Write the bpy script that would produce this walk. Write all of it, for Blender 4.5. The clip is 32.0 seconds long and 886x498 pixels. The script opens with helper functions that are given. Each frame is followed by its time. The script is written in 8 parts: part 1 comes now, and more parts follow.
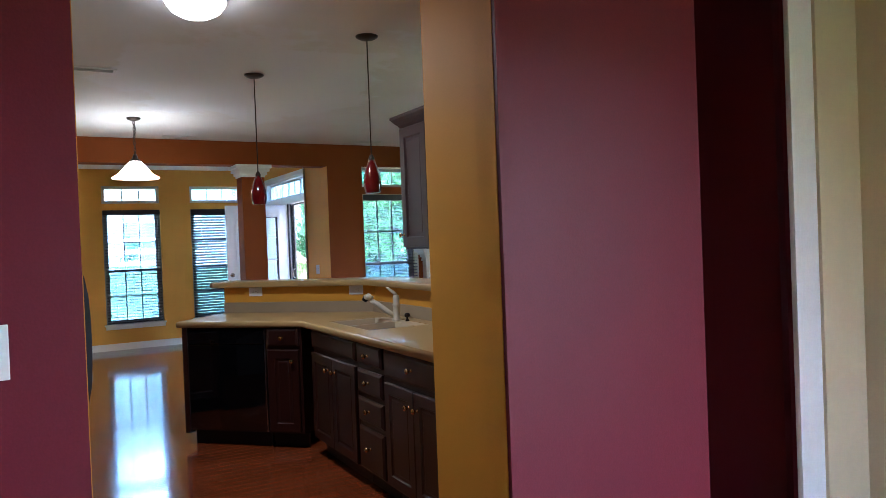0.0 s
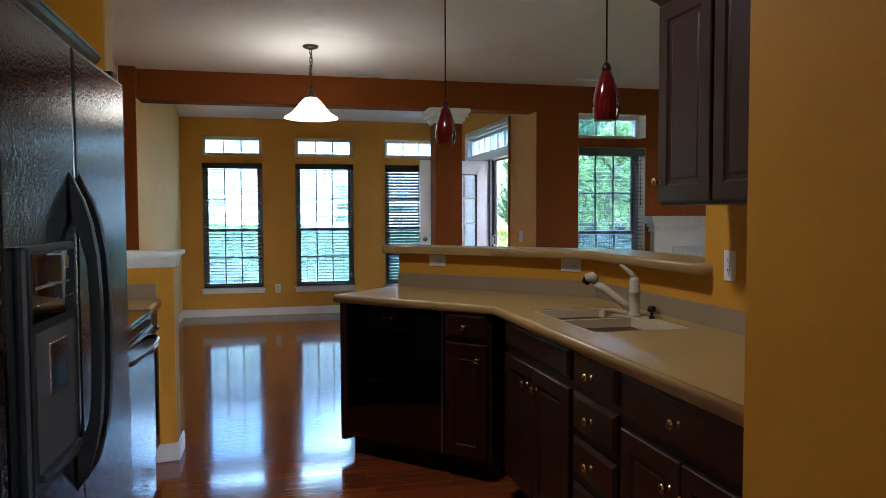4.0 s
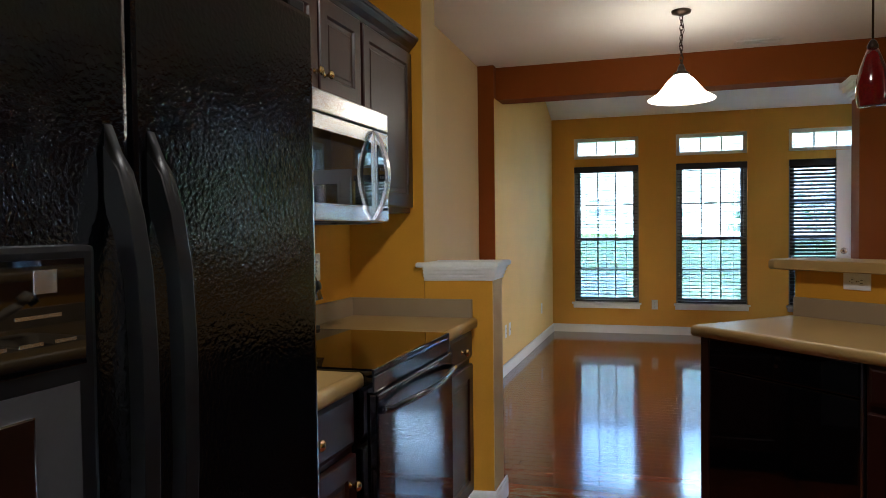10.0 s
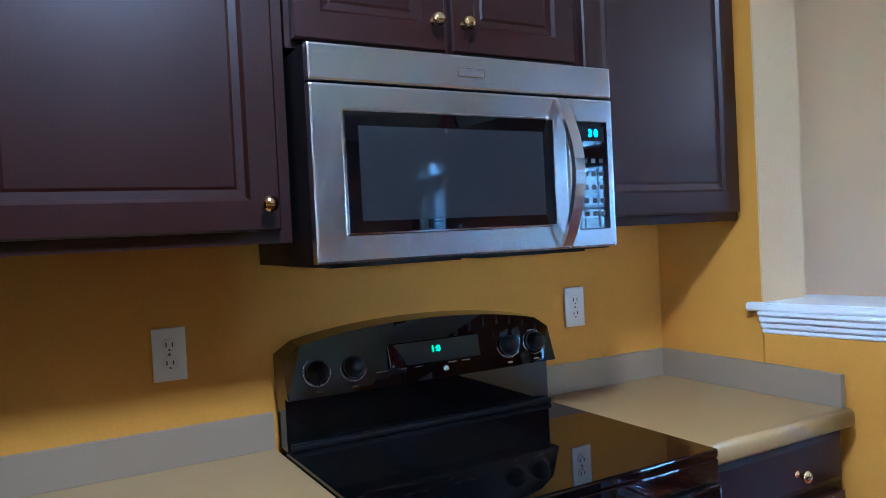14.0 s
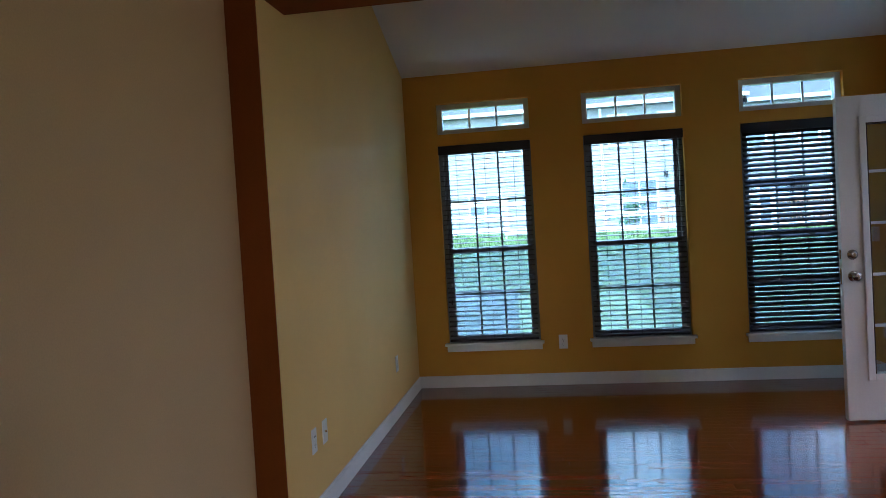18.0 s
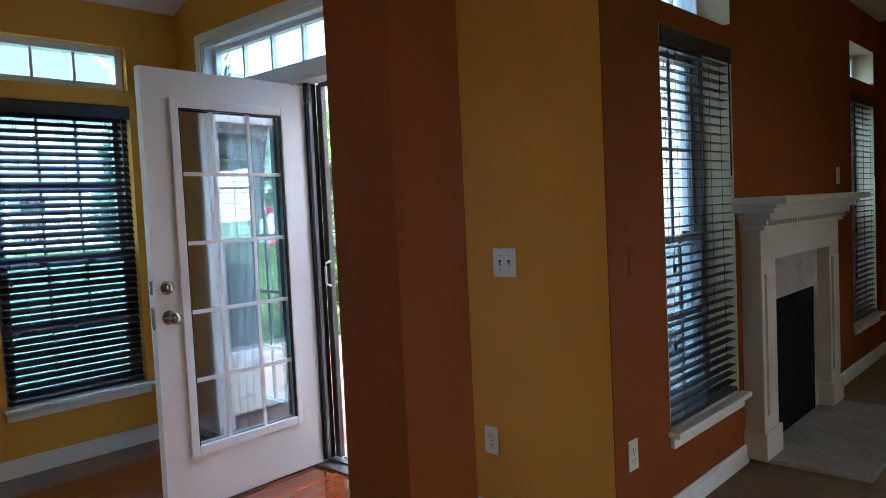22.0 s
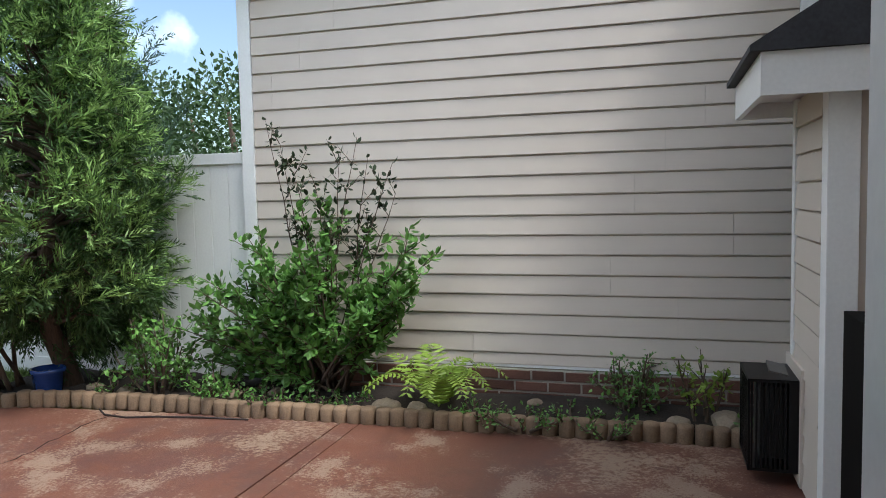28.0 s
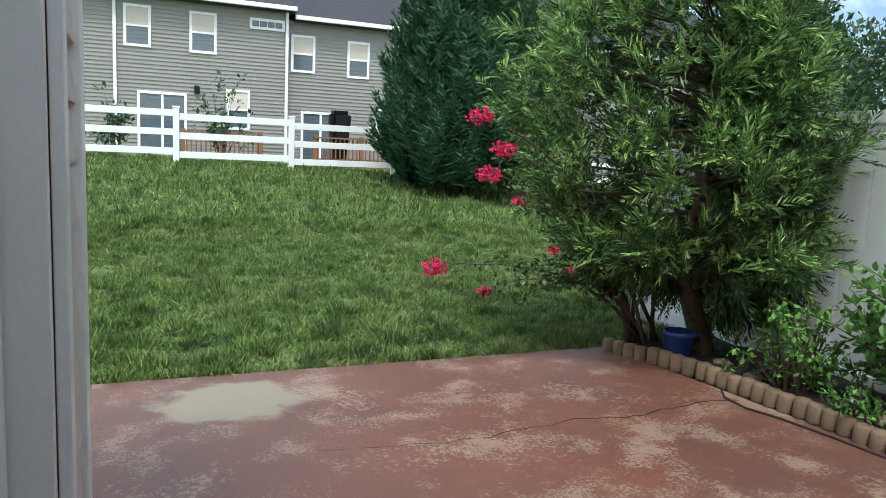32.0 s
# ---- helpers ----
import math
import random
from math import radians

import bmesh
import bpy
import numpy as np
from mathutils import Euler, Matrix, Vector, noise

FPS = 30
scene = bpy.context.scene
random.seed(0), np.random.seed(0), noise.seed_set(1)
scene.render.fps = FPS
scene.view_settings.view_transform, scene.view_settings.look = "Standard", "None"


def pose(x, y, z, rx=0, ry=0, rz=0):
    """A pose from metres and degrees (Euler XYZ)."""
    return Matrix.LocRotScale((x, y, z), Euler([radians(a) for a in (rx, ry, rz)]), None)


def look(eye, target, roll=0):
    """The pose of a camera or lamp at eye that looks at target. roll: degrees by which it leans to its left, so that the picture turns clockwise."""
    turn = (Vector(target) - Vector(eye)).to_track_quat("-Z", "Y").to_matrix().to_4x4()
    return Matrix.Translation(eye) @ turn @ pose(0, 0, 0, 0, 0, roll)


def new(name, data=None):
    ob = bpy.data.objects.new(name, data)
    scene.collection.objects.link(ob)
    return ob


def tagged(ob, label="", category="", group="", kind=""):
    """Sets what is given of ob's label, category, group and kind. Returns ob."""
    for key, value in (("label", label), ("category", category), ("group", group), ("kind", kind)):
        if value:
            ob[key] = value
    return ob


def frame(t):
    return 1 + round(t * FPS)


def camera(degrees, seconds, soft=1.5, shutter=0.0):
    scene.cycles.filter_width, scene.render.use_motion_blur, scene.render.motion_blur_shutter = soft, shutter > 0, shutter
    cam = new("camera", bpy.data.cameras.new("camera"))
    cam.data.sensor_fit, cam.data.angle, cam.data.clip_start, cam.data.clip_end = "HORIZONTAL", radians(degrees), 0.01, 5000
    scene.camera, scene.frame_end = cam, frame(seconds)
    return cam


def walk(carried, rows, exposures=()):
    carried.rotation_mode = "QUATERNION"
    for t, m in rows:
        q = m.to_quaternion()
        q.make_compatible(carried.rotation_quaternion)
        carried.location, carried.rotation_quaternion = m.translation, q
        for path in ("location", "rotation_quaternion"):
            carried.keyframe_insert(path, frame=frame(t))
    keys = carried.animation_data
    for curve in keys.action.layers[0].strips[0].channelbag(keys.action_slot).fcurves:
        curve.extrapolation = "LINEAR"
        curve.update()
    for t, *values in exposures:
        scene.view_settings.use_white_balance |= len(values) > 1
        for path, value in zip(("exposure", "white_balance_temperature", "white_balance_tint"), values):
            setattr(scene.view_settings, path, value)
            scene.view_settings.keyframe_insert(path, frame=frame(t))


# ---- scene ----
cam = camera(62.9, 32.0, soft=0.6)
PATH = [
    (0, (-0.039, 0.339, 1.45), (0.942, 2.082, 1.424), -2.2),
    (0.5, (-0.026, 0.403, 1.436), (0.77, 2.236, 1.378), -1.6),
    (1, (0.036, 0.62, 1.41), (0.762, 2.48, 1.309), -1.7),
    (1.5, (0.12, 0.825, 1.414), (0.769, 2.711, 1.278), -1.9),
    (2, (0.269, 1.048, 1.387), (0.742, 2.986, 1.235), -1.1),
    (2.5, (0.348, 1.172, 1.412), (0.695, 3.135, 1.251), -0.3),
    (4.5, (0.531, 2.066, 1.361), (1.132, 3.972, 1.291), -0.2),
    (5, (0.407, 2.205, 1.373), (1.255, 4.014, 1.29), -1.4),
    (5.5, (0.34, 2.291, 1.373), (1.392, 3.99, 1.304), -1.7),
    (6, (0.313, 2.303, 1.408), (1.461, 3.94, 1.402), -1.0),
    (6.5, (0.299, 2.295, 1.417), (1.456, 3.925, 1.448), -1.0),
    (7, (0.29, 2.303, 1.397), (1.411, 3.959, 1.406), -0.7),
    (7.5, (0.289, 2.311, 1.358), (1.313, 4.027, 1.291), -0.7),
    (8, (0.366, 2.354, 1.333), (1.163, 4.186, 1.228), -0.5),
    (8.5, (0.522, 2.43, 1.319), (1.005, 4.368, 1.206), 0.1),
    (9, (0.619, 2.526, 1.306), (0.791, 4.515, 1.195), -0.1),
    (9.5, (0.694, 2.69, 1.317), (0.509, 4.68, 1.24), -0.8),
    (10, (0.765, 2.828, 1.329), (0.167, 4.735, 1.271), -0.7),
    (10.5, (0.888, 2.972, 1.34), (-0.038, 4.743, 1.254), -1.0),
    (11, (0.958, 3.154, 1.326), (-0.225, 4.762, 1.204), -1.0),
    (11.5, (0.975, 3.34, 1.335), (-0.437, 4.75, 1.207), -1.2),
    (12, (1.044, 3.561, 1.322), (-0.492, 4.836, 1.189), -1.1),
    (12.5, (1.093, 3.755, 1.3), (-0.47, 4.995, 1.16), -1.0),
    (13, (1.072, 3.955, 1.335), (-0.557, 5.113, 1.249), -2.0),
    (13.5, (1.039, 4.115, 1.399), (-0.717, 5.07, 1.358), -2.7),
    (15.5, (0.843, 4.826, 1.405), (-0.648, 6.158, 1.35), -3.0),
    (16, (0.796, 5.074, 1.411), (-0.512, 6.585, 1.348), -2.7),
    (16.5, (0.715, 5.292, 1.397), (-0.303, 7.014, 1.35), -2.9),
    (17, (0.617, 5.427, 1.432), (-0.066, 7.306, 1.375), -2.9),
    (17.5, (0.574, 5.632, 1.423), (0.093, 7.572, 1.359), -3.2),
    (18, (0.532, 5.889, 1.386), (0.235, 7.866, 1.324), -3.4),
    (18.5, (0.528, 6.161, 1.378), (0.536, 8.159, 1.302), -3.7),
    (19, (0.522, 6.418, 1.381), (0.835, 8.392, 1.307), -3.9),
    (19.5, (0.554, 6.685, 1.357), (1.06, 8.619, 1.281), -3.4),
    (20, (0.574, 6.903, 1.371), (1.391, 8.727, 1.298), -3.4),
    (20.5, (0.569, 7.118, 1.382), (1.754, 8.727, 1.295), -3.7),
    (21, (0.644, 7.28, 1.353), (2.006, 8.741, 1.252), -3.3),
    (21.5, (0.751, 7.435, 1.36), (2.176, 8.834, 1.245), -2.6),
    (22, (0.829, 7.618, 1.348), (2.302, 8.966, 1.242), -2.7),
    (22.5, (0.896, 7.85, 1.352), (2.408, 9.154, 1.25), -2.7),
    (23, (1.013, 8.095, 1.32), (2.518, 9.407, 1.208), -2.5),
    (23.5, (1.12, 8.344, 1.316), (2.617, 9.665, 1.199), -1.7),
    (24, (1.164, 8.622, 1.321), (2.74, 9.848, 1.205), -1.9),
    (24.5, (1.265, 8.843, 1.306), (2.9, 9.989, 1.186), -1.7),
    (25, (1.462, 9.067, 1.3), (3.157, 10.120, 1.173), -0.8),
    (25.5, (1.641, 9.322, 1.285), (3.44, 10.182, 1.137), -1.0),
    (26, (1.81, 9.524, 1.279), (3.674, 10.23, 1.122), -1.5),
    (26.5, (2.051, 9.682, 1.264), (3.934, 10.336, 1.102), -1.3),
    (28.5, (3.030, 10.065, 1.188), (4.941, 10.637, 1.049), -1.3),
    (29, (3.148, 10.115, 1.160), (5.019, 10.807, 1.018), -1.2),
    (29.5, (3.235, 10.190, 1.180), (5.000, 11.113, 1.005), -1.0),
    (30, (3.345, 10.228, 1.190), (4.905, 11.463, 0.987), -1.0),
    (30.5, (3.372, 10.262, 1.205), (4.710, 11.727, 0.955), 0.1),
    (31, (3.405, 10.287, 1.208), (4.483, 11.943, 0.901), 0.3),
    (31.5, (3.442, 10.318, 1.206), (4.305, 12.097, 0.909), 1.1),
    (32, (3.445, 10.322, 1.200), (4.215, 12.150, 0.942), 2.5),
]
EXPOSURES = [(0, 4.6, 4950, 13), (1, 4.45, 5600, 13), (2, 3.95, 5600, 13), (5, 4.2, 5550, 13), (6, 4.45, 5300, 13), (8.5, 3.85, 5400, 13), (10, 4.1, 6000, 13), (11, 4.9, 4950, 13), (12, 5.35, 4350, 11), (13.2, 5.45, 4050, 11), (15.5, 4.8, 4000, 10), (16, 4.45, 4000, 10), (17, 3.1, 4900, 11), (18, 3.15, 5500, 14), (19, 3.1, 5500, 14), (20, 3.35, 5900, 16), (21, 3.75, 5800, 15), (23, 3.65, 5500, 12), (24, 3.1, 5200, 12), (25, 2.5, 5700, 13), (26, 2.05, 6200, 14), (27.5, 0.85, 6000, 7), (28.5, 0.6, 6100, 6), (30, 0.4, 5950, 4), (32, 0.4, 5950, 2)]
walk(cam, [(t, look(eye, target, roll)) for t, eye, target, roll in PATH], EXPOSURES)

# ---- light ----
world = bpy.data.worlds.new("world")
scene.world = world
world.use_nodes = True
wn = world.node_tree.nodes
wl = world.node_tree.links
sky = wn.new("ShaderNodeTexSky")
sky.sky_type, sky.sun_disc = "NISHITA", False
sky.sun_elevation, sky.sun_rotation = radians(58), radians(200)
sky.air_density, sky.dust_density, sky.ozone_density = 1.0, 2.5, 1.0
cloud_coord = wn.new("ShaderNodeTexCoord")
cloud_noise = wn.new("ShaderNodeTexNoise")
cloud_noise.inputs["Scale"].default_value, cloud_noise.inputs["Detail"].default_value = 3.2, 7
cloud_ramp = wn.new("ShaderNodeValToRGB")
cloud_ramp.color_ramp.elements[0].position, cloud_ramp.color_ramp.elements[1].position = 0.46, 0.60
cloud_mix = wn.new("ShaderNodeMixRGB")
cloud_mix.inputs[2].default_value = (12.0, 12.4, 13.0, 1)
wl.new(cloud_coord.outputs["Generated"], cloud_noise.inputs["Vector"])
wl.new(cloud_noise.outputs["Fac"], cloud_ramp.inputs["Fac"])
wl.new(cloud_ramp.outputs["Color"], cloud_mix.inputs[0])
wl.new(sky.outputs["Color"], cloud_mix.inputs[1])
wl.new(cloud_mix.outputs["Color"], wn["Background"].inputs["Color"])
wn["Background"].inputs["Strength"].default_value = 0.15

sun = new("sun", bpy.data.lights.new("sun", "SUN"))
sun.data.energy, sun.data.angle, sun.data.color = 2.4, radians(14), (1.0, 0.96, 0.9)
sun.matrix_world = look((-4, -12, 22), (0, 0, 0))


def lamp(name, kind, m, power, colour, size=0.1, size_y=None):
    ob = new(name, bpy.data.lights.new(name, kind))
    ob.data.energy, ob.data.color = power, colour
    if kind == "AREA":
        ob.data.size = size
        if size_y:
            ob.data.shape, ob.data.size_y = "RECTANGLE", size_y
    elif kind == "POINT":
        ob.data.shadow_soft_size = size
    ob.matrix_world = m
    return ob

# ---- materials ----
def mat(name, colour, rough=0.6, metal=0.0, vary=0.12, scale=6.0, bump=0.02, fine=120.0, spec=0.5, coat=0.0, emit=None, power=0.0,
        random_hue=0.0, stretch=(1, 1, 1), detail=4.0, island=False, trans=0.0):
    """A surface with coarse and fine variation of tone, a little relief, and its own gloss."""
    m = bpy.data.materials.new(name)
    m.use_nodes = True
    n, l = m.node_tree.nodes, m.node_tree.links
    b = n["Principled BSDF"]
    b.inputs["Roughness"].default_value, b.inputs["Metallic"].default_value = rough, metal
    b.inputs["Specular IOR Level"].default_value = spec
    b.inputs["Coat Weight"].default_value = coat
    b.inputs["Coat Roughness"].default_value = 0.06
    if trans:
        b.inputs["Transmission Weight"].default_value = trans
    co = n.new("ShaderNodeTexCoord")
    mp = n.new("ShaderNodeMapping")
    mp.inputs["Scale"].default_value = stretch
    l.new(co.outputs["Object"], mp.inputs["Vector"])
    coarse = n.new("ShaderNodeTexNoise")
    coarse.inputs["Scale"].default_value, coarse.inputs["Detail"].default_value = scale, detail
    l.new(mp.outputs["Vector"], coarse.inputs["Vector"])
    small = n.new("ShaderNodeTexNoise")
    small.inputs["Scale"].default_value, small.inputs["Detail"].default_value = fine, 2
    l.new(mp.outputs["Vector"], small.inputs["Vector"])
    add = n.new("ShaderNodeMath")
    add.operation = "ADD"
    l.new(coarse.outputs["Fac"], add.inputs[0])
    l.new(small.outputs["Fac"], add.inputs[1])
    rng = n.new("ShaderNodeMapRange")
    rng.inputs["From Min"].default_value, rng.inputs["From Max"].default_value = 0.6, 1.4
    rng.inputs["To Min"].default_value, rng.inputs["To Max"].default_value = 1 - vary, 1 + vary
    l.new(add.outputs[0], rng.inputs["Value"])
    hsv = n.new("ShaderNodeHueSaturation")
    hsv.inputs["Color"].default_value = (*colour, 1)
    l.new(rng.outputs[0], hsv.inputs["Value"])
    if random_hue:
        src = n.new("ShaderNodeNewGeometry") if island else n.new("ShaderNodeObjectInfo")
        pick = src.outputs["Random Per Island" if island else "Random"]
        r2 = n.new("ShaderNodeMapRange")
        r2.inputs["To Min"].default_value, r2.inputs["To Max"].default_value = 1 - random_hue, 1 + random_hue
        l.new(pick, r2.inputs["Value"])
        mul = n.new("ShaderNodeMath")
        mul.operation = "MULTIPLY"
        l.new(rng.outputs[0], mul.inputs[0])
        l.new(r2.outputs[0], mul.inputs[1])
        l.new(mul.outputs[0], hsv.inputs["Value"])
    l.new(hsv.outputs["Color"], b.inputs["Base Color"])
    if bump:
        bp = n.new("ShaderNodeBump")
        bp.inputs["Strength"].default_value, bp.inputs["Distance"].default_value = min(1.0, bump * 10), 0.004
        l.new(small.outputs["Fac"], bp.inputs["Height"])
        l.new(bp.outputs["Normal"], b.inputs["Normal"])
    if emit:
        b.inputs["Emission Color"].default_value, b.inputs["Emission Strength"].default_value = (*emit, 1), power
    return m


M_MAROON = mat("maroon_paint", (0.125, 0.0115, 0.019), 0.50, spec=0.22, vary=0.08, scale=2.5, fine=160, bump=0.012)
M_GOLD = mat("gold_paint", (0.60, 0.290, 0.027), 0.6, spec=0.12, vary=0.06, scale=2.0, fine=160, bump=0.012)
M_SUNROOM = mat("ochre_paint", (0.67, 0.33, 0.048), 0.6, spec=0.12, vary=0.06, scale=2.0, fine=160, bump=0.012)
# Sunroom west side: strong daylight on the wall is put into a paler colour.
M_SUNWEST = mat("lit_ochre_paint", (0.80, 0.55, 0.20), 0.6, spec=0.12, vary=0.06, scale=2.0, fine=160, bump=0.012)
M_BEIGE = mat("beige_paint", (0.62, 0.44, 0.235), 0.6, spec=0.15, vary=0.06, scale=2.0, fine=160, bump=0.012)
M_BROWN = mat("brown_orange_paint", (0.225, 0.058, 0.010), 0.65, spec=0.10, vary=0.07, scale=2.0, fine=160, bump=0.012)
M_CREAM = mat("cream_paint", (0.62, 0.52, 0.33), 0.5, vary=0.05, fine=160, bump=0.01)
M_MANTEL = mat("aged_white_mantel_paint", (0.50, 0.45, 0.36), 0.4, vary=0.06, scale=4, fine=90, bump=0.006)
M_WHITE = mat("white_trim_paint", (0.78, 0.78, 0.76), 0.32, vary=0.05, scale=4, fine=90, bump=0.006)


def stain(m, centre, radii, colour, edge=0.08, wobble=0.6, scale=1.6, strength=1.0):
    """A patch of another colour with a wandering outline, lying round a place on the surface."""
    n, l = m.node_tree.nodes, m.node_tree.links
    b = n["Principled BSDF"]
    base = b.inputs["Base Color"].links[0].from_socket
    co, minus, div, size, noi, shift, add, rng, mix = (n.new("ShaderNode" + k) for k in ("TexCoord", "VectorMath", "VectorMath", "VectorMath", "TexNoise", "Math", "Math", "MapRange", "MixRGB"))
    minus.operation, div.operation, size.operation = "SUBTRACT", "DIVIDE", "LENGTH"
    minus.inputs[1].default_value, div.inputs[1].default_value = centre, radii
    l.new(co.outputs["Object"], minus.inputs[0])
    l.new(minus.outputs[0], div.inputs[0])
    l.new(div.outputs[0], size.inputs[0])
    noi.inputs["Scale"].default_value, noi.inputs["Detail"].default_value, noi.inputs["Roughness"].default_value = scale, 8, 0.6
    l.new(co.outputs["Object"], noi.inputs["Vector"])
    shift.operation, shift.inputs[1].default_value, shift.inputs[2].default_value = "MULTIPLY_ADD", wobble * 4, -wobble * 2
    l.new(noi.outputs["Fac"], shift.inputs[0])
    l.new(size.outputs["Value"], add.inputs[0])
    l.new(shift.outputs[0], add.inputs[1])
    rng.inputs["From Min"].default_value, rng.inputs["From Max"].default_value = 1 - edge, 1 + edge
    rng.inputs["To Min"].default_value, rng.inputs["To Max"].default_value = strength, 0.0
    l.new(add.outputs[0], rng.inputs["Value"])
    l.new(rng.outputs[0], mix.inputs[0])
    l.new(base, mix.inputs[1])
    mix.inputs[2].default_value = (*colour, 1)
    l.new(mix.outputs["Color"], b.inputs["Base Color"])


M_CEIL = mat("ceiling_paint", (0.83, 0.82, 0.80), 0.75, vary=0.10, scale=0.9, fine=220, bump=0.02)
stain(M_CEIL, (1.55, 6.35, 2.8), (1.05, 1.35, 9), (0.90, 0.91, 0.93), 0.05, 0.55, 1.1)
stain(M_CEIL, (0.3, 5.0, 2.8), (0.55, 0.6, 9), (0.84, 0.84, 0.84), 0.3, 0.5, 1.4)
stain(M_CEIL, (3.6, 7.2, 2.8), (1.0, 0.8, 9), (0.85, 0.86, 0.87), 0.25, 0.5, 1.2)
M_CARPET = mat("carpet", (0.20, 0.14, 0.085), 0.95, vary=0.22, scale=9, fine=420, bump=0.06, spec=0.1)
M_CABINET = mat("dark_cherry_cabinet", (0.020, 0.0036, 0.0018), 0.36, vary=0.32, scale=3.5, fine=70, bump=0.004, stretch=(3, 3, 0.5), spec=0.5)
M_LAMINATE = mat("tan_laminate", (0.40, 0.262, 0.095), 0.34, vary=0.09, scale=5, fine=300, bump=0.006)
M_SPLASH = mat("taupe_laminate", (0.31, 0.235, 0.145), 0.4, vary=0.08, scale=5, fine=300, bump=0.006)
M_BLACK = mat("black_appliance_enamel", (0.002, 0.002, 0.0024), 0.025, spec=0.9, vary=0.15, fine=60, bump=0.0)
M_BLACKROUGH = mat("black_pebbled_enamel", (0.0015, 0.0015, 0.0018), 0.10, vary=0.15, fine=125, bump=0.02, spec=0.65)
M_BLACKMATT = mat("black_plastic", (0.004, 0.004, 0.0045), 0.40, spec=0.3, vary=0.15, fine=60, bump=0.004)
M_SOOT = mat("sooted_black_metal", (0.003, 0.003, 0.003), 0.7, spec=0.1, vary=0.3, fine=40, bump=0.004)
M_STEEL = mat("brushed_steel", (0.66, 0.67, 0.68), 0.24, metal=1.0, vary=0.06, scale=3, fine=260, bump=0.004, stretch=(1, 0.05, 1))
M_BRASS = mat("polished_brass", (0.72, 0.50, 0.22), 0.16, metal=1.0, vary=0.08, bump=0.0)
M_NICKEL = mat("satin_nickel", (0.40, 0.37, 0.34), 0.25, metal=1.0, vary=0.08, bump=0.0)
M_CHROME = mat("chrome", (0.7, 0.7, 0.7), 0.12, metal=1.0, vary=0.05, bump=0.0)
M_BRONZE = mat("dark_bronze", (0.045, 0.03, 0.022), 0.35, metal=0.8, vary=0.15, bump=0.004)
M_SINK = mat("tan_composite_sink", (0.55, 0.44, 0.28), 0.3, vary=0.05, bump=0.0)
M_IVORY = mat("ivory_plastic", (0.56, 0.49, 0.36), 0.3, vary=0.04, bump=0.0)
M_PLATE = mat("white_plastic", (0.74, 0.74, 0.72), 0.3, vary=0.03, bump=0.0)
M_SLOT = mat("dark_slot", (0.03, 0.03, 0.03), 0.6, vary=0.1, bump=0.0)
M_BLIND = mat("dark_wood_slat", (0.016, 0.008, 0.007), 0.38, vary=0.2, fine=90, bump=0.004, stretch=(0.3, 3, 3))
# White sash against the daylight: its backlit shade is put into this grey.
M_SASHGREY = mat("backlit_grey_vinyl", (0.20, 0.20, 0.205), 0.45, vary=0.06, bump=0.0)
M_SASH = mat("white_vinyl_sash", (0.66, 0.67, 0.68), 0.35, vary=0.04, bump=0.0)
M_CORD = mat("dark_cord", (0.03, 0.02, 0.018), 0.8, vary=0.1, bump=0.0)
M_ALU = mat("grey_aluminium", (0.16, 0.155, 0.15), 0.4, metal=0.6, vary=0.08, bump=0.003)
M_MARBLE = mat("veined_marble", (0.38, 0.35, 0.31), 0.18, vary=0.25, scale=5, detail=9, fine=40, bump=0.0)


def glass(name, tint=(1, 1, 1), mirror=0.05, veil=0.0):
    """Thin window glass: clear straight through, a gloss that grows at a slant, and a faint pale veil added for glare.
    """
    m = bpy.data.materials.new(name)
    m.use_nodes = True
    n, l = m.node_tree.nodes, m.node_tree.links
    n.remove(n["Principled BSDF"])
    clear, film, gloss, veiled, mix, lw, power, fac = (n.new("ShaderNode" + k) for k in ("BsdfTransparent", "BsdfTranslucent", "BsdfGlossy", "MixShader", "MixShader", "LayerWeight", "Math", "Math"))
    clear.inputs["Color"].default_value = (*tint, 1)
    # Pale translucent layer that stands in for glare haze over the panes.
    film.inputs["Color"].default_value = (0.82, 0.92, 1.0, 1)
    veiled.inputs[0].default_value = veil
    gloss.inputs["Roughness"].default_value = 0.0
    lw.inputs["Blend"].default_value = 0.5
    power.operation, power.inputs[1].default_value = "POWER", 5.0
    fac.operation, fac.inputs[1].default_value, fac.inputs[2].default_value = "MULTIPLY_ADD", 0.85 - mirror, mirror
    l.new(lw.outputs["Facing"], power.inputs[0])
    l.new(power.outputs[0], fac.inputs[0])
    l.new(clear.outputs[0], veiled.inputs[1])
    l.new(film.outputs[0], veiled.inputs[2])
    l.new(fac.outputs[0], mix.inputs[0])
    l.new(veiled.outputs[0], mix.inputs[1])
    l.new(gloss.outputs[0], mix.inputs[2])
    l.new(mix.outputs[0], n["Material Output"].inputs["Surface"])
    return m


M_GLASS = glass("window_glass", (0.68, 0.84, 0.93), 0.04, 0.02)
M_DOORGLASS = glass("double_door_glass", (0.80, 0.90, 0.93), 0.22, 0.01)


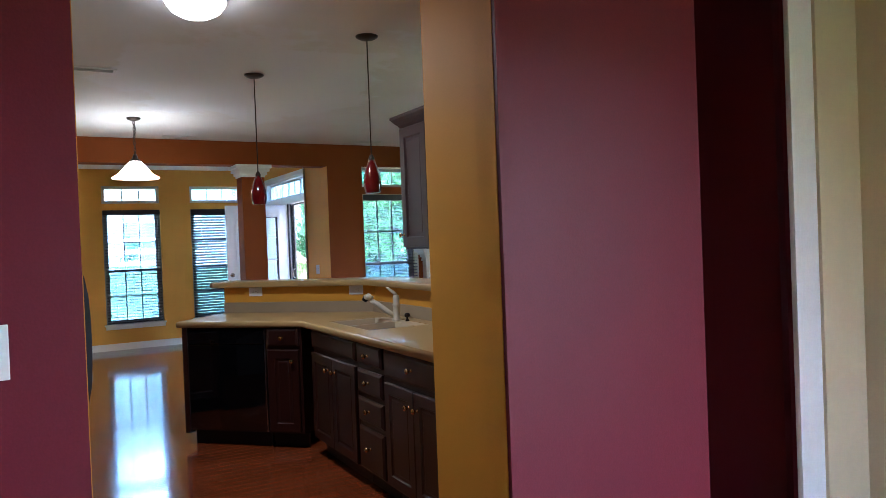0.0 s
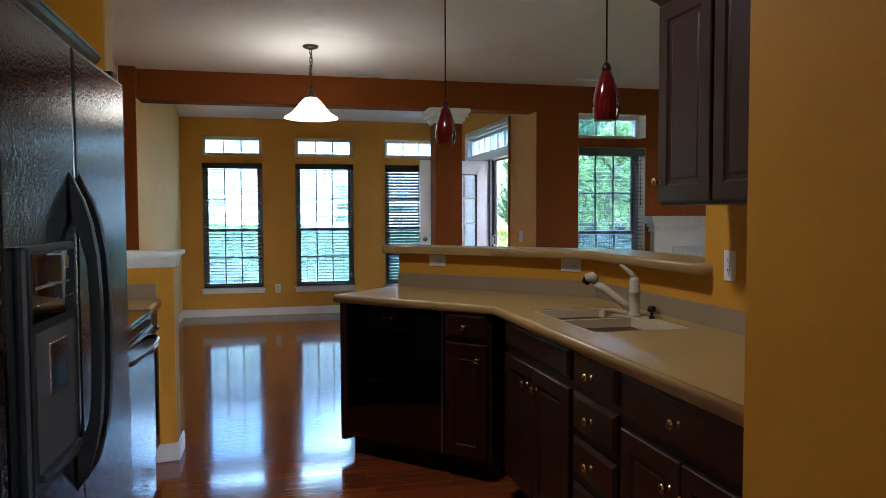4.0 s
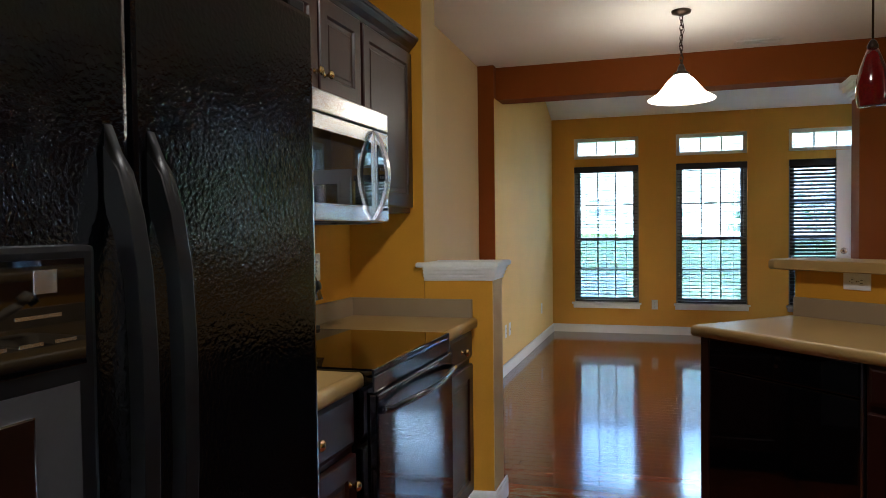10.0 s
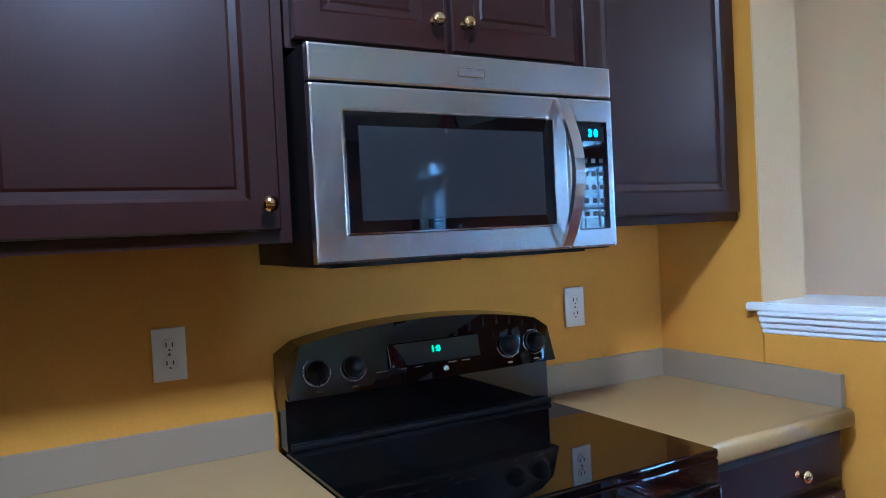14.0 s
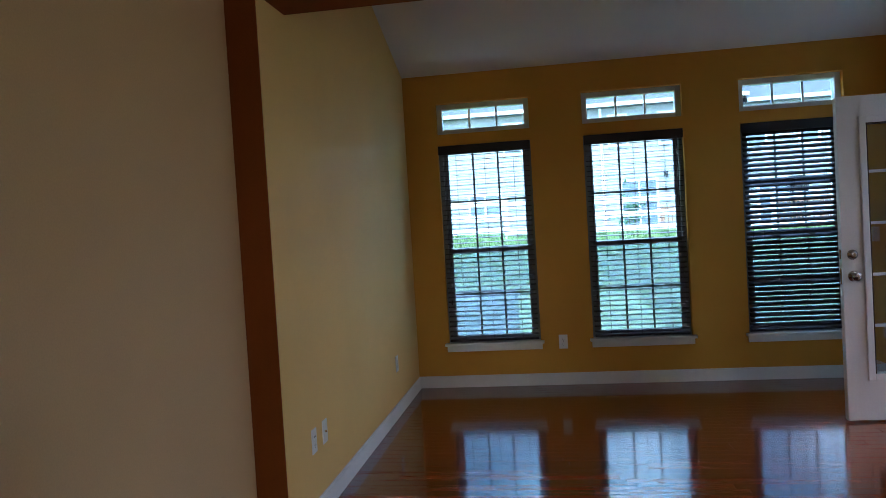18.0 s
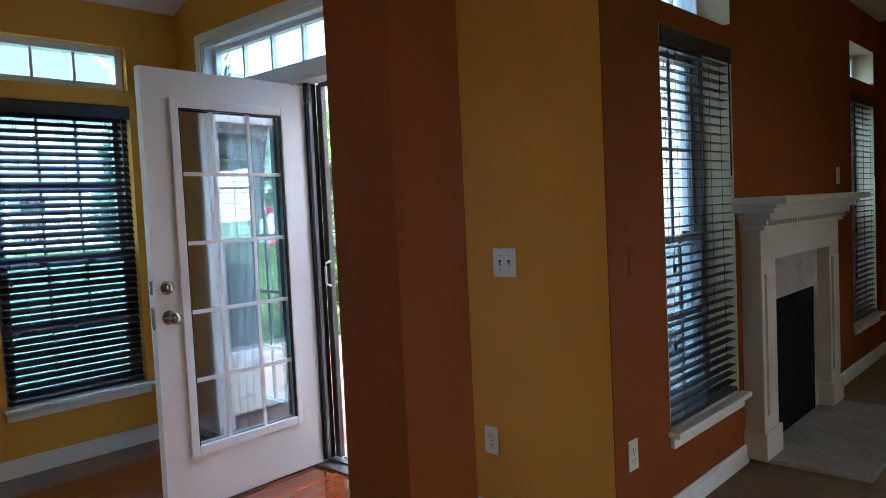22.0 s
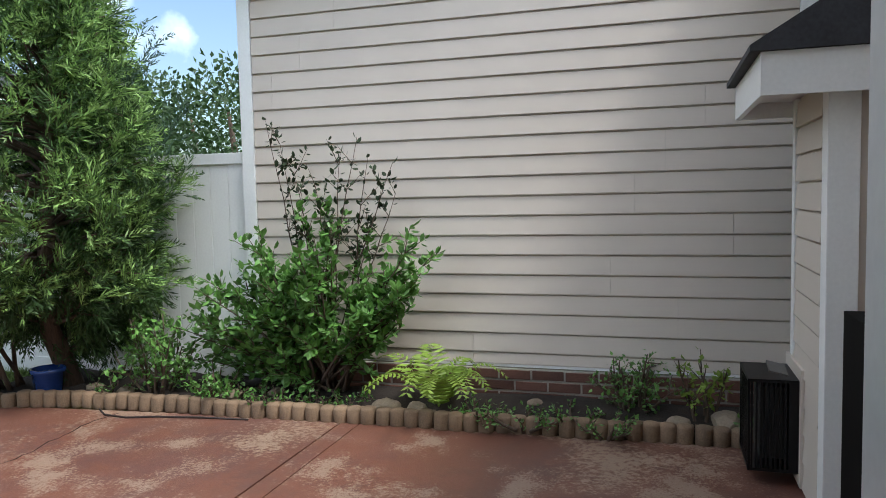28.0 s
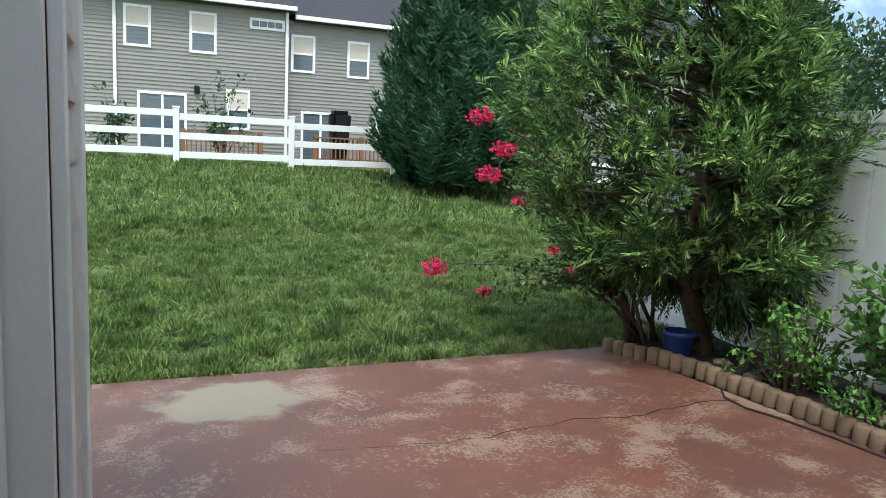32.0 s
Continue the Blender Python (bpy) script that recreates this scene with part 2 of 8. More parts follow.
def mesh_screen(name, colour, cover):
    """Fine insect mesh: part of the light passes between the wires."""
    m = bpy.data.materials.new(name)
    m.use_nodes = True
    n, l = m.node_tree.nodes, m.node_tree.links
    n.remove(n["Principled BSDF"])
    b, clear, mix = n.new("ShaderNodeBsdfTranslucent"), n.new("ShaderNodeBsdfTransparent"), n.new("ShaderNodeMixShader")
    b.inputs["Color"].default_value = (*colour, 1)
    mix.inputs[0].default_value = cover
    l.new(clear.outputs[0], mix.inputs[1])
    l.new(b.outputs[0], mix.inputs[2])
    l.new(mix.outputs[0], n["Material Output"].inputs["Surface"])
    return m


M_SCREEN = mesh_screen("insect_mesh", (0.17, 0.23, 0.245), 0.42)


def wood_floor(name):
    m = mat(name, (0.18, 0.038, 0.009), 0.12, spec=0.35, vary=0.32, scale=2.2, fine=26, bump=0.0004, stretch=(0.5, 9, 9), coat=0.34, random_hue=0.22)
    return m


M_FLOOR = wood_floor("cherry_floor_board")
M_FLOORREST = mat("cherry_floor_strip", (0.18, 0.038, 0.009), 0.12, spec=0.35, vary=0.32, scale=2.2, fine=26, bump=0.0004, stretch=(0.5, 9, 9), coat=0.34, random_hue=0.22, island=True)
M_SUB = mat("dark_joint", (0.03, 0.012, 0.006), 0.6, vary=0.1, bump=0.0)
# outdoors
M_SIDING = mat("cream_vinyl_siding", (0.58, 0.512, 0.445), 0.5, vary=0.05, scale=3, fine=200, bump=0.006)
M_SIDINGGREY = mat("grey_vinyl_siding", (0.30, 0.285, 0.265), 0.55, vary=0.06, scale=2, fine=90, bump=0.004)
M_VINYL = mat("white_vinyl", (0.80, 0.80, 0.79), 0.35, vary=0.05, scale=2, fine=60, bump=0.003)
M_SHINGLE = mat("dark_shingle", (0.035, 0.036, 0.042), 0.85, vary=0.3, scale=8, fine=60, bump=0.05)
M_BRICK = mat("red_brick", (0.125, 0.056, 0.040), 0.85, vary=0.3, scale=9, fine=150, bump=0.05, random_hue=0.3)
M_MORTAR = mat("mortar", (0.34, 0.31, 0.27), 0.9, vary=0.15, fine=200, bump=0.04)
M_EDGER = mat("tan_concrete_edger", (0.165, 0.108, 0.066), 0.85, vary=0.3, scale=7, fine=120, bump=0.06, random_hue=0.2)
M_SOIL = mat("dark_mulch_soil", (0.020, 0.013, 0.009), 0.95, vary=0.5, scale=14, fine=90, bump=0.1)
M_STONE = mat("pale_stone", (0.22, 0.17, 0.12), 0.85, vary=0.25, scale=8, fine=90, bump=0.06)
M_BARK = mat("bark", (0.09, 0.06, 0.042), 0.9, vary=0.4, scale=12, fine=60, bump=0.1, stretch=(3, 3, 0.6))
M_DECK = mat("brown_deck_wood", (0.22, 0.10, 0.05), 0.75, vary=0.25, fine=60, bump=0.02)
M_DARKGLASS = mat("dark_window_pane", (0.10, 0.12, 0.14), 0.08, vary=0.2, scale=0.8, fine=4, bump=0.0)
M_BLUEPOT = mat("blue_glazed_pot", (0.02, 0.05, 0.19), 0.2, vary=0.2, bump=0.0)


def leaf(name, colour, hue=0.35, vary=0.3, scale=3.0):
    m = mat(name, colour, 0.5, vary=vary, scale=scale, fine=30, bump=0.0, random_hue=hue, island=True, spec=0.3)
    n, l = m.node_tree.nodes, m.node_tree.links
    b, out = n["Principled BSDF"], n["Material Output"]
    tr, mix = n.new("ShaderNodeBsdfTranslucent"), n.new("ShaderNodeMixShader")
    tr.inputs["Color"].default_value = tuple(min(0.9, c * 1.6) for c in colour) + (1,)
    mix.inputs[0].default_value = 0.18
    l.new(b.outputs[0], mix.inputs[1])
    l.new(tr.outputs[0], mix.inputs[2])
    l.new(mix.outputs[0], out.inputs["Surface"])
    return m


M_CURTAIN = leaf("white_sheer_curtain", (0.82, 0.82, 0.80), 0.0, 0.05, 3.0)
M_CURTAIN.node_tree.nodes["Mix Shader"].inputs[0].default_value = 0.65
# Juniper tips are paler; crown shade is also put into the inner colour.
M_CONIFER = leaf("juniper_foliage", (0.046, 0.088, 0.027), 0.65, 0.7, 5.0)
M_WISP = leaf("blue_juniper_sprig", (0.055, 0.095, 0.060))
M_CONIFER2 = leaf("juniper_lit_tip_foliage", (0.185, 0.295, 0.085), 0.65, 0.6, 5.0)
M_SPRUCE = leaf("cypress_foliage", (0.046, 0.106, 0.048), 0.6, 0.8, 3.5)
M_BUSH = leaf("holly_leaf", (0.110, 0.225, 0.052), 0.5, 0.5, 7.0)
M_BUSH.node_tree.nodes["Principled BSDF"].inputs["Roughness"].default_value = 0.34
M_SPRIG = leaf("dark_young_leaf", (0.030, 0.045, 0.020), 0.5, 0.4, 7.0)
M_FERN = leaf("fern_frond", (0.20, 0.29, 0.045))
M_FARTREE = leaf("far_tree_foliage", (0.04, 0.075, 0.025))
M_PINK = leaf("crape_myrtle_blossom", (0.62, 0.03, 0.13), 0.3)
M_GRASS = leaf("grass_blade", (0.122, 0.182, 0.047), 0.5, vary=1.1, scale=6.0)
M_LAWN = mat("lawn_ground", (0.095, 0.14, 0.038), 0.9, vary=0.9, scale=5.0, detail=9, fine=45, bump=0.12)


def worn(m, colour, big_scale, fine_scale, lo, hi, strength, stretch=(1, 1, 1)):
    """Wear in flecks that crowd together in some areas."""
    n, l = m.node_tree.nodes, m.node_tree.links
    b = n["Principled BSDF"]
    base = b.inputs["Base Color"].links[0].from_socket
    co, mp, big, fine, add, rng, mix = (n.new("ShaderNode" + k) for k in ("TexCoord", "Mapping", "TexNoise", "TexNoise", "Math", "MapRange", "MixRGB"))
    mp.inputs["Scale"].default_value = stretch
    big.inputs["Scale"].default_value, big.inputs["Detail"].default_value = big_scale, 3
    fine.inputs["Scale"].default_value, fine.inputs["Detail"].default_value, fine.inputs["Roughness"].default_value = fine_scale, 10, 0.78
    l.new(co.outputs["Object"], mp.inputs["Vector"])
    l.new(mp.outputs["Vector"], big.inputs["Vector"])
    l.new(mp.outputs["Vector"], fine.inputs["Vector"])
    l.new(big.outputs["Fac"], add.inputs[0])
    l.new(fine.outputs["Fac"], add.inputs[1])
    rng.inputs["From Min"].default_value, rng.inputs["From Max"].default_value = lo, hi
    rng.inputs["To Max"].default_value = strength
    l.new(add.outputs[0], rng.inputs["Value"])
    l.new(rng.outputs[0], mix.inputs[0])
    l.new(base, mix.inputs[1])
    mix.inputs[2].default_value = (*colour, 1)
    l.new(mix.outputs["Color"], b.inputs["Base Color"])


M_PATIO = mat("red_stained_concrete", (0.148, 0.060, 0.039), 0.48, vary=0.26, scale=1.1, detail=8, fine=130, bump=0.03)
worn(M_PATIO, (0.11, 0.055, 0.04), 0.9, 5.0, 1.02, 1.22, 0.7)
worn(M_PATIO, (0.105, 0.052, 0.046), 0.6, 2.5, 0.98, 1.2, 0.6)
worn(M_PATIO, (0.36, 0.27, 0.19), 1.4, 30.0, 1.08, 1.18, 0.6, (1, 0.8, 1))
worn(M_PATIO, (0.30, 0.215, 0.155), 3.5, 60.0, 1.08, 1.17, 0.7)
stain(M_PATIO, (3.85, 14.10, -0.13), (0.38, 0.30, 9), (0.27, 0.235, 0.165), 0.12, 0.5, 3.0, 0.85)
stain(M_PATIO, (4.55, 11.75, -0.13), (0.30, 0.10, 9), (0.46, 0.40, 0.33), 0.3, 0.8, 6.0, 0.6)
worn(M_GRASS, (0.26, 0.30, 0.11), 1.6, 11.0, 1.02, 1.14, 0.85)
worn(M_GRASS, (0.020, 0.048, 0.010), 3.2, 9.0, 1.02, 1.12, 0.8)
worn(M_LAWN, (0.13, 0.14, 0.05), 1.3, 9.0, 1.06, 1.28, 0.7)


# ---- builders ----
def box(bm, x0, y0, z0, x1, y1, z1, bevel=0.0, m=None):
    """Adds a box, its edges rounded by a bevel, to a bmesh."""
    r = bmesh.ops.create_cube(bm, size=1.0, matrix=Matrix.LocRotScale(((x0 + x1) / 2, (y0 + y1) / 2, (z0 + z1) / 2), None, (abs(x1 - x0), abs(y1 - y0), abs(z1 - z0))))
    vs = r["verts"]
    if bevel:
        es = list({e for v in vs for e in v.link_edges})
        r = bmesh.ops.bevel(bm, geom=es, offset=bevel, segments=2, affect="EDGES", profile=0.6)
        vs = list({v for f in r["faces"] for v in f.verts} | {v for v in vs if v.is_valid})
    if m is not None:
        bmesh.ops.transform(bm, matrix=m, verts=vs)
    return vs


def boxes(*rows, bevel=0.0):
    bm = bmesh.new()
    for r in rows:
        box(bm, *r, bevel=bevel)
    return bm


def prism(poly, z0, z1, bevel=0.0):
    """A bmesh standing on an outline of (x, y) corners, given anticlockwise."""
    bm = bmesh.new()
    low = [bm.verts.new((x, y, z0)) for x, y in poly]
    top = [bm.verts.new((x, y, z1)) for x, y in poly]
    bm.faces.new(list(reversed(low)))
    bm.faces.new(top)
    n = len(poly)
    for i in range(n):
        bm.faces.new((low[i], low[(i + 1) % n], top[(i + 1) % n], top[i]))
    if bevel:
        bmesh.ops.bevel(bm, geom=list(bm.edges), offset=bevel, segments=2, affect="EDGES")
    bmesh.ops.recalc_face_normals(bm, faces=bm.faces)
    return bm


def lathe(profile, steps=20, m=None, bm=None):
    """Turns (radius, height) pairs round z."""
    bm = bm or bmesh.new()
    rings = []
    for r, z in profile:
        rings.append([bm.verts.new((max(r, 1e-4) * math.cos(2 * math.pi * k / steps), max(r, 1e-4) * math.sin(2 * math.pi * k / steps), z)) for k in range(steps)])
    fs = []
    for a, b in zip(rings, rings[1:]):
        for k in range(steps):
            fs.append(bm.faces.new((a[k], a[(k + 1) % steps], b[(k + 1) % steps], b[k])))
    fs.append(bm.faces.new(list(reversed(rings[0]))))
    fs.append(bm.faces.new(rings[-1]))
    for f in fs:
        f.smooth = True
    if m is not None:
        bmesh.ops.transform(bm, matrix=m, verts=[v for r in rings for v in r])
    return bm


def tube(points, radius, steps=8, bm=None, radii=None):
    """A round bar along a row of points."""
    bm = bm or bmesh.new()
    pts = [Vector(p) for p in points]
    rings = []
    up = Vector((0, 0, 1))
    for i, p in enumerate(pts):
        d = (pts[min(i + 1, len(pts) - 1)] - pts[max(i - 1, 0)]).normalized()
        a = d.cross(up if abs(d.z) < 0.95 else Vector((1, 0, 0))).normalized()
        b = d.cross(a)
        r = radii[i] if radii else radius
        rings.append([bm.verts.new(p + r * (math.cos(2 * math.pi * k / steps) * a + math.sin(2 * math.pi * k / steps) * b)) for k in range(steps)])
    for u, v in zip(rings, rings[1:]):
        for k in range(steps):
            f = bm.faces.new((u[k], u[(k + 1) % steps], v[(k + 1) % steps], v[k]))
            f.smooth = True
    bm.faces.new(list(reversed(rings[0])))
    bm.faces.new(rings[-1])
    return bm


def mesh_of(name, bm, material):
    me = bpy.data.meshes.new(name)
    bmesh.ops.recalc_face_normals(bm, faces=bm.faces)
    bm.to_mesh(me)
    bm.free()
    me.materials.append(material)
    return me


def part(name, bm, material, parent, label=""):
    ob = new(name, mesh_of(name, bm, material))
    ob.parent = parent
    return tagged(ob, label)


def thing(name, label, category, m=None, group="", kind=""):
    ob = tagged(new(name), label, category, group, kind)
    ob.empty_display_size = 0.1
    if m is not None:
        ob.matrix_basis = m
    return ob


def solid(name, bm, material, label, category, group="", kind="", m=None):
    ob = tagged(new(name, mesh_of(name, bm, material)), label, category, group, kind)
    if m is not None:
        ob.matrix_basis = m
    return ob


def structure(name, bm, material, label, category="wall"):
    return solid(name, bm, material, label, category, kind="structure")


def pierced(axis, at, thick, a0, a1, z0, z1, holes):
    """A wall across the given axis, from `at` to `at + thick`, running a0..a1, with rectangular holes (a0, a1, z0, z1)."""
    As = sorted({a0, a1, *[h for o in holes for h in o[:2]]})
    Zs = sorted({z0, z1, *[h for o in holes for h in o[2:]]})
    bm = bmesh.new()
    for p, q in zip(As, As[1:]):
        run = None
        for r, s in zip(Zs, Zs[1:]):
            inside = any(o[0] <= (p + q) / 2 <= o[1] and o[2] <= (r + s) / 2 <= o[3] for o in holes)
            if not inside:
                run = (run[0], s) if run else (r, s)
            if run and (inside or s == Zs[-1]):
                if axis == "y":
                    box(bm, p, at, run[0], q, at + thick, run[1])
                else:
                    box(bm, at, p, run[0], at + thick, q, run[1])
                run = None
    bmesh.ops.remove_doubles(bm, verts=bm.verts, dist=1e-5)
    return bm

# ---- the house: floors, walls, ceilings ----
CEIL = 2.86
XW, XD, XS = -0.71, -0.80, -0.66          # west walls of kitchen, dining part, sunroom
YB, YN, XE = 8.96, 12.02, 3.19            # brown wall, north wall, east wall of the sunroom
YDOOR0, YDOOR1, YDOOR2 = 9.86, 10.76, 11.70
WZ0, WZ1, TZ0, TZ1 = 0.362, 2.07, 2.165, 2.425
WINDOWS_N = ((-0.385, 0.40), (0.835, 1.635), (2.075, 2.86))
WINDOWS_B = ((3.655, 4.43), (6.68, 7.40))


def holes_of(spans):
    return [(a, b, z0, z1) for a, b in spans for z0, z1 in ((WZ0, WZ1), (TZ0, TZ1))]


def slope_z(y):
    return 2.67 + 0.35 * (YN - y)


structure("wall_north", pierced("y", YN, 0.14, XS - 0.2, XE + 0.105, 0, 2.75, holes_of(WINDOWS_N)), M_SUNROOM, "ochre painted wall with three tall windows")
structure("wall_brown_outer", pierced("y", YB + 0.131, 0.109, XE + 0.105, 7.43, 0, CEIL, [(a, b, c, d) for a, b, c, d in holes_of(WINDOWS_B)] + [(4.80, 5.58, 0.03, 0.79)]), M_VINYL, "white sheathing on the outside of the living room wall")
structure("wall_brown", pierced("y", YB, 0.13, XE, 7.62, 0, CEIL, [(a, b, c, d) for a, b, c, d in holes_of(WINDOWS_B)] + [(4.80, 5.58, 0.03, 0.79)]), M_BROWN, "brown-orange painted living room wall with windows")
structure("wall_beam", boxes((XD, YB, 2.425, XE, YB + 0.24, 3.9), (XD - 0.1, YB - 0.10, 0, XS, YB + 0.24, 3.9)), M_BROWN, "brown-orange painted beam over a wide opening")
structure("wall_sunroom_west", boxes((XS - 0.14, YB + 0.24, 0, XS, YN, 3.9)), M_SUNWEST, "ochre painted sunroom wall, made paler for the daylight on it")
structure("wall_sunroom_east", pierced("x", XE, 0.11, YB + 0.24, YN, 0, 3.9, [(YDOOR0, YDOOR2, 0, 2.44)]), M_SUNROOM, "ochre painted wall round a patio door")
structure("wall_dining_west", boxes((XD - 0.14, 6.22, 0, XD, YB, CEIL)), M_BEIGE, "beige painted dining wall")
structure("wall_kitchen_west", boxes((XW - 0.14, 3.12, 0, XW, 6.03, CEIL)), M_GOLD, "gold painted kitchen wall behind the stove")
structure("wall_kitchen_stub", boxes((XW - 0.1, 6.03, 0, -0.334, 6.125, CEIL)), M_GOLD, "gold painted wall end beside the counter")
structure("wall_kitchen_stub_end", boxes((-0.334, 6.031, 1.168, -0.328, 6.125, CEIL)), M_BEIGE, "beige painted edge of the wall end")
structure("half_wall", prism([(-0.33, 6.032), (-0.02, 6.088), (-0.024, 6.205), (-0.33, 6.123)], 0, 1.10), M_GOLD, "gold painted half wall beside the counter")
structure("wall_kitchen_stub_back", boxes((XD - 0.1, 6.125, 0, -0.328, 6.22, CEIL)), M_BEIGE, "beige painted back of the wall end")
structure("half_wall_end", prism([(-0.0235, 6.0885), (-0.0165, 6.0885), (-0.0205, 6.207), (-0.0275, 6.207)], 0.101, 1.082), M_BEIGE, "beige painted end of the half wall")
structure("half_wall_back", prism([(-0.328, 6.126), (-0.022, 6.2075), (-0.028, 6.325), (-0.328, 6.22)], 0, 1.10), M_BEIGE, "beige painted back of the half wall")
# doorway between the maroon room and the kitchen
structure("wall_maroon", pierced("y", 2.44, 0.02, -3.0, 3.6, 0, CEIL, [(0.065, 1.385, 0, 2.36), (2.382, 2.957, 0, 2.68)]), M_MAROON, "maroon painted wall with a wide doorway")
structure("wall_kitchen_south", pierced("y", 2.461, 0.129, -1.0, 2.3, 0, CEIL, [(0.068, 1.383, 0, 2.36)]), M_GOLD, "gold painted kitchen side of the doorway wall")
structure("wall_pantry_block", boxes((1.52, 2.59, 0, 2.30, 3.235, CEIL)), M_GOLD, "gold painted wall block at the end of the counter")
structure("wall_closet_side", pierced("x", -0.06, 0.10, 2.59, 3.15, 0, CEIL, [(2.63, 3.10, 0, 2.06)]), M_CREAM, "cream painted wall beside the fridge")
structure("wall_fridge_side", boxes((-0.85, 3.10, 0, -0.06, 3.15, CEIL)), M_GOLD, "gold painted side of the fridge recess")
structure("wall_kitchen_east", boxes((2.24, 3.235, 0, 2.36, 4.49, CEIL)), M_GOLD, "gold painted kitchen wall under the cabinets")
# half wall carrying the raised bar: straight, then turned by 45 degrees
PONY = [(2.24, 4.49), (2.36, 4.49), (2.36, 5.54), (1.39, 6.51), (1.305, 6.425), (2.24, 5.49)]
structure("wall_bar", prism(PONY, 0, 1.125), M_GOLD, "gold painted half wall under the raised bar")
# maroon room, closed round the camera
structure("wall_foyer_west", boxes((-3.14, -2.6, 0, -3.0, 2.44, CEIL)), M_MAROON, "maroon painted wall")
structure("wall_foyer_south", pierced("y", -2.74, 0.14, -3.0, 3.6, 0, CEIL, [(1.8, 2.9, 0.6, 2.2)]), M_MAROON, "maroon painted wall with a wide window")
structure("wall_foyer_east", pierced("x", 3.46, 0.14, -2.6, 2.44, 0, CEIL, [(-0.9, 0.3, 0.3, 2.3)]), M_CREAM, "cream painted wall")
structure("wall_hall", boxes((2.401, 4.3, 0, 3.05, 4.4, CEIL), (2.98, 2.511, 0, 3.05, 4.3, CEIL)), M_MAROON, "maroon painted hall wall in the dark")
# living room, closed; window holes out of view are added for light
structure("wall_living_east", pierced("x", 7.62, 0.14, 2.4, 9.2, 0, CEIL, [(3.2, 4.4, 0.6, 2.2)]), M_BROWN, "brown-orange painted living room wall")
structure("wall_living_south", pierced("y", 2.40, 0.10, 3.60, 7.62, 0, CEIL, [(4.2, 4.9, 0.6, 2.2)]), M_BROWN, "brown-orange painted living room wall")
structure("wall_living_west", boxes((2.364, 2.5, 0, 2.40, 4.486, CEIL)), M_BEIGE, "beige painted back of the kitchen wall")

bm = bmesh.new()
rings = []
for x0, x1, row in ((-3.2, 3.6, ((-2.8, 2.85), (2.3, 2.85))), (-3.2, -0.98, ((2.3, 2.85), (2.62, 2.85))), (-0.98, 7.8, ((2.3, 2.85), (5.0, 2.85), (YB + 0.05, 2.698)))):
    rings = []
    for y, z in row:
        rings.append([bm.verts.new(p) for p in ((x0, y, z), (x1, y, z), (x1, y, z + 0.15), (x0, y, z + 0.15))])
    for a, b in zip(rings, rings[1:]):
        for k in range(4):
            bm.faces.new((a[k], a[(k + 1) % 4], b[(k + 1) % 4], b[k]))
    bm.faces.new(rings[0])
    bm.faces.new(rings[-1])
structure("ceiling", bm, M_CEIL, "white ceiling with uneven patchy paint", "ceiling")


def ceil_z(y):
    return 2.85 - 0.152 * max(0.0, y - 5.0) / (YB + 0.05 - 5.0)


bm = bmesh.new()
vs = [bm.verts.new(p) for p in ((XS - 0.2, YB, slope_z(YB)), (XE + 0.1, YB, slope_z(YB)), (XE + 0.1, YN + 0.1, slope_z(YN + 0.1)), (XS - 0.2, YN + 0.1, slope_z(YN + 0.1)))]
up = [bm.verts.new(v.co + Vector((0, 0, 0.12))) for v in vs]
bm.faces.new(vs)
bm.faces.new(up)
for k in range(4):
    bm.faces.new((vs[k], vs[(k + 1) % 4], up[(k + 1) % 4], up[k]))
structure("ceiling_sunroom", bm, M_CEIL, "white sloping sunroom ceiling", "ceiling")

floor = structure("floor", boxes((-3.1, -2.7, -0.10, 3.5, 2.50, -0.006), (-0.85, 2.50, -0.10, 2.30, YN, -0.006), (2.30, YB, -0.10, XE, YN, -0.006)), M_SUB, "glossy cherry wood plank floor", "floor")
structure("carpet", boxes((2.30, 2.501, -0.10, 7.62, YB, 0.004)), M_CARPET, "brown living room carpet", "carpet")

structure("wall_return_east", boxes((XE - 0.004, YB + 0.004, 0, XE - 0.0005, YB + 0.24, 2.424)), M_SUNROOM, "ochre painted end of the brown wall")
structure("wall_return_west", boxes((XS + 0.0005, YB - 0.096, 0, XS + 0.004, YB + 0.24, 2.424)), M_SUNWEST, "ochre painted end of the brown pilaster, made paler for daylight")

# column standing in the wide opening
col = thing("column", "square brown-orange painted column with a white capital", "column")
part("shaft", boxes((2.12, YB - 0.004, 0, 2.39, YB + 0.244, 2.28)), M_BROWN, col)
bm = bmesh.new()
for k, (o, z0, z1) in enumerate(((0.012, 2.28, 2.305), (0.03, 2.305, 2.345), (0.055, 2.345, 2.385), (0.075, 2.385, 2.424))):
    box(bm, 2.12 - o, YB - o, z0, 2.39 + o, YB + 0.24 + o, z1, bevel=0.006)
part("capital", bm, M_WHITE, col, "white stepped moulding")

# baseboards
def baseboard(*runs):
    for x0, y0, x1, y1 in runs:
        bm = boxes((x0, y0, 0, x1, y1, 0.085))
        if abs(x1 - x0) > abs(y1 - y0):
            box(bm, x0, y0 + 0.003, 0.085, x1, y1 - 0.003, 0.10, bevel=0.002)
        else:
            box(bm, x0 + 0.003, y0, 0.085, x1 - 0.003, y1, 0.10, bevel=0.002)
        structure("baseboard", bm, M_WHITE, "white painted baseboard", "baseboard")


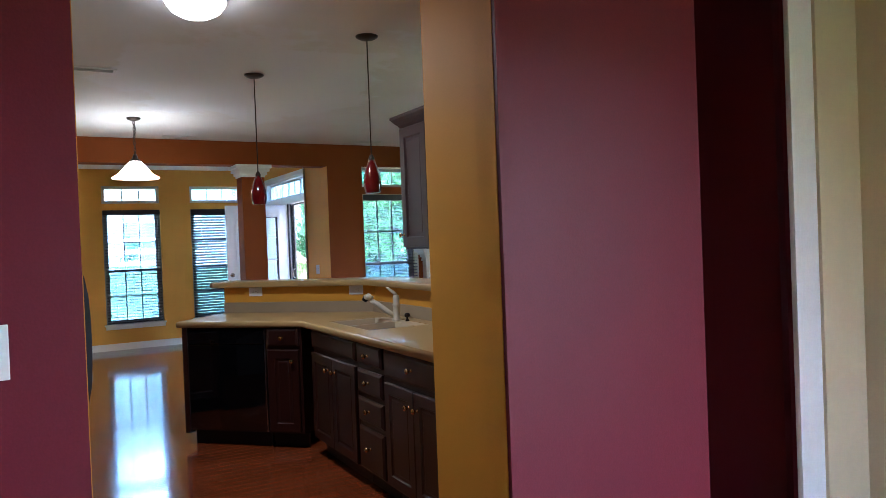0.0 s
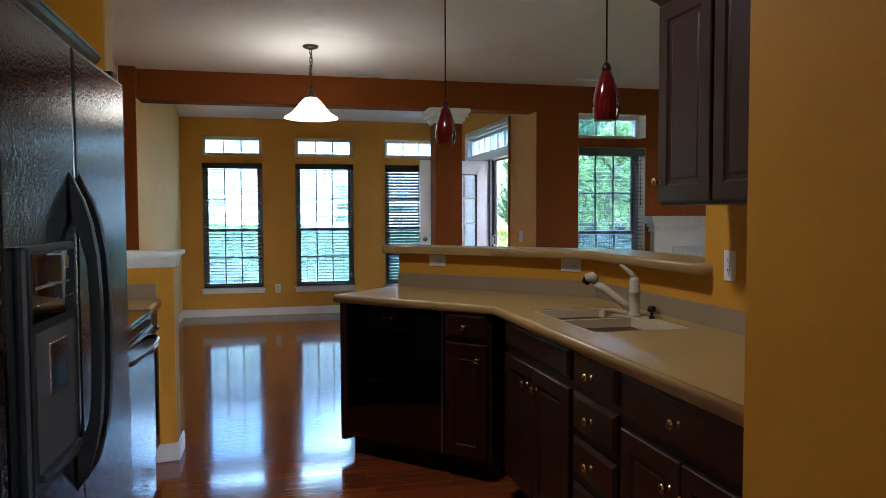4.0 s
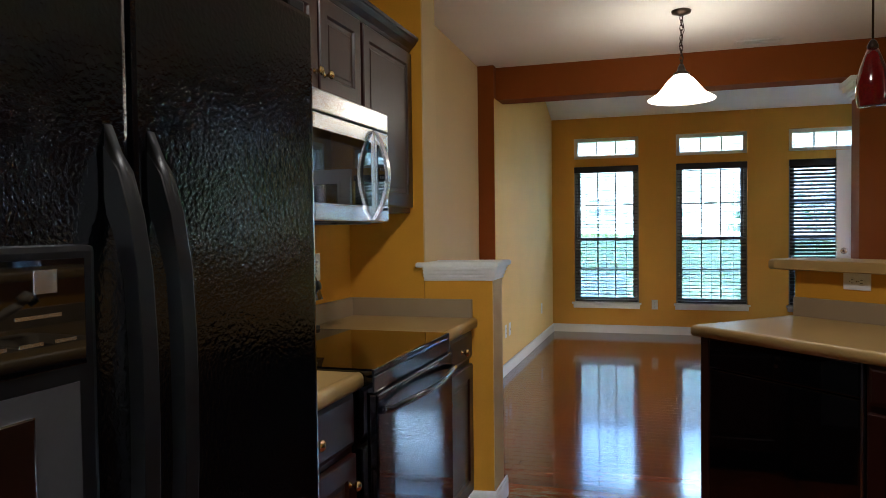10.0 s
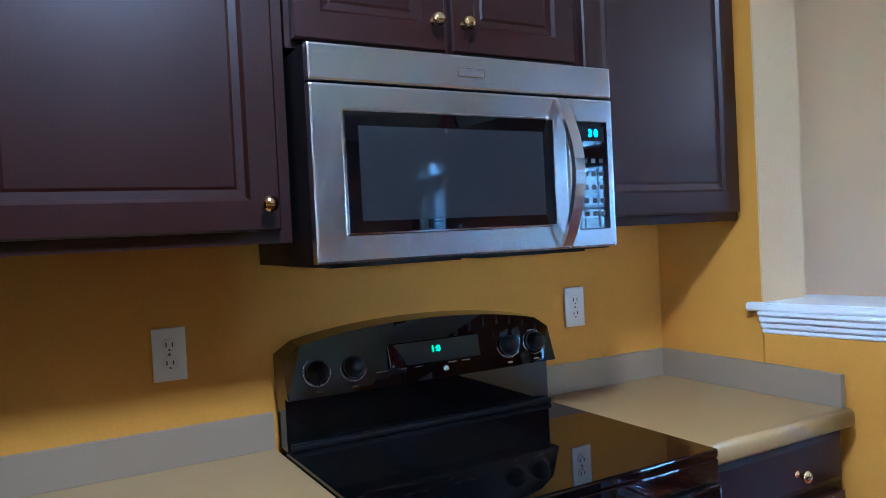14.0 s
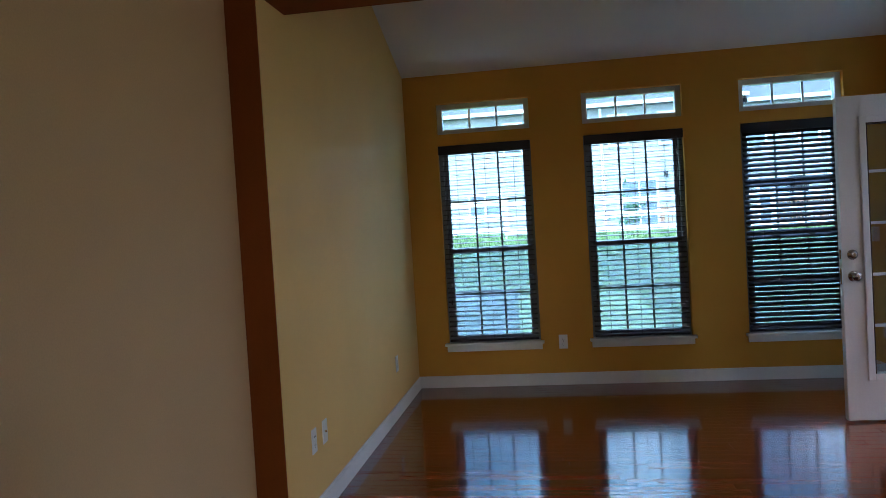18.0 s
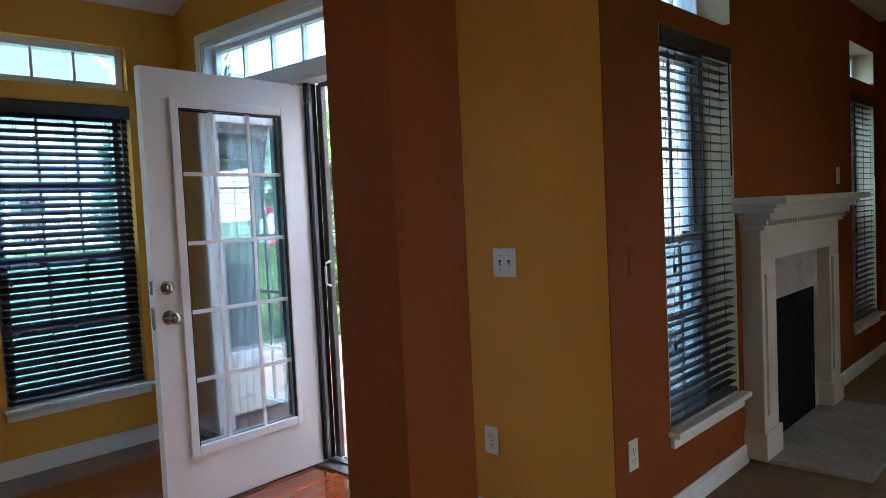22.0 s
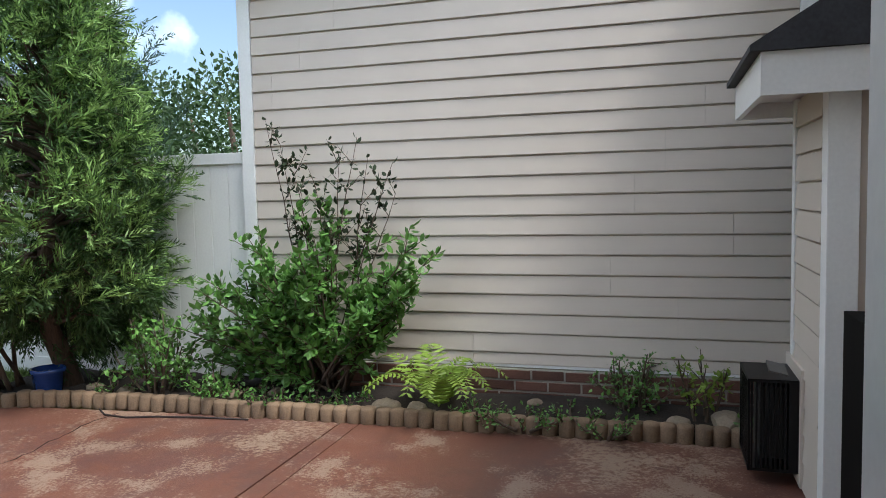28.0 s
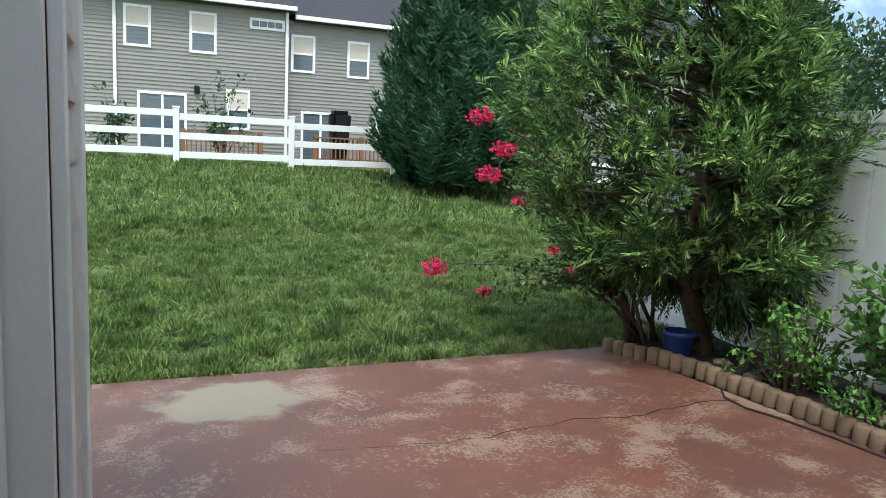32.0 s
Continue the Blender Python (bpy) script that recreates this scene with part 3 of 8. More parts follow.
baseboard((XS, YN - 0.016, XE, YN), (XS, YB - 0.10, XS + 0.016, YN - 0.016), (XD, 6.22, XD + 0.016, YB - 0.10), (XD + 0.016, YB - 0.116, XS + 0.016, YB - 0.10),
          (-0.018, 6.092, -0.004, 6.32), (XE - 0.018, YB, XE - 0.004, YDOOR0 - 0.06), (XE - 0.016, YB - 0.016, 4.50, YB),
          (5.91, YB - 0.016, 7.62, YB), (XE - 0.016, YDOOR2 + 0.06, XE, YN - 0.016))

structure("baseboard", prism([(-0.20, 6.041), (-0.004, 6.076), (-0.004, 6.0925), (-0.20, 6.0565)], 0, 0.10, 0.003), M_WHITE, "white painted baseboard round the half wall end", "baseboard")

# ---- windows and doors ----
def window_unit(cx, y_in, width, closed, yf=0.085):
    """A double-hung window with a transom above, a sill and a dark slatted blind, in a wall whose room face is at y_in."""
    h = width / 2
    w = thing("window", "white double-hung window with transom and dark wooden blind", "window", pose(cx, y_in, 0), group="tall windows", kind="structure")
    # fixed frame greyed as backlit, transom frame left white
    for nm, z0, z1, t in (("window_frame", WZ0, WZ1, 0.035), ("transom_frame", TZ0, TZ1, 0.045)):
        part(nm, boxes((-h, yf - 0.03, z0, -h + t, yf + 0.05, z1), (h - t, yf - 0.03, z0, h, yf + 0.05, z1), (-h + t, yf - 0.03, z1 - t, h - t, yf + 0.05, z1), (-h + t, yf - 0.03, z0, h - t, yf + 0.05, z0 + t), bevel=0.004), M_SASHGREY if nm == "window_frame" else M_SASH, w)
    mid = (WZ0 + WZ1) / 2 - 0.055
    for nm, z0, z1, dy in (("upper_sash", mid - 0.02, WZ1 - 0.035, 0.02), ("lower_sash", WZ0 + 0.035, mid + 0.02, -0.012)):
        t = 0.036
        y0, y1 = yf + dy - 0.014, yf + dy + 0.014
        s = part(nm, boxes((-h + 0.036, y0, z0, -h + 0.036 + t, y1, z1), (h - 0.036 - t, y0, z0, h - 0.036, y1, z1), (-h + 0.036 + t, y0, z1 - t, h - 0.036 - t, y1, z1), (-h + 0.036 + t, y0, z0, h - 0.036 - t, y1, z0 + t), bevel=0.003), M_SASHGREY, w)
        wi = width - 0.144
        rows = [(-wi / 2 + wi * k / 3 - 0.008, yf + dy - 0.006, z0 + t, -wi / 2 + wi * k / 3 + 0.008, yf + dy + 0.006, z1 - t) for k in (1, 2)]
        rows.append((-wi / 2, yf + dy - 0.0055, (z0 + z1) / 2 - 0.008, wi / 2, yf + dy + 0.0055, (z0 + z1) / 2 + 0.008))
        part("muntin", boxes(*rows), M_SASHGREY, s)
        g = part("pane", boxes((-wi / 2, yf + dy - 0.002, z0 + t, wi / 2, yf + dy + 0.002, z1 - t)), M_GLASS, s)
        g.visible_shadow = False
    part("insect_screen", boxes((-h + 0.036, yf + 0.046, WZ0 + 0.035, h - 0.036, yf + 0.0475, mid)), M_SCREEN, w, "dark insect mesh over the lower sash").visible_shadow = False
    g = part("pane", boxes((-h + 0.045, yf, TZ0 + 0.045, h - 0.045, yf + 0.004, TZ1 - 0.045)), M_GLASS, w)
    g.visible_shadow = False
    wt = width - 0.09
    part("muntin", boxes(*[(-wt / 2 + wt * k / 3 - 0.008, yf - 0.008, TZ0 + 0.045, -wt / 2 + wt * k / 3 + 0.008, yf + 0.012, TZ1 - 0.045) for k in (1, 2)]), M_SASH, w)
    part("sash_lock", boxes((-0.16, yf - 0.045, mid + 0.022, -0.11, yf - 0.02, mid + 0.035), (0.11, yf - 0.045, mid + 0.022, 0.16, yf - 0.02, mid + 0.035), bevel=0.003), M_BRONZE, w)
    if yf > 0.1:
        for z0, z1 in ((WZ0, WZ1), (TZ0, TZ1)):
            part("reveal", boxes((-h, 0.0, z0 + 0.021, -h + 0.004, yf - 0.03, z1 - 0.004), (h - 0.004, 0.0, z0 + 0.021, h, yf - 0.03, z1 - 0.004), (-h, 0.0, z1 - 0.004, h, yf - 0.03, z1)), M_CREAM, w, "cream painted window reveal")
    # sill and apron
    part("window_sill", boxes((-h - 0.028, -0.055, WZ0 - 0.004, h + 0.028, -0.001, WZ0 + 0.020), (-h + 0.002, -0.001, WZ0 + 0.001, h - 0.002, yf - 0.03, WZ0 + 0.020), (-h - 0.012, -0.022, WZ0 - 0.055, h + 0.012, -0.001, WZ0 - 0.004), bevel=0.006), M_WHITE, w)
    # blind
    b = thing("window_blind", "dark brown wooden slatted blind lowered over a window", "blind", pose(cx, y_in + 0.026, 0), group="window blinds")
    part("valance", boxes((-h + 0.004, -0.034, WZ1 - 0.078, h - 0.004, -0.022, WZ1 - 0.003), bevel=0.004), M_BLIND, b)
    part("headrail", boxes((-h + 0.012, -0.02, WZ1 - 0.05, h - 0.012, 0.02, WZ1 - 0.006)), M_BLIND, b)
    slat = bmesh.new()
    q = h - 0.016
    n = 4
    lo, hi = [], []
    for k in range(n + 1):
        u = -0.0215 + 0.043 * k / n
        c = 0.0022 * (1 - (u / 0.0215) ** 2)
        lo.append([slat.verts.new((x, u, c)) for x in (-q, q)])
        hi.append([slat.verts.new((x, u, c + 0.0028)) for x in (-q, q)])
    for k in range(n):
        slat.faces.new((lo[k][0], lo[k][1], lo[k + 1][1], lo[k + 1][0]))
        slat.faces.new((hi[k][0], hi[k + 1][0], hi[k + 1][1], hi[k][1]))
    for e in (0, 1):
        slat.faces.new([lo[k][e] for k in range(n + 1)] + [hi[k][e] for k in range(n, -1, -1)])
    slat.faces.new((lo[0][0], hi[0][0], hi[0][1], lo[0][1]))
    slat.faces.new((lo[n][0], lo[n][1], hi[n][1], hi[n][0]))
    me = mesh_of("slat", slat, M_BLIND)
    count, top, low = 38, WZ1 - 0.09, WZ0 + 0.075
    for k in range(count):
        o = new("slat", me)
        o.parent = b
        o.matrix_basis = pose(random.uniform(-0.001, 0.001), 0, low + (top - low) * k / (count - 1) + random.uniform(-0.0015, 0.0015), closed + random.uniform(-1.5, 1.5), random.uniform(-0.15, 0.15), 0)
    part("bottom_rail", boxes((-q, -0.024, WZ0 + 0.028, q, 0.024, WZ0 + 0.048), bevel=0.004), M_BLIND, b)
    for x in (-h * 0.62, 0.0, h * 0.62):
        part("ladder_cord", boxes((x - 0.0012, -0.026, WZ0 + 0.04, x + 0.0012, -0.0245, top), (x - 0.0012, 0.0245, WZ0 + 0.04, x + 0.0012, 0.026, top)), M_CORD, b)
    for x, z in ((-h + 0.05, 0.75), (-h + 0.062, 1.08)):
        part("pull_cord", tube([(x, -0.037, WZ1 - 0.06), (x, -0.037, z)], 0.0014, 5), M_CORD, b)
        part("cord_tassel", lathe([(0.003, 0), (0.009, -0.012), (0.007, -0.036), (0.002, -0.04)], 8, pose(x, -0.037, z)), M_BLIND, b)
    part("tilt_wand", tube([(h - 0.06, -0.037, WZ1 - 0.06), (h - 0.058, -0.037, WZ1 - 0.62)], 0.004, 6), M_BLIND, b)
    return w


for a, b in WINDOWS_N[:2]:
    window_unit((a + b) / 2, YN, b - a, 9)
window_unit(sum(WINDOWS_N[2]) / 2, YN, WINDOWS_N[2][1] - WINDOWS_N[2][0], 40)
for a, b in WINDOWS_B:
    window_unit((a + b) / 2, YB, b - a, 3, 0.172)


def glazed_leaf(width, height, thick, label, name="patio_door"):
    """A white door leaf with one tall light divided by ten panes; its hinge edge at x = 0, running to -x, faces along y."""
    d = thing(name, label, "door", kind="structure")
    s, top, bot = 0.145, 0.15, 0.27
    part("leaf", boxes((-width, 0, 0, -width + s, thick, height), (-s, 0, 0, 0, thick, height), (-width + s, 0, 0, -s, thick, bot), (-width + s, 0, height - top, -s, thick, height)), M_WHITE, d)
    rows = []
    for y0, y1 in ((-0.014, 0.004), (thick - 0.004, thick + 0.014)):
        a, b = -width + s, -s
        rows += [(a - 0.02, y0, bot - 0.02, a + 0.022, y1, height - top + 0.02), (b - 0.022, y0, bot - 0.02, b + 0.02, y1, height - top + 0.02), (a + 0.022, y0, bot - 0.02, b - 0.022, y1, bot + 0.022), (a + 0.022, y0, height - top - 0.022, b - 0.022, y1, height - top + 0.02)]
    part("glazing_bead", boxes(*rows, bevel=0.005), M_WHITE, d)
    a, b = -width + s + 0.022, -s - 0.022
    lines = []
    for y0, y1 in ((-0.010, 0.006), (thick - 0.006, thick + 0.010)):
        lines += [(a, y0, bot + 0.022, a + 0.007, y1, height - top - 0.022), (b - 0.007, y0, bot + 0.022, b, y1, height - top - 0.022), (a + 0.007, y0, height - top - 0.029, b - 0.007, y1, height - top - 0.022)]
    part("gasket", boxes(*lines), M_BRONZE, d, "dark glazing gasket")
    g = part("pane", boxes((-width + s, thick / 2 - 0.006, bot, -s, thick / 2 + 0.006, height - top)), M_DOORGLASS, d)
    g.visible_shadow = False
    wi, hi = width - 2 * s, height - top - bot
    grid = [(-width + s + wi * k / 3 - 0.009, thick / 2 - 0.0075, bot, -width + s + wi * k / 3 + 0.009, thick / 2 + 0.0075, height - top) for k in (1, 2)]
    grid += [(-width + s, thick / 2 - 0.0072, bot + hi * k / 5 - 0.009, -s, thick / 2 + 0.0072, bot + hi * k / 5 + 0.009) for k in (1, 2, 3, 4)]
    part("muntin", boxes(*grid), M_WHITE, d)
    return d


leaf_door = glazed_leaf(0.905, 2.03, 0.045, "white patio door standing open with a ten-pane glass light")
leaf_door.matrix_basis = pose(3.225, 10.762, 0.014, 0, 0, 2.0)
for z, r, nm in ((1.045, 0.030, "deadbolt"), (0.91, 0.031, "door_knob")):
    for side in (-1, 1):
        y = 0 if side < 0 else 0.045
        prof = [(r + 0.002, 0), (r + 0.001, 0.006), (r * 0.72, 0.012), (r * 0.70, 0.02), (r * 0.5, 0.022)] if nm == "deadbolt" else [(r + 0.002, 0), (r, 0.008), (0.012, 0.012), (0.012, 0.03), (0.022, 0.036), (0.028, 0.05), (0.026, 0.062), (0.014, 0.068)]
        part(nm, lathe(prof, 20, pose(-0.905 + 0.062, y, z, 90 if side < 0 else -90)), M_NICKEL, leaf_door, "satin nickel hardware")
part("latch_plate", boxes((-0.9065, 0.011, 0.86, -0.904, 0.034, 0.96), (-0.9065, 0.011, 1.02, -0.904, 0.034, 1.08)), M_NICKEL, leaf_door)
for z in (0.22, 1.0, 1.80):
    part("hinge", boxes((-0.004, 0.04, z - 0.045, 0.012, 0.052, z + 0.045), bevel=0.002), M_NICKEL, leaf_door)
fixed = glazed_leaf(0.80, 2.03, 0.045, "fixed white patio door with a ten-pane glass light", "fixed_door")
fixed.matrix_basis = pose(XE + 0.045, YDOOR2 - 0.045, 0.016, 0, 0, 90)

fr = thing("door_frame", "white painted patio door frame with a divided transom", "door frame", kind="structure")
part("jamb", boxes((XE - 0.004, YDOOR0 - 0.002, 0, XE + 0.115, YDOOR0 + 0.035, 2.44), bevel=0.004), M_WHITE, fr)
part("jamb", boxes((XE - 0.004, YDOOR2 - 0.035, 0, XE + 0.115, YDOOR2, 2.44), bevel=0.004), M_WHITE, fr)
part("mullion", boxes((XE + 0.03, YDOOR1 - 0.002, 0, XE + 0.112, YDOOR1 + 0.094, 2.06), bevel=0.004), M_WHITE, fr)
part("header", boxes((XE - 0.004, YDOOR0 + 0.035, 2.06, XE + 0.115, YDOOR2 - 0.035, 2.15), (XE - 0.004, YDOOR0 + 0.035, 2.40, XE + 0.115, YDOOR2 - 0.035, 2.44), bevel=0.004), M_WHITE, fr)
part("casing", boxes((XE - 0.018, YDOOR2 - 0.002, 0, XE - 0.001, YDOOR2 + 0.058, 2.49), (XE - 0.018, YDOOR0 - 0.040, 2.4905, XE - 0.001, YDOOR0 + 0.002, 2.505), (XE - 0.018, YDOOR0 + 0.002, 2.432, XE - 0.001, YDOOR2 - 0.002, 2.49), bevel=0.005), M_WHITE, fr)
# White casing in dim light on the south side; shade coloured in as tan.
M_TAN = mat("shaded_white_casing", (0.34, 0.27, 0.18), 0.45, vary=0.08, bump=0.006)
part("casing", boxes((XE - 0.014, YDOOR0 - 0.040, 0, XE - 0.001, YDOOR0 + 0.002, 2.49), (XE - 0.020, YDOOR0 - 0.040, 0, XE - 0.014, YDOOR0 - 0.024, 2.49), bevel=0.004), M_TAN, fr, "white door casing with its shade put in as tan")
part("transom_sash", boxes((XE + 0.05, YDOOR0 + 0.035, 2.15, XE + 0.10, YDOOR0 + 0.07, 2.40), (XE + 0.05, YDOOR2 - 0.07, 2.15, XE + 0.10, YDOOR2 - 0.035, 2.40), (XE + 0.05, YDOOR0 + 0.07, 2.15, XE + 0.10, YDOOR2 - 0.07, 2.18), (XE + 0.05, YDOOR0 + 0.07, 2.37, XE + 0.10, YDOOR2 - 0.07, 2.40), bevel=0.004), M_SASH, fr)
ty0, ty1 = YDOOR0 + 0.07, YDOOR2 - 0.07
part("muntin", boxes(*[(XE + 0.06, ty0 + (ty1 - ty0) * k / 6 - 0.008, 2.18, XE + 0.09, ty0 + (ty1 - ty0) * k / 6 + 0.008, 2.37) for k in range(1, 6)]), M_SASH, fr)
g = part("pane", boxes((XE + 0.073, ty0, 2.18, XE + 0.077, ty1, 2.37)), M_GLASS, fr)
g.visible_shadow = False
part("threshold", boxes((XE - 0.02, YDOOR0 + 0.035, 0.0, XE + 0.15, YDOOR2 - 0.035, 0.014), (XE + 0.06, YDOOR0 + 0.035, 0.014, XE + 0.10, YDOOR2 - 0.035, 0.026)), M_ALU, fr)
part("sill_plate", boxes((XE + 0.111, YDOOR0 - 0.04, -0.13, XE + 0.17, YDOOR2 + 0.04, -0.004)), M_VINYL, fr)
# screen rolled away beside the opening
sc = thing("screen_door", "grey aluminium sliding screen pushed aside with a white pull", "screen door")
part("stile", boxes((XE + 0.098, YDOOR1 - 0.065, 0.03, XE + 0.128, YDOOR1 - 0.02, 2.05), bevel=0.004), M_ALU, sc)
part("track", boxes((XE + 0.104, YDOOR0 + 0.036, 2.035, XE + 0.122, YDOOR1 - 0.036, 2.058), (XE + 0.104, YDOOR0 + 0.036, 0.026, XE + 0.122, YDOOR1 - 0.086, 0.034)), M_ALU, sc)
part("pull", tube([(XE + 0.098, YDOOR1 - 0.062, 1.105), (XE + 0.072, YDOOR1 - 0.062, 1.095), (XE + 0.068, YDOOR1 - 0.062, 1.075), (XE + 0.068, YDOOR1 - 0.062, 1.0), (XE + 0.072, YDOOR1 - 0.062, 0.98), (XE + 0.098, YDOOR1 - 0.062, 0.972)], 0.007, 8), M_PLATE, sc)
flap = bmesh.new()
pv = None
for k, (y, dz, dx) in enumerate(((10.99, 0.0, 0.0), (10.92, -0.006, -0.015), (10.85, -0.004, -0.04), (10.78, -0.030, -0.03), (10.70, -0.014, -0.012), (10.62, 0.0, 0.0))):
    q = [flap.verts.new((XE - 0.01 + dx, y, 2.085 + dz * 0.3)), flap.verts.new((XE - 0.022 + dx, y + 0.01, 2.058 + dz)), flap.verts.new((XE - 0.018 + dx, y + 0.01, 2.058 + dz)), flap.verts.new((XE - 0.006 + dx, y, 2.085 + dz * 0.3))]
    if pv:
        for c in range(4):
            flap.faces.new((pv[c], pv[(c + 1) % 4], q[(c + 1) % 4], q[c]))
    pv = q
part("torn_weatherstrip", flap, M_WHITE, fr, "torn white weatherstrip hanging from the header")
part("weatherstrip", boxes((XE + 0.028, YDOOR1 - 0.024, 0.03, XE + 0.042, YDOOR1 - 0.003, 2.055), (XE + 0.066, YDOOR1 - 0.020, 0.03, XE + 0.098, YDOOR1 - 0.003, 2.055)), M_BLACKMATT, sc)
part("jamb_strip", boxes((XE + 0.043, YDOOR1 - 0.026, 0.03, XE + 0.065, YDOOR1 - 0.003, 2.055), bevel=0.002), M_SASHGREY, sc, "grey jamb strip")

# sheer curtain gathered over the fixed door
cu = bmesh.new()
cols, rows_n = 60, 16
grid = []
for r in range(rows_n + 1):
    v = r / rows_n
    z = 2.0 - 1.93 * v
    south = 10.98 + 0.26 * min(1.0, v * 1.5) ** 0.9
    line = []
    for c in range(cols + 1):
        u = c / cols
        y = south + (11.66 - south) * u
        x = XE + 0.006 - (0.028 + 0.03 * v) * (0.5 + 0.5 * math.sin(u * 34 + 0.7 * math.sin(v * 5))) - 0.012
        line.append(cu.verts.new((x, y, z)))
    grid.append(line)
for r in range(rows_n):
    for c in range(cols):
        f = cu.faces.new((grid[r][c], grid[r][c + 1], grid[r + 1][c + 1], grid[r + 1][c]))
        f.smooth = True
curt = thing("curtain", "white sheer curtain swept aside over the fixed patio door", "curtain")
ob = part("fabric", cu, M_CURTAIN, curt)
sol = ob.modifiers.new("thick", "SOLIDIFY")
sol.thickness = 0.002
part("rod", tube([(XE - 0.022, 10.80, 2.005), (XE - 0.022, 11.64, 2.005)], 0.006, 8), M_WHITE, curt)


# ---- kitchen ----
def raised_panel(w, h, edge=0.058, t=0.021):
    """A cabinet door seen from -y: flat frame, sloped moulding and a sunken field. Corner at the origin."""
    bm = bmesh.new()
    rings = []
    for o, y in ((0, 0), (0, -t + 0.004), (0.004, -t), (edge, -t), (edge + 0.007, -t + 0.008), (edge + 0.022, -t + 0.0095), (edge + 0.028, -t + 0.007)):
        rings.append([bm.verts.new(p) for p in ((o, y, o), (w - o, y, o), (w - o, y, h - o), (o, y, h - o))])
    bm.faces.new(rings[0])
    for a, b in zip(rings, rings[1:]):
        for k in range(4):
            bm.faces.new((a[k], a[(k + 1) % 4], b[(k + 1) % 4], b[k]))
    bm.faces.new(rings[-1])
    return bm


def slab_front(w, h, t=0.021):
    bm = bmesh.new()
    rings = []
    for o, y in ((0, 0), (0, -t + 0.010), (0.016, -t)):
        rings.append([bm.verts.new(p) for p in ((o, y, o), (w - o, y, o), (w - o, y, h - o), (o, y, h - o))])
    bm.faces.new(rings[0])
    for a, b in zip(rings, rings[1:]):
        for k in range(4):
            bm.faces.new((a[k], a[(k + 1) % 4], b[(k + 1) % 4], b[k]))
    bm.faces.new(rings[-1])
    return bm


KNOB = mesh_of("knob", lathe([(0.010, 0), (0.0095, 0.003), (0.005, 0.006), (0.005, 0.014), (0.011, 0.019), (0.0155, 0.025), (0.0155, 0.029), (0.010, 0.034), (0.003, 0.0355)], 14), M_BRASS)


def knob(parent, x, z, y=-0.021):
    o = new("knob", KNOB)
    o.parent = parent
    o.matrix_basis = pose(x, y, z, 90)
    return tagged(o, "polished brass knob")


def cabinet(name, label, m, width, depth, z0, z1, fronts, kick=0.0, group=""):
    """fronts: rows of kind, x0, x1, z0, z1 and the knobs as (x, z)."""
    c = thing(name, label, "cabinet", m, group=group)
    part("body", boxes((0.001, 0.0, z0 + kick, width - 0.001, depth, z1)), M_CABINET, c)
    if kick:
        part("toe_kick", boxes((0.001, 0.07, z0, width - 0.001, 0.085, z0 + kick)), M_BLACKMATT, c)
    for kind, x0, x1, a, b, *knobs in fronts:
        bm = raised_panel(x1 - x0, b - a) if kind == "door" else slab_front(x1 - x0, b - a)
        bmesh.ops.translate(bm, vec=(x0, -0.001, a), verts=bm.verts)
        p = part(kind, bm, M_CABINET, c)
        for kx, kz in knobs:
            knob(p, kx, kz, -0.022)
    return c


def crown(points, out, z, name="crown"):
    """A stepped crown moulding along the top front of wall cabinets; points run with the front to the right hand."""
    bm = bmesh.new()
    prof = ((0.0, -0.012), (0.008, 0.0), (0.014, 0.012), (0.034, 0.030), (0.046, 0.048), (0.052, 0.052), (0.052, 0.066), (0.0, 0.066))
    pts = [Vector((x, y)) for x, y in points]
    rings = []
    for i, p in enumerate(pts):
        ns = []
        if i:
            d = (p - pts[i - 1]).normalized()
            ns.append(Vector((d.y, -d.x)))
        if i < len(pts) - 1:
            d = (pts[i + 1] - p).normalized()
            ns.append(Vector((d.y, -d.x)))
        n = sum(ns, Vector((0, 0)))
        n = n.normalized() / max(0.3, n.normalized().dot(ns[0]))
        rings.append([bm.verts.new((p.x + n.x * o, p.y + n.y * o, z + h)) for o, h in prof])
    for a, b in zip(rings, rings[1:]):
        for k in range(len(prof)):
            bm.faces.new((a[k], a[(k + 1) % len(prof)], b[(k + 1) % len(prof)], b[k]))
    bm.faces.new(rings[0])
    bm.faces.new(list(reversed(rings[-1])))
    return bm


BASE_TOP = 0.875
XF = 1.612                                  # carcass front of the sink run
GB = "base cabinets"
east = lambda y: pose(XF, y, 0, 0, 0, -90)
cabinet("base_cabinet", "dark cherry sink base cabinet with two doors", east(5.15), 0.79, 0.60, 0, BASE_TOP,
        [("drawer_front", 0.012, 0.778, 0.745, 0.865), ("door", 0.012, 0.392, 0.125, 0.712, (0.335, 0.63)), ("door", 0.398, 0.778, 0.125, 0.712, (0.452, 0.63))], 0.11, GB)
cabinet("base_cabinet", "dark cherry base cabinet with four drawers", east(4.355), 0.385, 0.60, 0, BASE_TOP,
        [("drawer_front", 0.02, 0.365, 0.742, 0.865, (0.19, 0.80)), ("drawer_front", 0.02, 0.365, 0.575, 0.712, (0.19, 0.645)), ("drawer_front", 0.02, 0.365, 0.405, 0.545, (0.19, 0.48)), ("drawer_front", 0.02, 0.365, 0.125, 0.375, (0.19, 0.265))], 0.11, GB)
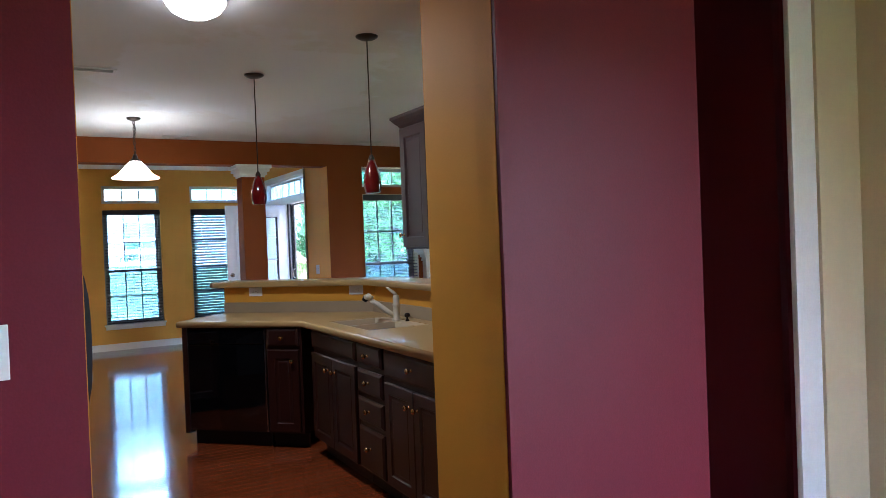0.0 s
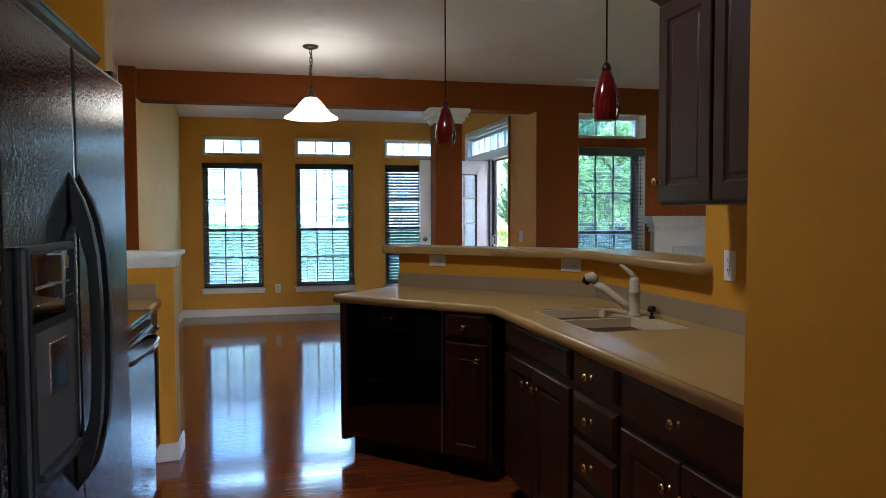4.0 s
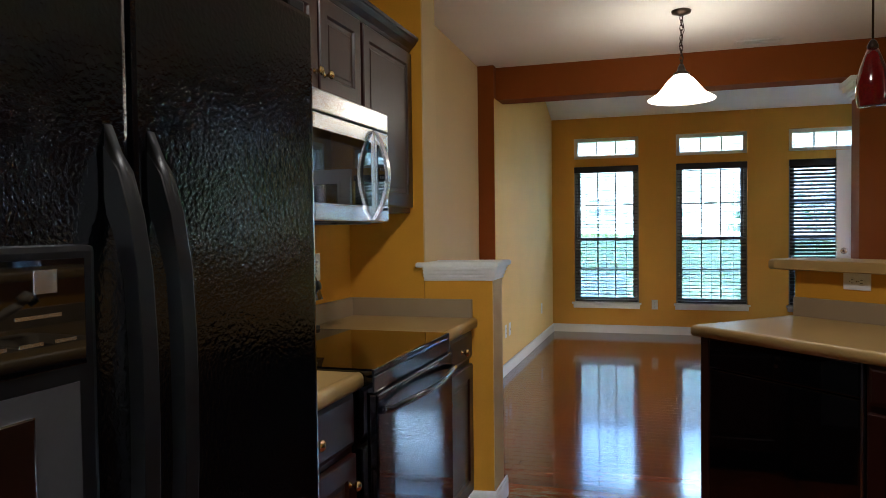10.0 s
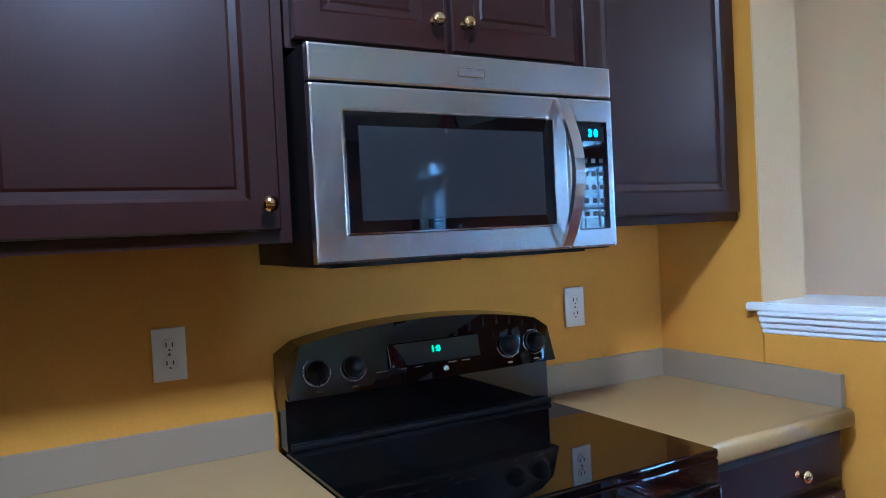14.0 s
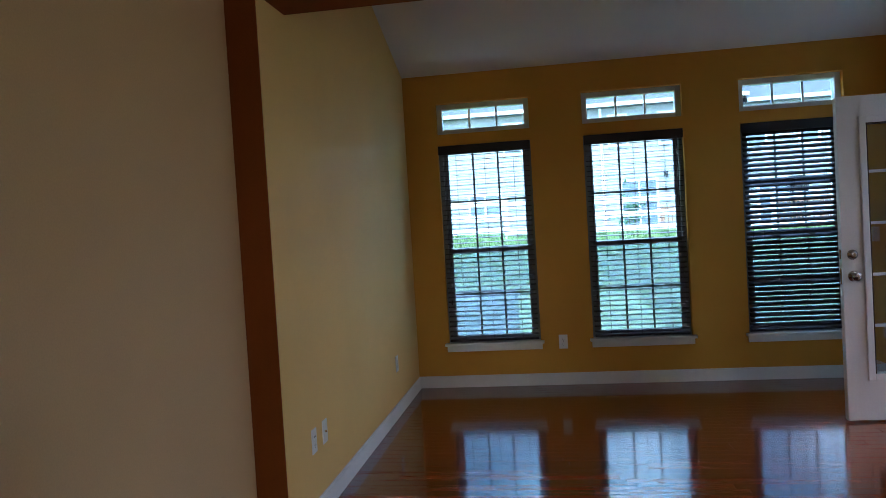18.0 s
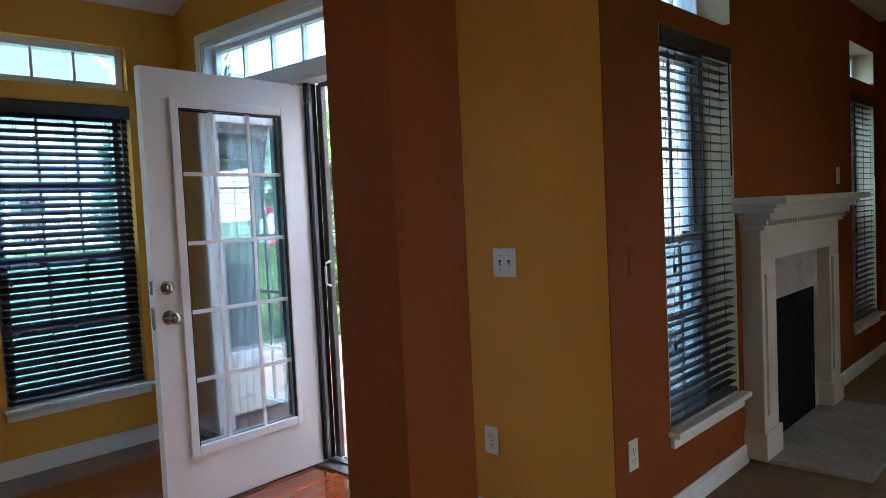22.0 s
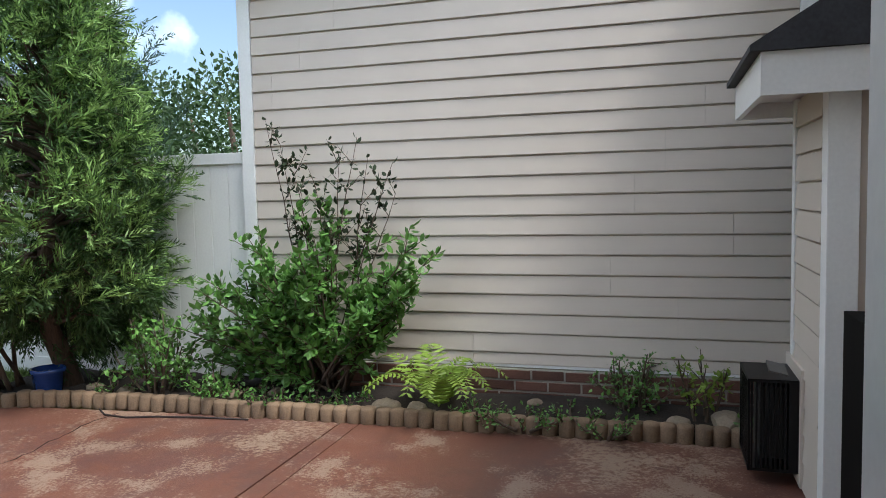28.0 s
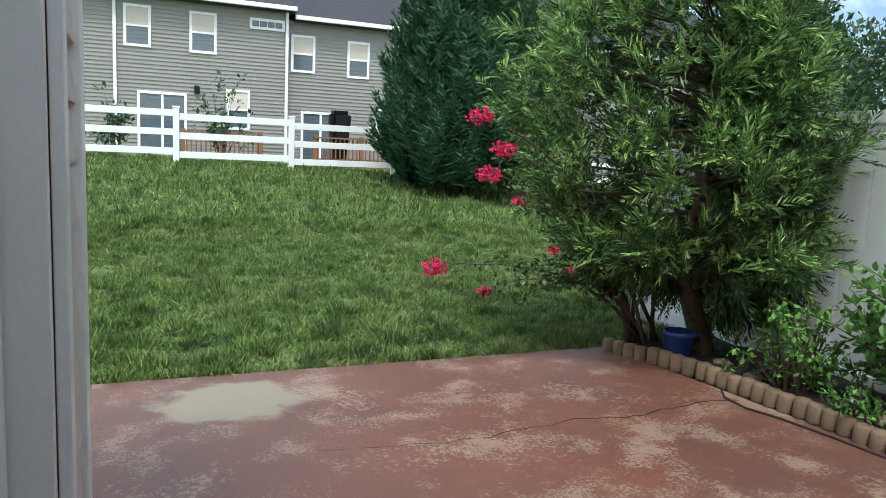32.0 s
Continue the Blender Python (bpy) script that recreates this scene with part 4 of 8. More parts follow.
cabinet("base_cabinet", "dark cherry base cabinet with a wide drawer and two doors", east(3.965), 0.725, 0.60, 0, BASE_TOP,
        [("drawer_front", 0.015, 0.71, 0.715, 0.865, (0.355, 0.793)), ("door", 0.015, 0.358, 0.125, 0.685, (0.315, 0.60)), ("door", 0.366, 0.71, 0.125, 0.685, (0.41, 0.60))], 0.11, GB)
# the turned end: dishwasher and a narrow cabinet
E0 = Vector((0.892, 5.986))
dg = lambda d: pose(E0.x + d * 0.70711, E0.y - d * 0.70711, 0, 0, 0, -45)
dw = thing("dishwasher", "black built-in dishwasher under the counter", "dishwasher", dg(0.042) @ Matrix.Diagonal((1.06, 1, 1, 1)))
part("tub", boxes((0.0, 0.012, 0.11, 0.60, 0.57, BASE_TOP)), M_BLACKMATT, dw)
part("door", boxes((0.004, -0.012, 0.115, 0.596, 0.010, 0.745), bevel=0.004), M_BLACK, dw)
part("control_panel", boxes((0.004, -0.014, 0.75, 0.596, 0.010, 0.868), bevel=0.004), M_BLACK, dw)
part("badge", boxes((0.292, -0.0155, 0.80, 0.308, -0.0135, 0.812)), M_CHROME, dw)
part("toe_kick", boxes((0.0, 0.06, 0.0, 0.60, 0.07, 0.11)), M_BLACKMATT, dw)
part("trim_strip", boxes((0.599, -0.012, 0.115, 0.607, 0.004, 0.868)), M_STEEL, dw, "bright steel edge strip")
solid("end_panel", boxes((0.0, -0.010, 0.085, 0.038, 0.60, BASE_TOP)), M_CABINET, "dark cherry end panel of the counter", "cabinet panel", m=dg(0.0))
cabinet("base_cabinet", "narrow dark cherry cabinet with a drawer and a door", dg(0.690), 0.280, 0.40, 0, BASE_TOP,
        [("drawer_front", 0.015, 0.258, 0.735, 0.865, (0.135, 0.795)), ("door", 0.015, 0.258, 0.125, 0.71, (0.215, 0.633))], 0.11, GB)

# worktop with an undermounted double sink
SX0, SX1, SY0, SY1 = 1.70, 2.135, 4.40, 5.08
wt = thing("worktop", "tan laminate worktop bent round the sink", "worktop")
W0, W1 = 0.877, 0.915
bm = bmesh.new()
for poly in ([(1.585, 3.237), (2.238, 3.237), (2.238, SY0), (1.585, SY0)], [(1.585, SY0), (SX0, SY0), (SX0, SY1), (1.585, SY1)], [(SX1, SY0), (2.238, SY0), (2.238, SY1), (SX1, SY1)],
             [(1.585, SY1), (2.238, SY1), (2.238, 5.488), (1.304, 6.422), (0.868, 5.986), (1.585, 5.268)]):
    b2 = prism(poly, W0, W1)
    tmp = bpy.data.meshes.new("piece")
    b2.to_mesh(tmp)
    b2.free()
    bm.from_mesh(tmp)
    bpy.data.meshes.remove(tmp)
bmesh.ops.remove_doubles(bm, verts=bm.verts, dist=1e-5)
part("top", bm, M_LAMINATE, wt)


def nosing(points, z0, z1, r, name, parent, material, label=""):
    """A rounded front edge along a line whose outside is to the right hand."""
    prof = [(-0.004, z0), (r * 0.6, z0), (r, z0 + r * 0.5), (r, z1 - r * 0.8), (r * 0.75, z1 - r * 0.25), (r * 0.2, z1 + 0.0012), (-0.004, z1 + 0.0012)]
    bm = bmesh.new()
    pts = [Vector(p) for p in points]
    rings = []
    for i, p in enumerate(pts):
        ns = []
        if i:
            d = (p - pts[i - 1]).normalized()
            ns.append(Vector((d.y, -d.x)))
        if i < len(pts) - 1:
            d = (pts[i + 1] - p).normalized()
            ns.append(Vector((d.y, -d.x)))
        n = sum(ns, Vector((0, 0))).normalized()
        n = n / max(0.3, n.dot(ns[0]))
        rings.append([bm.verts.new((p.x + n.x * o, p.y + n.y * o, h)) for o, h in prof])
    for a, b in zip(rings, rings[1:]):
        for k in range(len(prof)):
            f = bm.faces.new((a[k], a[(k + 1) % len(prof)], b[(k + 1) % len(prof)], b[k]))
            f.smooth = True
    bm.faces.new(rings[0])
    bm.faces.new(list(reversed(rings[-1])))
    return part(name, bm, material, parent, label)


nosing([(1.304, 6.422), (0.868, 5.986), (1.585, 5.268), (1.585, 3.237)], W0 - 0.006, W1, 0.016, "front_edge", wt, M_LAMINATE)
bs = thing("backsplash", "low taupe laminate backsplash along the wall", "backsplash")
bm = boxes((2.218, 3.237, 0.9155, 2.2385, 5.478, 1.0))
b2 = prism([(2.2385, 5.486), (1.308, 6.4165), (1.294, 6.4025), (2.2185, 5.478)], 0.9155, 1.0)
part("strip", bm, M_SPLASH, bs)
part("strip", b2, M_SPLASH, bs)

sk = thing("kitchen_sink", "tan double bowl kitchen sink set into the worktop", "sink")
bm = bmesh.new()
ym = (SY0 + SY1) / 2 + 0.02


def bowl(bm, x0, y0, x1, y1, z0, z1):
    lip, low = [(x0, y0), (x1, y0), (x1, y1), (x0, y1)], 0.03
    a = [bm.verts.new((x, y, z1)) for x, y in lip]
    b = [bm.verts.new((x + (low if x == x0 else -low), y + (low if y == y0 else -low), z0)) for x, y in lip]
    for k in range(4):
        bm.faces.new((a[k], a[(k + 1) % 4], b[(k + 1) % 4], b[k]))
    bm.faces.new(b)
    return a


RX1 = 2.045
for y0, y1 in ((SY0 + 0.02, ym - 0.02), (ym + 0.02, SY1 - 0.02)):
    bowl(bm, SX0 + 0.02, y0, RX1, y1, 0.74, 0.911)
box(bm, SX0, SY0, 0.88, SX0 + 0.02, SY1, 0.912)
box(bm, RX1, SY0, 0.88, SX1, SY1, 0.912)
box(bm, SX0 + 0.02, SY0, 0.88, RX1, SY0 + 0.02, 0.912)
box(bm, SX0 + 0.02, SY1 - 0.02, 0.88, RX1, SY1, 0.912)
box(bm, SX0 + 0.02, ym - 0.02, 0.88, RX1, ym + 0.02, 0.908)
part("basin", bm, M_SINK, sk)
for y in ((SY0 + ym) / 2, (SY1 + ym) / 2):
    part("drain", lathe([(0.04, 0), (0.04, 0.004), (0.028, 0.006), (0.026, 0.002)], 18, pose(1.88, y, 0.741)), M_CHROME, sk)

fa = thing("faucet", "cream kitchen faucet with a pull-out spray head", "faucet", pose(2.085, 4.79, 0.912))
part("base", lathe([(0.032, 0), (0.030, 0.008), (0.024, 0.016), (0.0235, 0.10), (0.026, 0.104), (0.026, 0.11), (0.023, 0.114), (0.023, 0.155), (0.018, 0.172), (0.006, 0.178)], 20), M_IVORY, fa)
sp = [(-0.01, 0.01, 0.03), (-0.045, 0.04, 0.062), (-0.10, 0.085, 0.115), (-0.135, 0.115, 0.142)]
part("spout", tube(sp, 0.017, 12, radii=[0.017, 0.0175, 0.0165, 0.016]), M_IVORY, fa)
part("spray_head", tube([(-0.130, 0.111, 0.150), (-0.150, 0.128, 0.168), (-0.165, 0.141, 0.158)], 0.02, 14, radii=[0.021, 0.025, 0.022]), M_IVORY, fa)
part("spray_nozzle", tube([(-0.160, 0.137, 0.163), (-0.172, 0.147, 0.138)], 0.02, 14, radii=[0.0225, 0.0185]), M_BLACKMATT, fa, "black spray nozzle")
part("lever", tube([(0, 0, 0.172), (-0.012, 0.010, 0.19), (-0.042, 0.036, 0.222), (-0.052, 0.044, 0.226)], 0.008, 10, radii=[0.013, 0.011, 0.008, 0.005]), M_IVORY, fa)
ds = thing("soap_dispenser", "small dark knob beside the faucet", "soap dispenser", pose(2.12, 4.70, 0.912))
part("stem", lathe([(0.014, 0), (0.012, 0.01), (0.007, 0.014), (0.007, 0.03)], 12), M_BRONZE, ds)
part("cap", lathe([(0.017, 0.03), (0.02, 0.036), (0.018, 0.05), (0.008, 0.056)], 12), M_BRONZE, ds)

# raised bar
bar = thing("bar_top", "tan laminate bar top on the half wall", "bar top")
bpoly = [(2.175, 4.45), (2.47, 4.45), (2.47, 5.595), (1.41, 6.655), (1.225, 6.47), (1.215, 6.42), (2.175, 5.462)]
part("slab", prism(bpoly, 1.127, 1.168), M_LAMINATE, bar)
nosing([(1.41, 6.655), (1.218, 6.463), (2.175, 5.462), (2.175, 4.45), (2.47, 4.45)], 1.122, 1.168, 0.014, "front_edge", bar, M_LAMINATE)

# wall cabinets over the sink run
GW = "wall cabinets"
UZ0, UZ1 = 1.40, 2.145
ew = lambda y: pose(1.952, y, 0, 0, 0, -90)
cabinet("wall_cabinet", "dark cherry wall cabinet with one panelled door", ew(4.345), 0.355, 0.285, UZ0, UZ1, [("door", 0.012, 0.343, UZ0 + 0.012, UZ1 - 0.01, (0.035, 1.487))], 0, GW)
cabinet("wall_cabinet", "dark cherry wall cabinet with two panelled doors", ew(3.99), 0.75, 0.285, UZ0, UZ1,
        [("door", 0.006, 0.368, UZ0 + 0.012, UZ1 - 0.01, (0.335, 1.487)), ("door", 0.382, 0.744, UZ0 + 0.012, UZ1 - 0.01, (0.414, 1.487))], 0, GW)
solid("crown_moulding", crown([(2.236, 4.345), (1.952, 4.345), (1.952, 3.24)], 0.05, UZ1), M_CABINET, "dark cherry crown moulding on the wall cabinets", "crown moulding")

# stove wall
ww = lambda y: pose(-0.398, y, 0, 0, 0, 90)
wb = lambda y: pose(-0.118, y, 0, 0, 0, 90)
cabinet("wall_cabinet", "dark cherry wall cabinet with one panelled door", ww(4.13), 0.582, 0.31, UZ0, UZ1, [("door", 0.012, 0.555, UZ0 + 0.025, UZ1 - 0.01, (0.527, 1.475))], 0, GW)
cabinet("wall_cabinet", "short dark cherry wall cabinet over the microwave", ww(4.715), 0.732, 0.31, 1.785, UZ1,
        [("door", 0.012, 0.358, 1.80, UZ1 - 0.01, (0.328, 1.862)), ("door", 0.374, 0.72, 1.80, UZ1 - 0.01, (0.404, 1.862))], 0, GW)
cabinet("wall_cabinet", "dark cherry wall cabinet beside the half wall", ww(5.45), 0.576, 0.31, UZ0, UZ1, [("door", 0.012, 0.564, UZ0 + 0.025, UZ1 - 0.01, (0.034, 1.48))], 0, GW)
cabinet("wall_cabinet", "dark cherry cabinet above the fridge", ww(3.16), 0.965, 0.31, 1.83, UZ1,
        [("door", 0.012, 0.475, 1.845, UZ1 - 0.01, (0.445, 1.90)), ("door", 0.49, 0.953, 1.845, UZ1 - 0.01, (0.52, 1.90))], 0, GW)
solid("crown_moulding", crown([(-0.398, 3.155), (-0.398, 6.028)], 0.05, UZ1), M_CABINET, "dark cherry crown moulding on the wall cabinets", "crown moulding")
cabinet("base_cabinet", "dark cherry base cabinet with a drawer and a door", wb(4.125), 0.61, 0.58, 0, BASE_TOP, [("drawer_front", 0.015, 0.595, 0.71, 0.865, (0.33, 0.786)), ("door", 0.015, 0.595, 0.125, 0.685, (0.545, 0.61))], 0.11, GB)
cabinet("base_cabinet", "dark cherry base cabinet with a drawer and a door", wb(5.498), 0.53, 0.58, 0, BASE_TOP, [("drawer_front", 0.018, 0.512, 0.735, 0.865, (0.32, 0.79)), ("door", 0.018, 0.512, 0.125, 0.71, (0.065, 0.622))], 0.11, GB)
for y0, y1 in ((4.125, 4.737), (5.499, 6.028)):
    w2 = thing("worktop", "tan laminate worktop beside the stove", "worktop")
    part("top", boxes((XW + 0.002, y0, W0, -0.094, y1, W1)), M_LAMINATE, w2)
    nosing([(-0.094, y0), (-0.094, y1)], W0 - 0.006, W1, 0.016, "front_edge", w2, M_LAMINATE)
    rows = [(XW + 0.001, y0, 0.9155, XW + 0.02, y1 if y1 < 5 else y1 - 0.019, 1.0)]
    part("backsplash", boxes(*rows), M_SPLASH, w2)
    if y1 > 5:
        part("side_splash", boxes((XW + 0.001, y1 - 0.018, 0.9155, -0.10, y1, 1.0)), M_SPLASH, w2)
# cap of the half wall
cap = thing("half_wall_cap", "white moulded wooden cap on the half wall", "wall cap")
part("board", prism([(-0.367, 6.002), (0.008, 6.085), (0.016, 6.345), (-0.367, 6.285)], 1.145, 1.169, 0.004), M_WHITE, cap)
bm = bmesh.new()
for o, z0, z1 in ((0.006, 1.082, 1.097), (0.012, 1.097, 1.115), (0.019, 1.115, 1.132), (0.025, 1.132, 1.145)):
    b2 = prism([(-0.335, 6.033 - o), (-0.02 + o, 6.09 - o), (-0.026 + o, 6.325 + o * 0.6), (-0.335, 6.22 + o)], z0, z1, 0.003)
    tmp = bpy.data.meshes.new("piece")
    b2.to_mesh(tmp)
    b2.free()
    bm.from_mesh(tmp)
    bpy.data.meshes.remove(tmp)
part("moulding", bm, M_WHITE, cap)

# range
rg = thing("range", "black glass-topped electric range", "range", pose(-0.06, 4.741, 0, 0, 0, 90))
RW = 0.752
part("body", boxes((0, 0.01, 0.05, RW, 0.62, 0.905)), M_BLACK, rg)
part("cooktop", boxes((-0.001, -0.012, 0.905, RW + 0.001, 0.56, 0.925), bevel=0.005), M_BLACK, rg, "black glass cooktop")
prof = []
bm = bmesh.new()
n = 18
fr_, bk_, lowf, lowb = [], [], [], []
for k in range(n + 1):
    x = RW * k / n
    z = 1.155 + 0.045 * (1 - (2 * k / n - 1) ** 2) ** 0.8 if 0 < k < n else 1.14
    fr_.append(bm.verts.new((x, 0.555, z - 0.006)))
    bk_.append(bm.verts.new((x, 0.625, z)))
    lowf.append(bm.verts.new((x, 0.525, 1.045)))
    lowb.append(bm.verts.new((x, 0.625, 1.045)))
for k in range(n):
    bm.faces.new((fr_[k], fr_[k + 1], bk_[k + 1], bk_[k]))
    bm.faces.new((lowf[k], lowf[k + 1], fr_[k + 1], fr_[k]))
    bm.faces.new((bk_[k], bk_[k + 1], lowb[k + 1], lowb[k]))
    bm.faces.new((lowb[k], lowb[k + 1], lowf[k + 1], lowf[k]))
for k in (0, n):
    bm.faces.new((lowf[k], fr_[k], bk_[k], lowb[k]))
bmesh.ops.bevel(bm, geom=[e for e in bm.edges if e.calc_face_angle(0) > 0.6], offset=0.007, segments=3, affect="EDGES")
part("control_panel", bm, M_BLACK, rg, "arched black control panel")
part("riser", boxes((0.004, 0.56, 0.92, RW - 0.004, 0.62, 1.05)), M_BLACK, rg)
part("vent_trim", boxes((0.01, 0.535, 0.925, RW - 0.01, 0.56, 0.94), bevel=0.005), M_BLACKMATT, rg)
tilt = math.degrees(math.atan2(0.03, 0.105))
for x in (0.075, 0.165, 0.605, 0.69):
    k = part("knob", lathe([(0.026, 0), (0.025, 0.012), (0.020, 0.016), (0.019, 0.028), (0.006, 0.03)], 18, pose(x, 0.537, 1.10, 90 - tilt)), M_BLACKMATT, rg)
    part("knob_dial", lathe([(0.034, -0.001), (0.034, 0.0008), (0.0315, 0.0008), (0.0315, -0.001)], 28, pose(x, 0.538, 1.10, 90 - tilt)), M_STEEL, rg, "fine printed dial ring")
part("display_frame", boxes((-0.13, -0.003, -0.03, 0.13, 0.002, 0.03), bevel=0.003), M_BLACK, rg).matrix_basis = pose(0.385, 0.536, 1.112, -tilt)
M_GREEN = mat("green_digits", (0.02, 0.1, 0.03), 0.4, vary=0.0, bump=0, emit=(0.1, 0.9, 0.25), power=0.08)
M_BLUE = mat("blue_digits", (0.02, 0.08, 0.14), 0.4, vary=0.0, bump=0, emit=(0.1, 0.7, 1.0), power=0.5)


def lettering(body, size, material, parent, m, name="lettering", bold=0.0):
    cu = bpy.data.curves.new(name, "FONT")
    cu.body, cu.size, cu.align_x, cu.align_y, cu.extrude, cu.offset = body, size, "CENTER", "CENTER", 0.0003, bold
    tmp = new(name, cu)
    me = bpy.data.meshes.new_from_object(tmp.evaluated_get(bpy.context.evaluated_depsgraph_get()))
    bpy.data.objects.remove(tmp)
    bpy.data.curves.remove(cu)
    ob = new(name, me)
    me.materials.clear()
    me.materials.append(material)
    ob.parent, ob.matrix_basis = parent, m
    return ob


lettering("1:0", 0.022, M_GREEN, rg, pose(0.385, 0.531, 1.118, 90 - tilt), "clock_digits")
part("badge", lathe([(0.0085, 0), (0.0085, 0.002), (0.005, 0.0025)], 16, pose(0.41, 0.528, 1.066, 90 - tilt)), M_STEEL, rg, "round steel badge")
bars = bmesh.new()
for x in (0.075, 0.165, 0.605, 0.69):
    box(bars, x - 0.008, 0.5262, 1.054, x + 0.008, 0.5275, 1.058)
for x in (0.235, 0.29, 0.335, 0.43, 0.47):
    box(bars, x - 0.012, 0.530, 1.078, x + 0.012, 0.5335, 1.081)
part("print", bars, M_STEEL, rg, "fine printed marks")
part("front_rail", boxes((0, -0.012, 0.855, RW, 0.012, 0.9045), bevel=0.004), M_BLACK, rg)
part("vent_slot", boxes(*[(0.20 + 0.055 * k, -0.0235, 0.838, 0.245 + 0.055 * k, -0.018, 0.842) for k in range(7)], *[(0.20 + 0.055 * k, -0.0235, 0.848, 0.245 + 0.055 * k, -0.018, 0.851) for k in range(7)]), M_STEEL, rg)
part("oven_door", boxes((0.004, -0.022, 0.215, RW - 0.004, 0.008, 0.852), bevel=0.006), M_BLACK, rg)
# arched glass window of the oven
bm = bmesh.new()
outl = [(0.13, 0.30), (0.622, 0.30)] + [(0.622 - 0.492 * k / 12, 0.62 + 0.065 * math.sin(math.pi * k / 12)) for k in range(13)]
fv = [bm.verts.new((x, -0.0228, z)) for x, z in outl]
bv = [bm.verts.new((x, -0.020, z)) for x, z in outl]
bm.faces.new(fv)
for k in range(len(outl)):
    bm.faces.new((fv[k], fv[(k + 1) % len(outl)], bv[(k + 1) % len(outl)], bv[k]))
M_OVENGLASS = mat("smoked_oven_glass", (0.03, 0.032, 0.036), 0.06, spec=0.8, vary=0.1, bump=0.0)
part("oven_window", bm, M_OVENGLASS, rg, "smoked glass oven window")
hp = [(0.03, -0.022, 0.80), (0.05, -0.045, 0.802)] + [(0.05 + 0.652 * k / 10, -0.045 - 0.028 * math.sin(math.pi * k / 10), 0.802) for k in range(1, 10)] + [(0.702, -0.045, 0.802), (0.722, -0.022, 0.80)]
part("oven_handle", tube(hp, 0.011, 10), M_BLACK, rg)
part("storage_drawer", boxes((0.004, -0.018, 0.055, RW - 0.004, 0.008, 0.207), bevel=0.006), M_BLACK, rg)
for x in (0.04, RW - 0.04):
    for y in (0.06, 0.58):
        part("foot", lathe([(0.018, 0), (0.018, 0.05)], 10, pose(x, y, 0)), M_BLACKMATT, rg)

# microwave
mw = thing("microwave", "stainless steel over-range microwave with a black window", "microwave", pose(-0.300, 4.716, 1.352, 0, 0, 90) @ Matrix.Diagonal((0.973, 1, 1, 1)))
MW, MH = 0.752, 0.415
part("case", boxes((0.002, 0.0, 0.0, MW - 0.002, 0.37, MH)), M_BLACKMATT, mw)
part("vent_panel", boxes((0, -0.026, 0.345, MW, 0.0, MH), bevel=0.005), M_STEEL, mw, "brushed steel top panel")
part("door", boxes((0, -0.026, 0.004, 0.612, 0.0, 0.341), bevel=0.005), M_STEEL, mw, "brushed steel door")
part("control_column", boxes((0.614, -0.026, 0.004, MW, 0.0, 0.341), bevel=0.005), M_STEEL, mw)
part("window_bezel", boxes((0.062, -0.0285, 0.055, 0.575, -0.024, 0.295), bevel=0.002), M_CHROME, mw)
part("window", boxes((0.067, -0.0300, 0.060, 0.570, -0.0275, 0.290), bevel=0.001), M_BLACK, mw, "black glass window")
M_MWIN = mat("grey_mesh_glass", (0.022, 0.023, 0.025), 0.02, spec=0.7, vary=0.05, bump=0.0)
part("window_screen", boxes((0.095, -0.0308, 0.082, 0.540, -0.0298, 0.262)), M_MWIN, mw, "grey mesh behind the glass")
part("control_panel", boxes((0.640, -0.0295, 0.045, 0.732, -0.024, 0.290), bevel=0.002), M_BLACK, mw)
part("display", boxes((0.652, -0.0302, 0.245, 0.720, -0.0292, 0.278)), M_BLACKMATT, mw)
lettering("3 0", 0.022, M_BLUE, mw, pose(0.687, -0.0306, 0.262, 90), "clock_digits", 0.0004)
part("keypad", boxes(*[(0.655 + 0.024 * i, -0.0299, 0.075 + 0.03 * j, 0.667 + 0.024 * i, -0.0292, 0.085 + 0.03 * j) for i in range(3) for j in range(5)]), M_SLOT, mw)
hp = [(0.592, -0.026, 0.335)] + [(0.592, -0.026 - 0.05 * math.sin(math.pi * k / 12) - 0.004, 0.335 - 0.325 * k / 12) for k in range(1, 12)] + [(0.592, -0.026, 0.01)]
bm = bmesh.new()
pv = None
for x, y, z in hp:
    q = [bm.verts.new((x - 0.014, y, z)), bm.verts.new((x + 0.014, y, z)), bm.verts.new((x + 0.014, y - 0.012, z)), bm.verts.new((x - 0.014, y - 0.012, z))]
    if pv:
        for k in range(4):
            bm.faces.new((pv[k], pv[(k + 1) % 4], q[(k + 1) % 4], q[k]))
    else:
        bm.faces.new(q)
    pv = q
bm.faces.new(pv)
part("handle", bm, M_STEEL, mw, "bowed steel handle")
part("badge", boxes((0.33, -0.0272, 0.370, 0.395, -0.0255, 0.388), bevel=0.002), M_CHROME, mw)
part("grease_filter", boxes((0.05, 0.03, -0.006, 0.35, 0.33, 0.0), (0.40, 0.03, -0.006, 0.70, 0.33, 0.0)), M_BLACKMATT, mw)

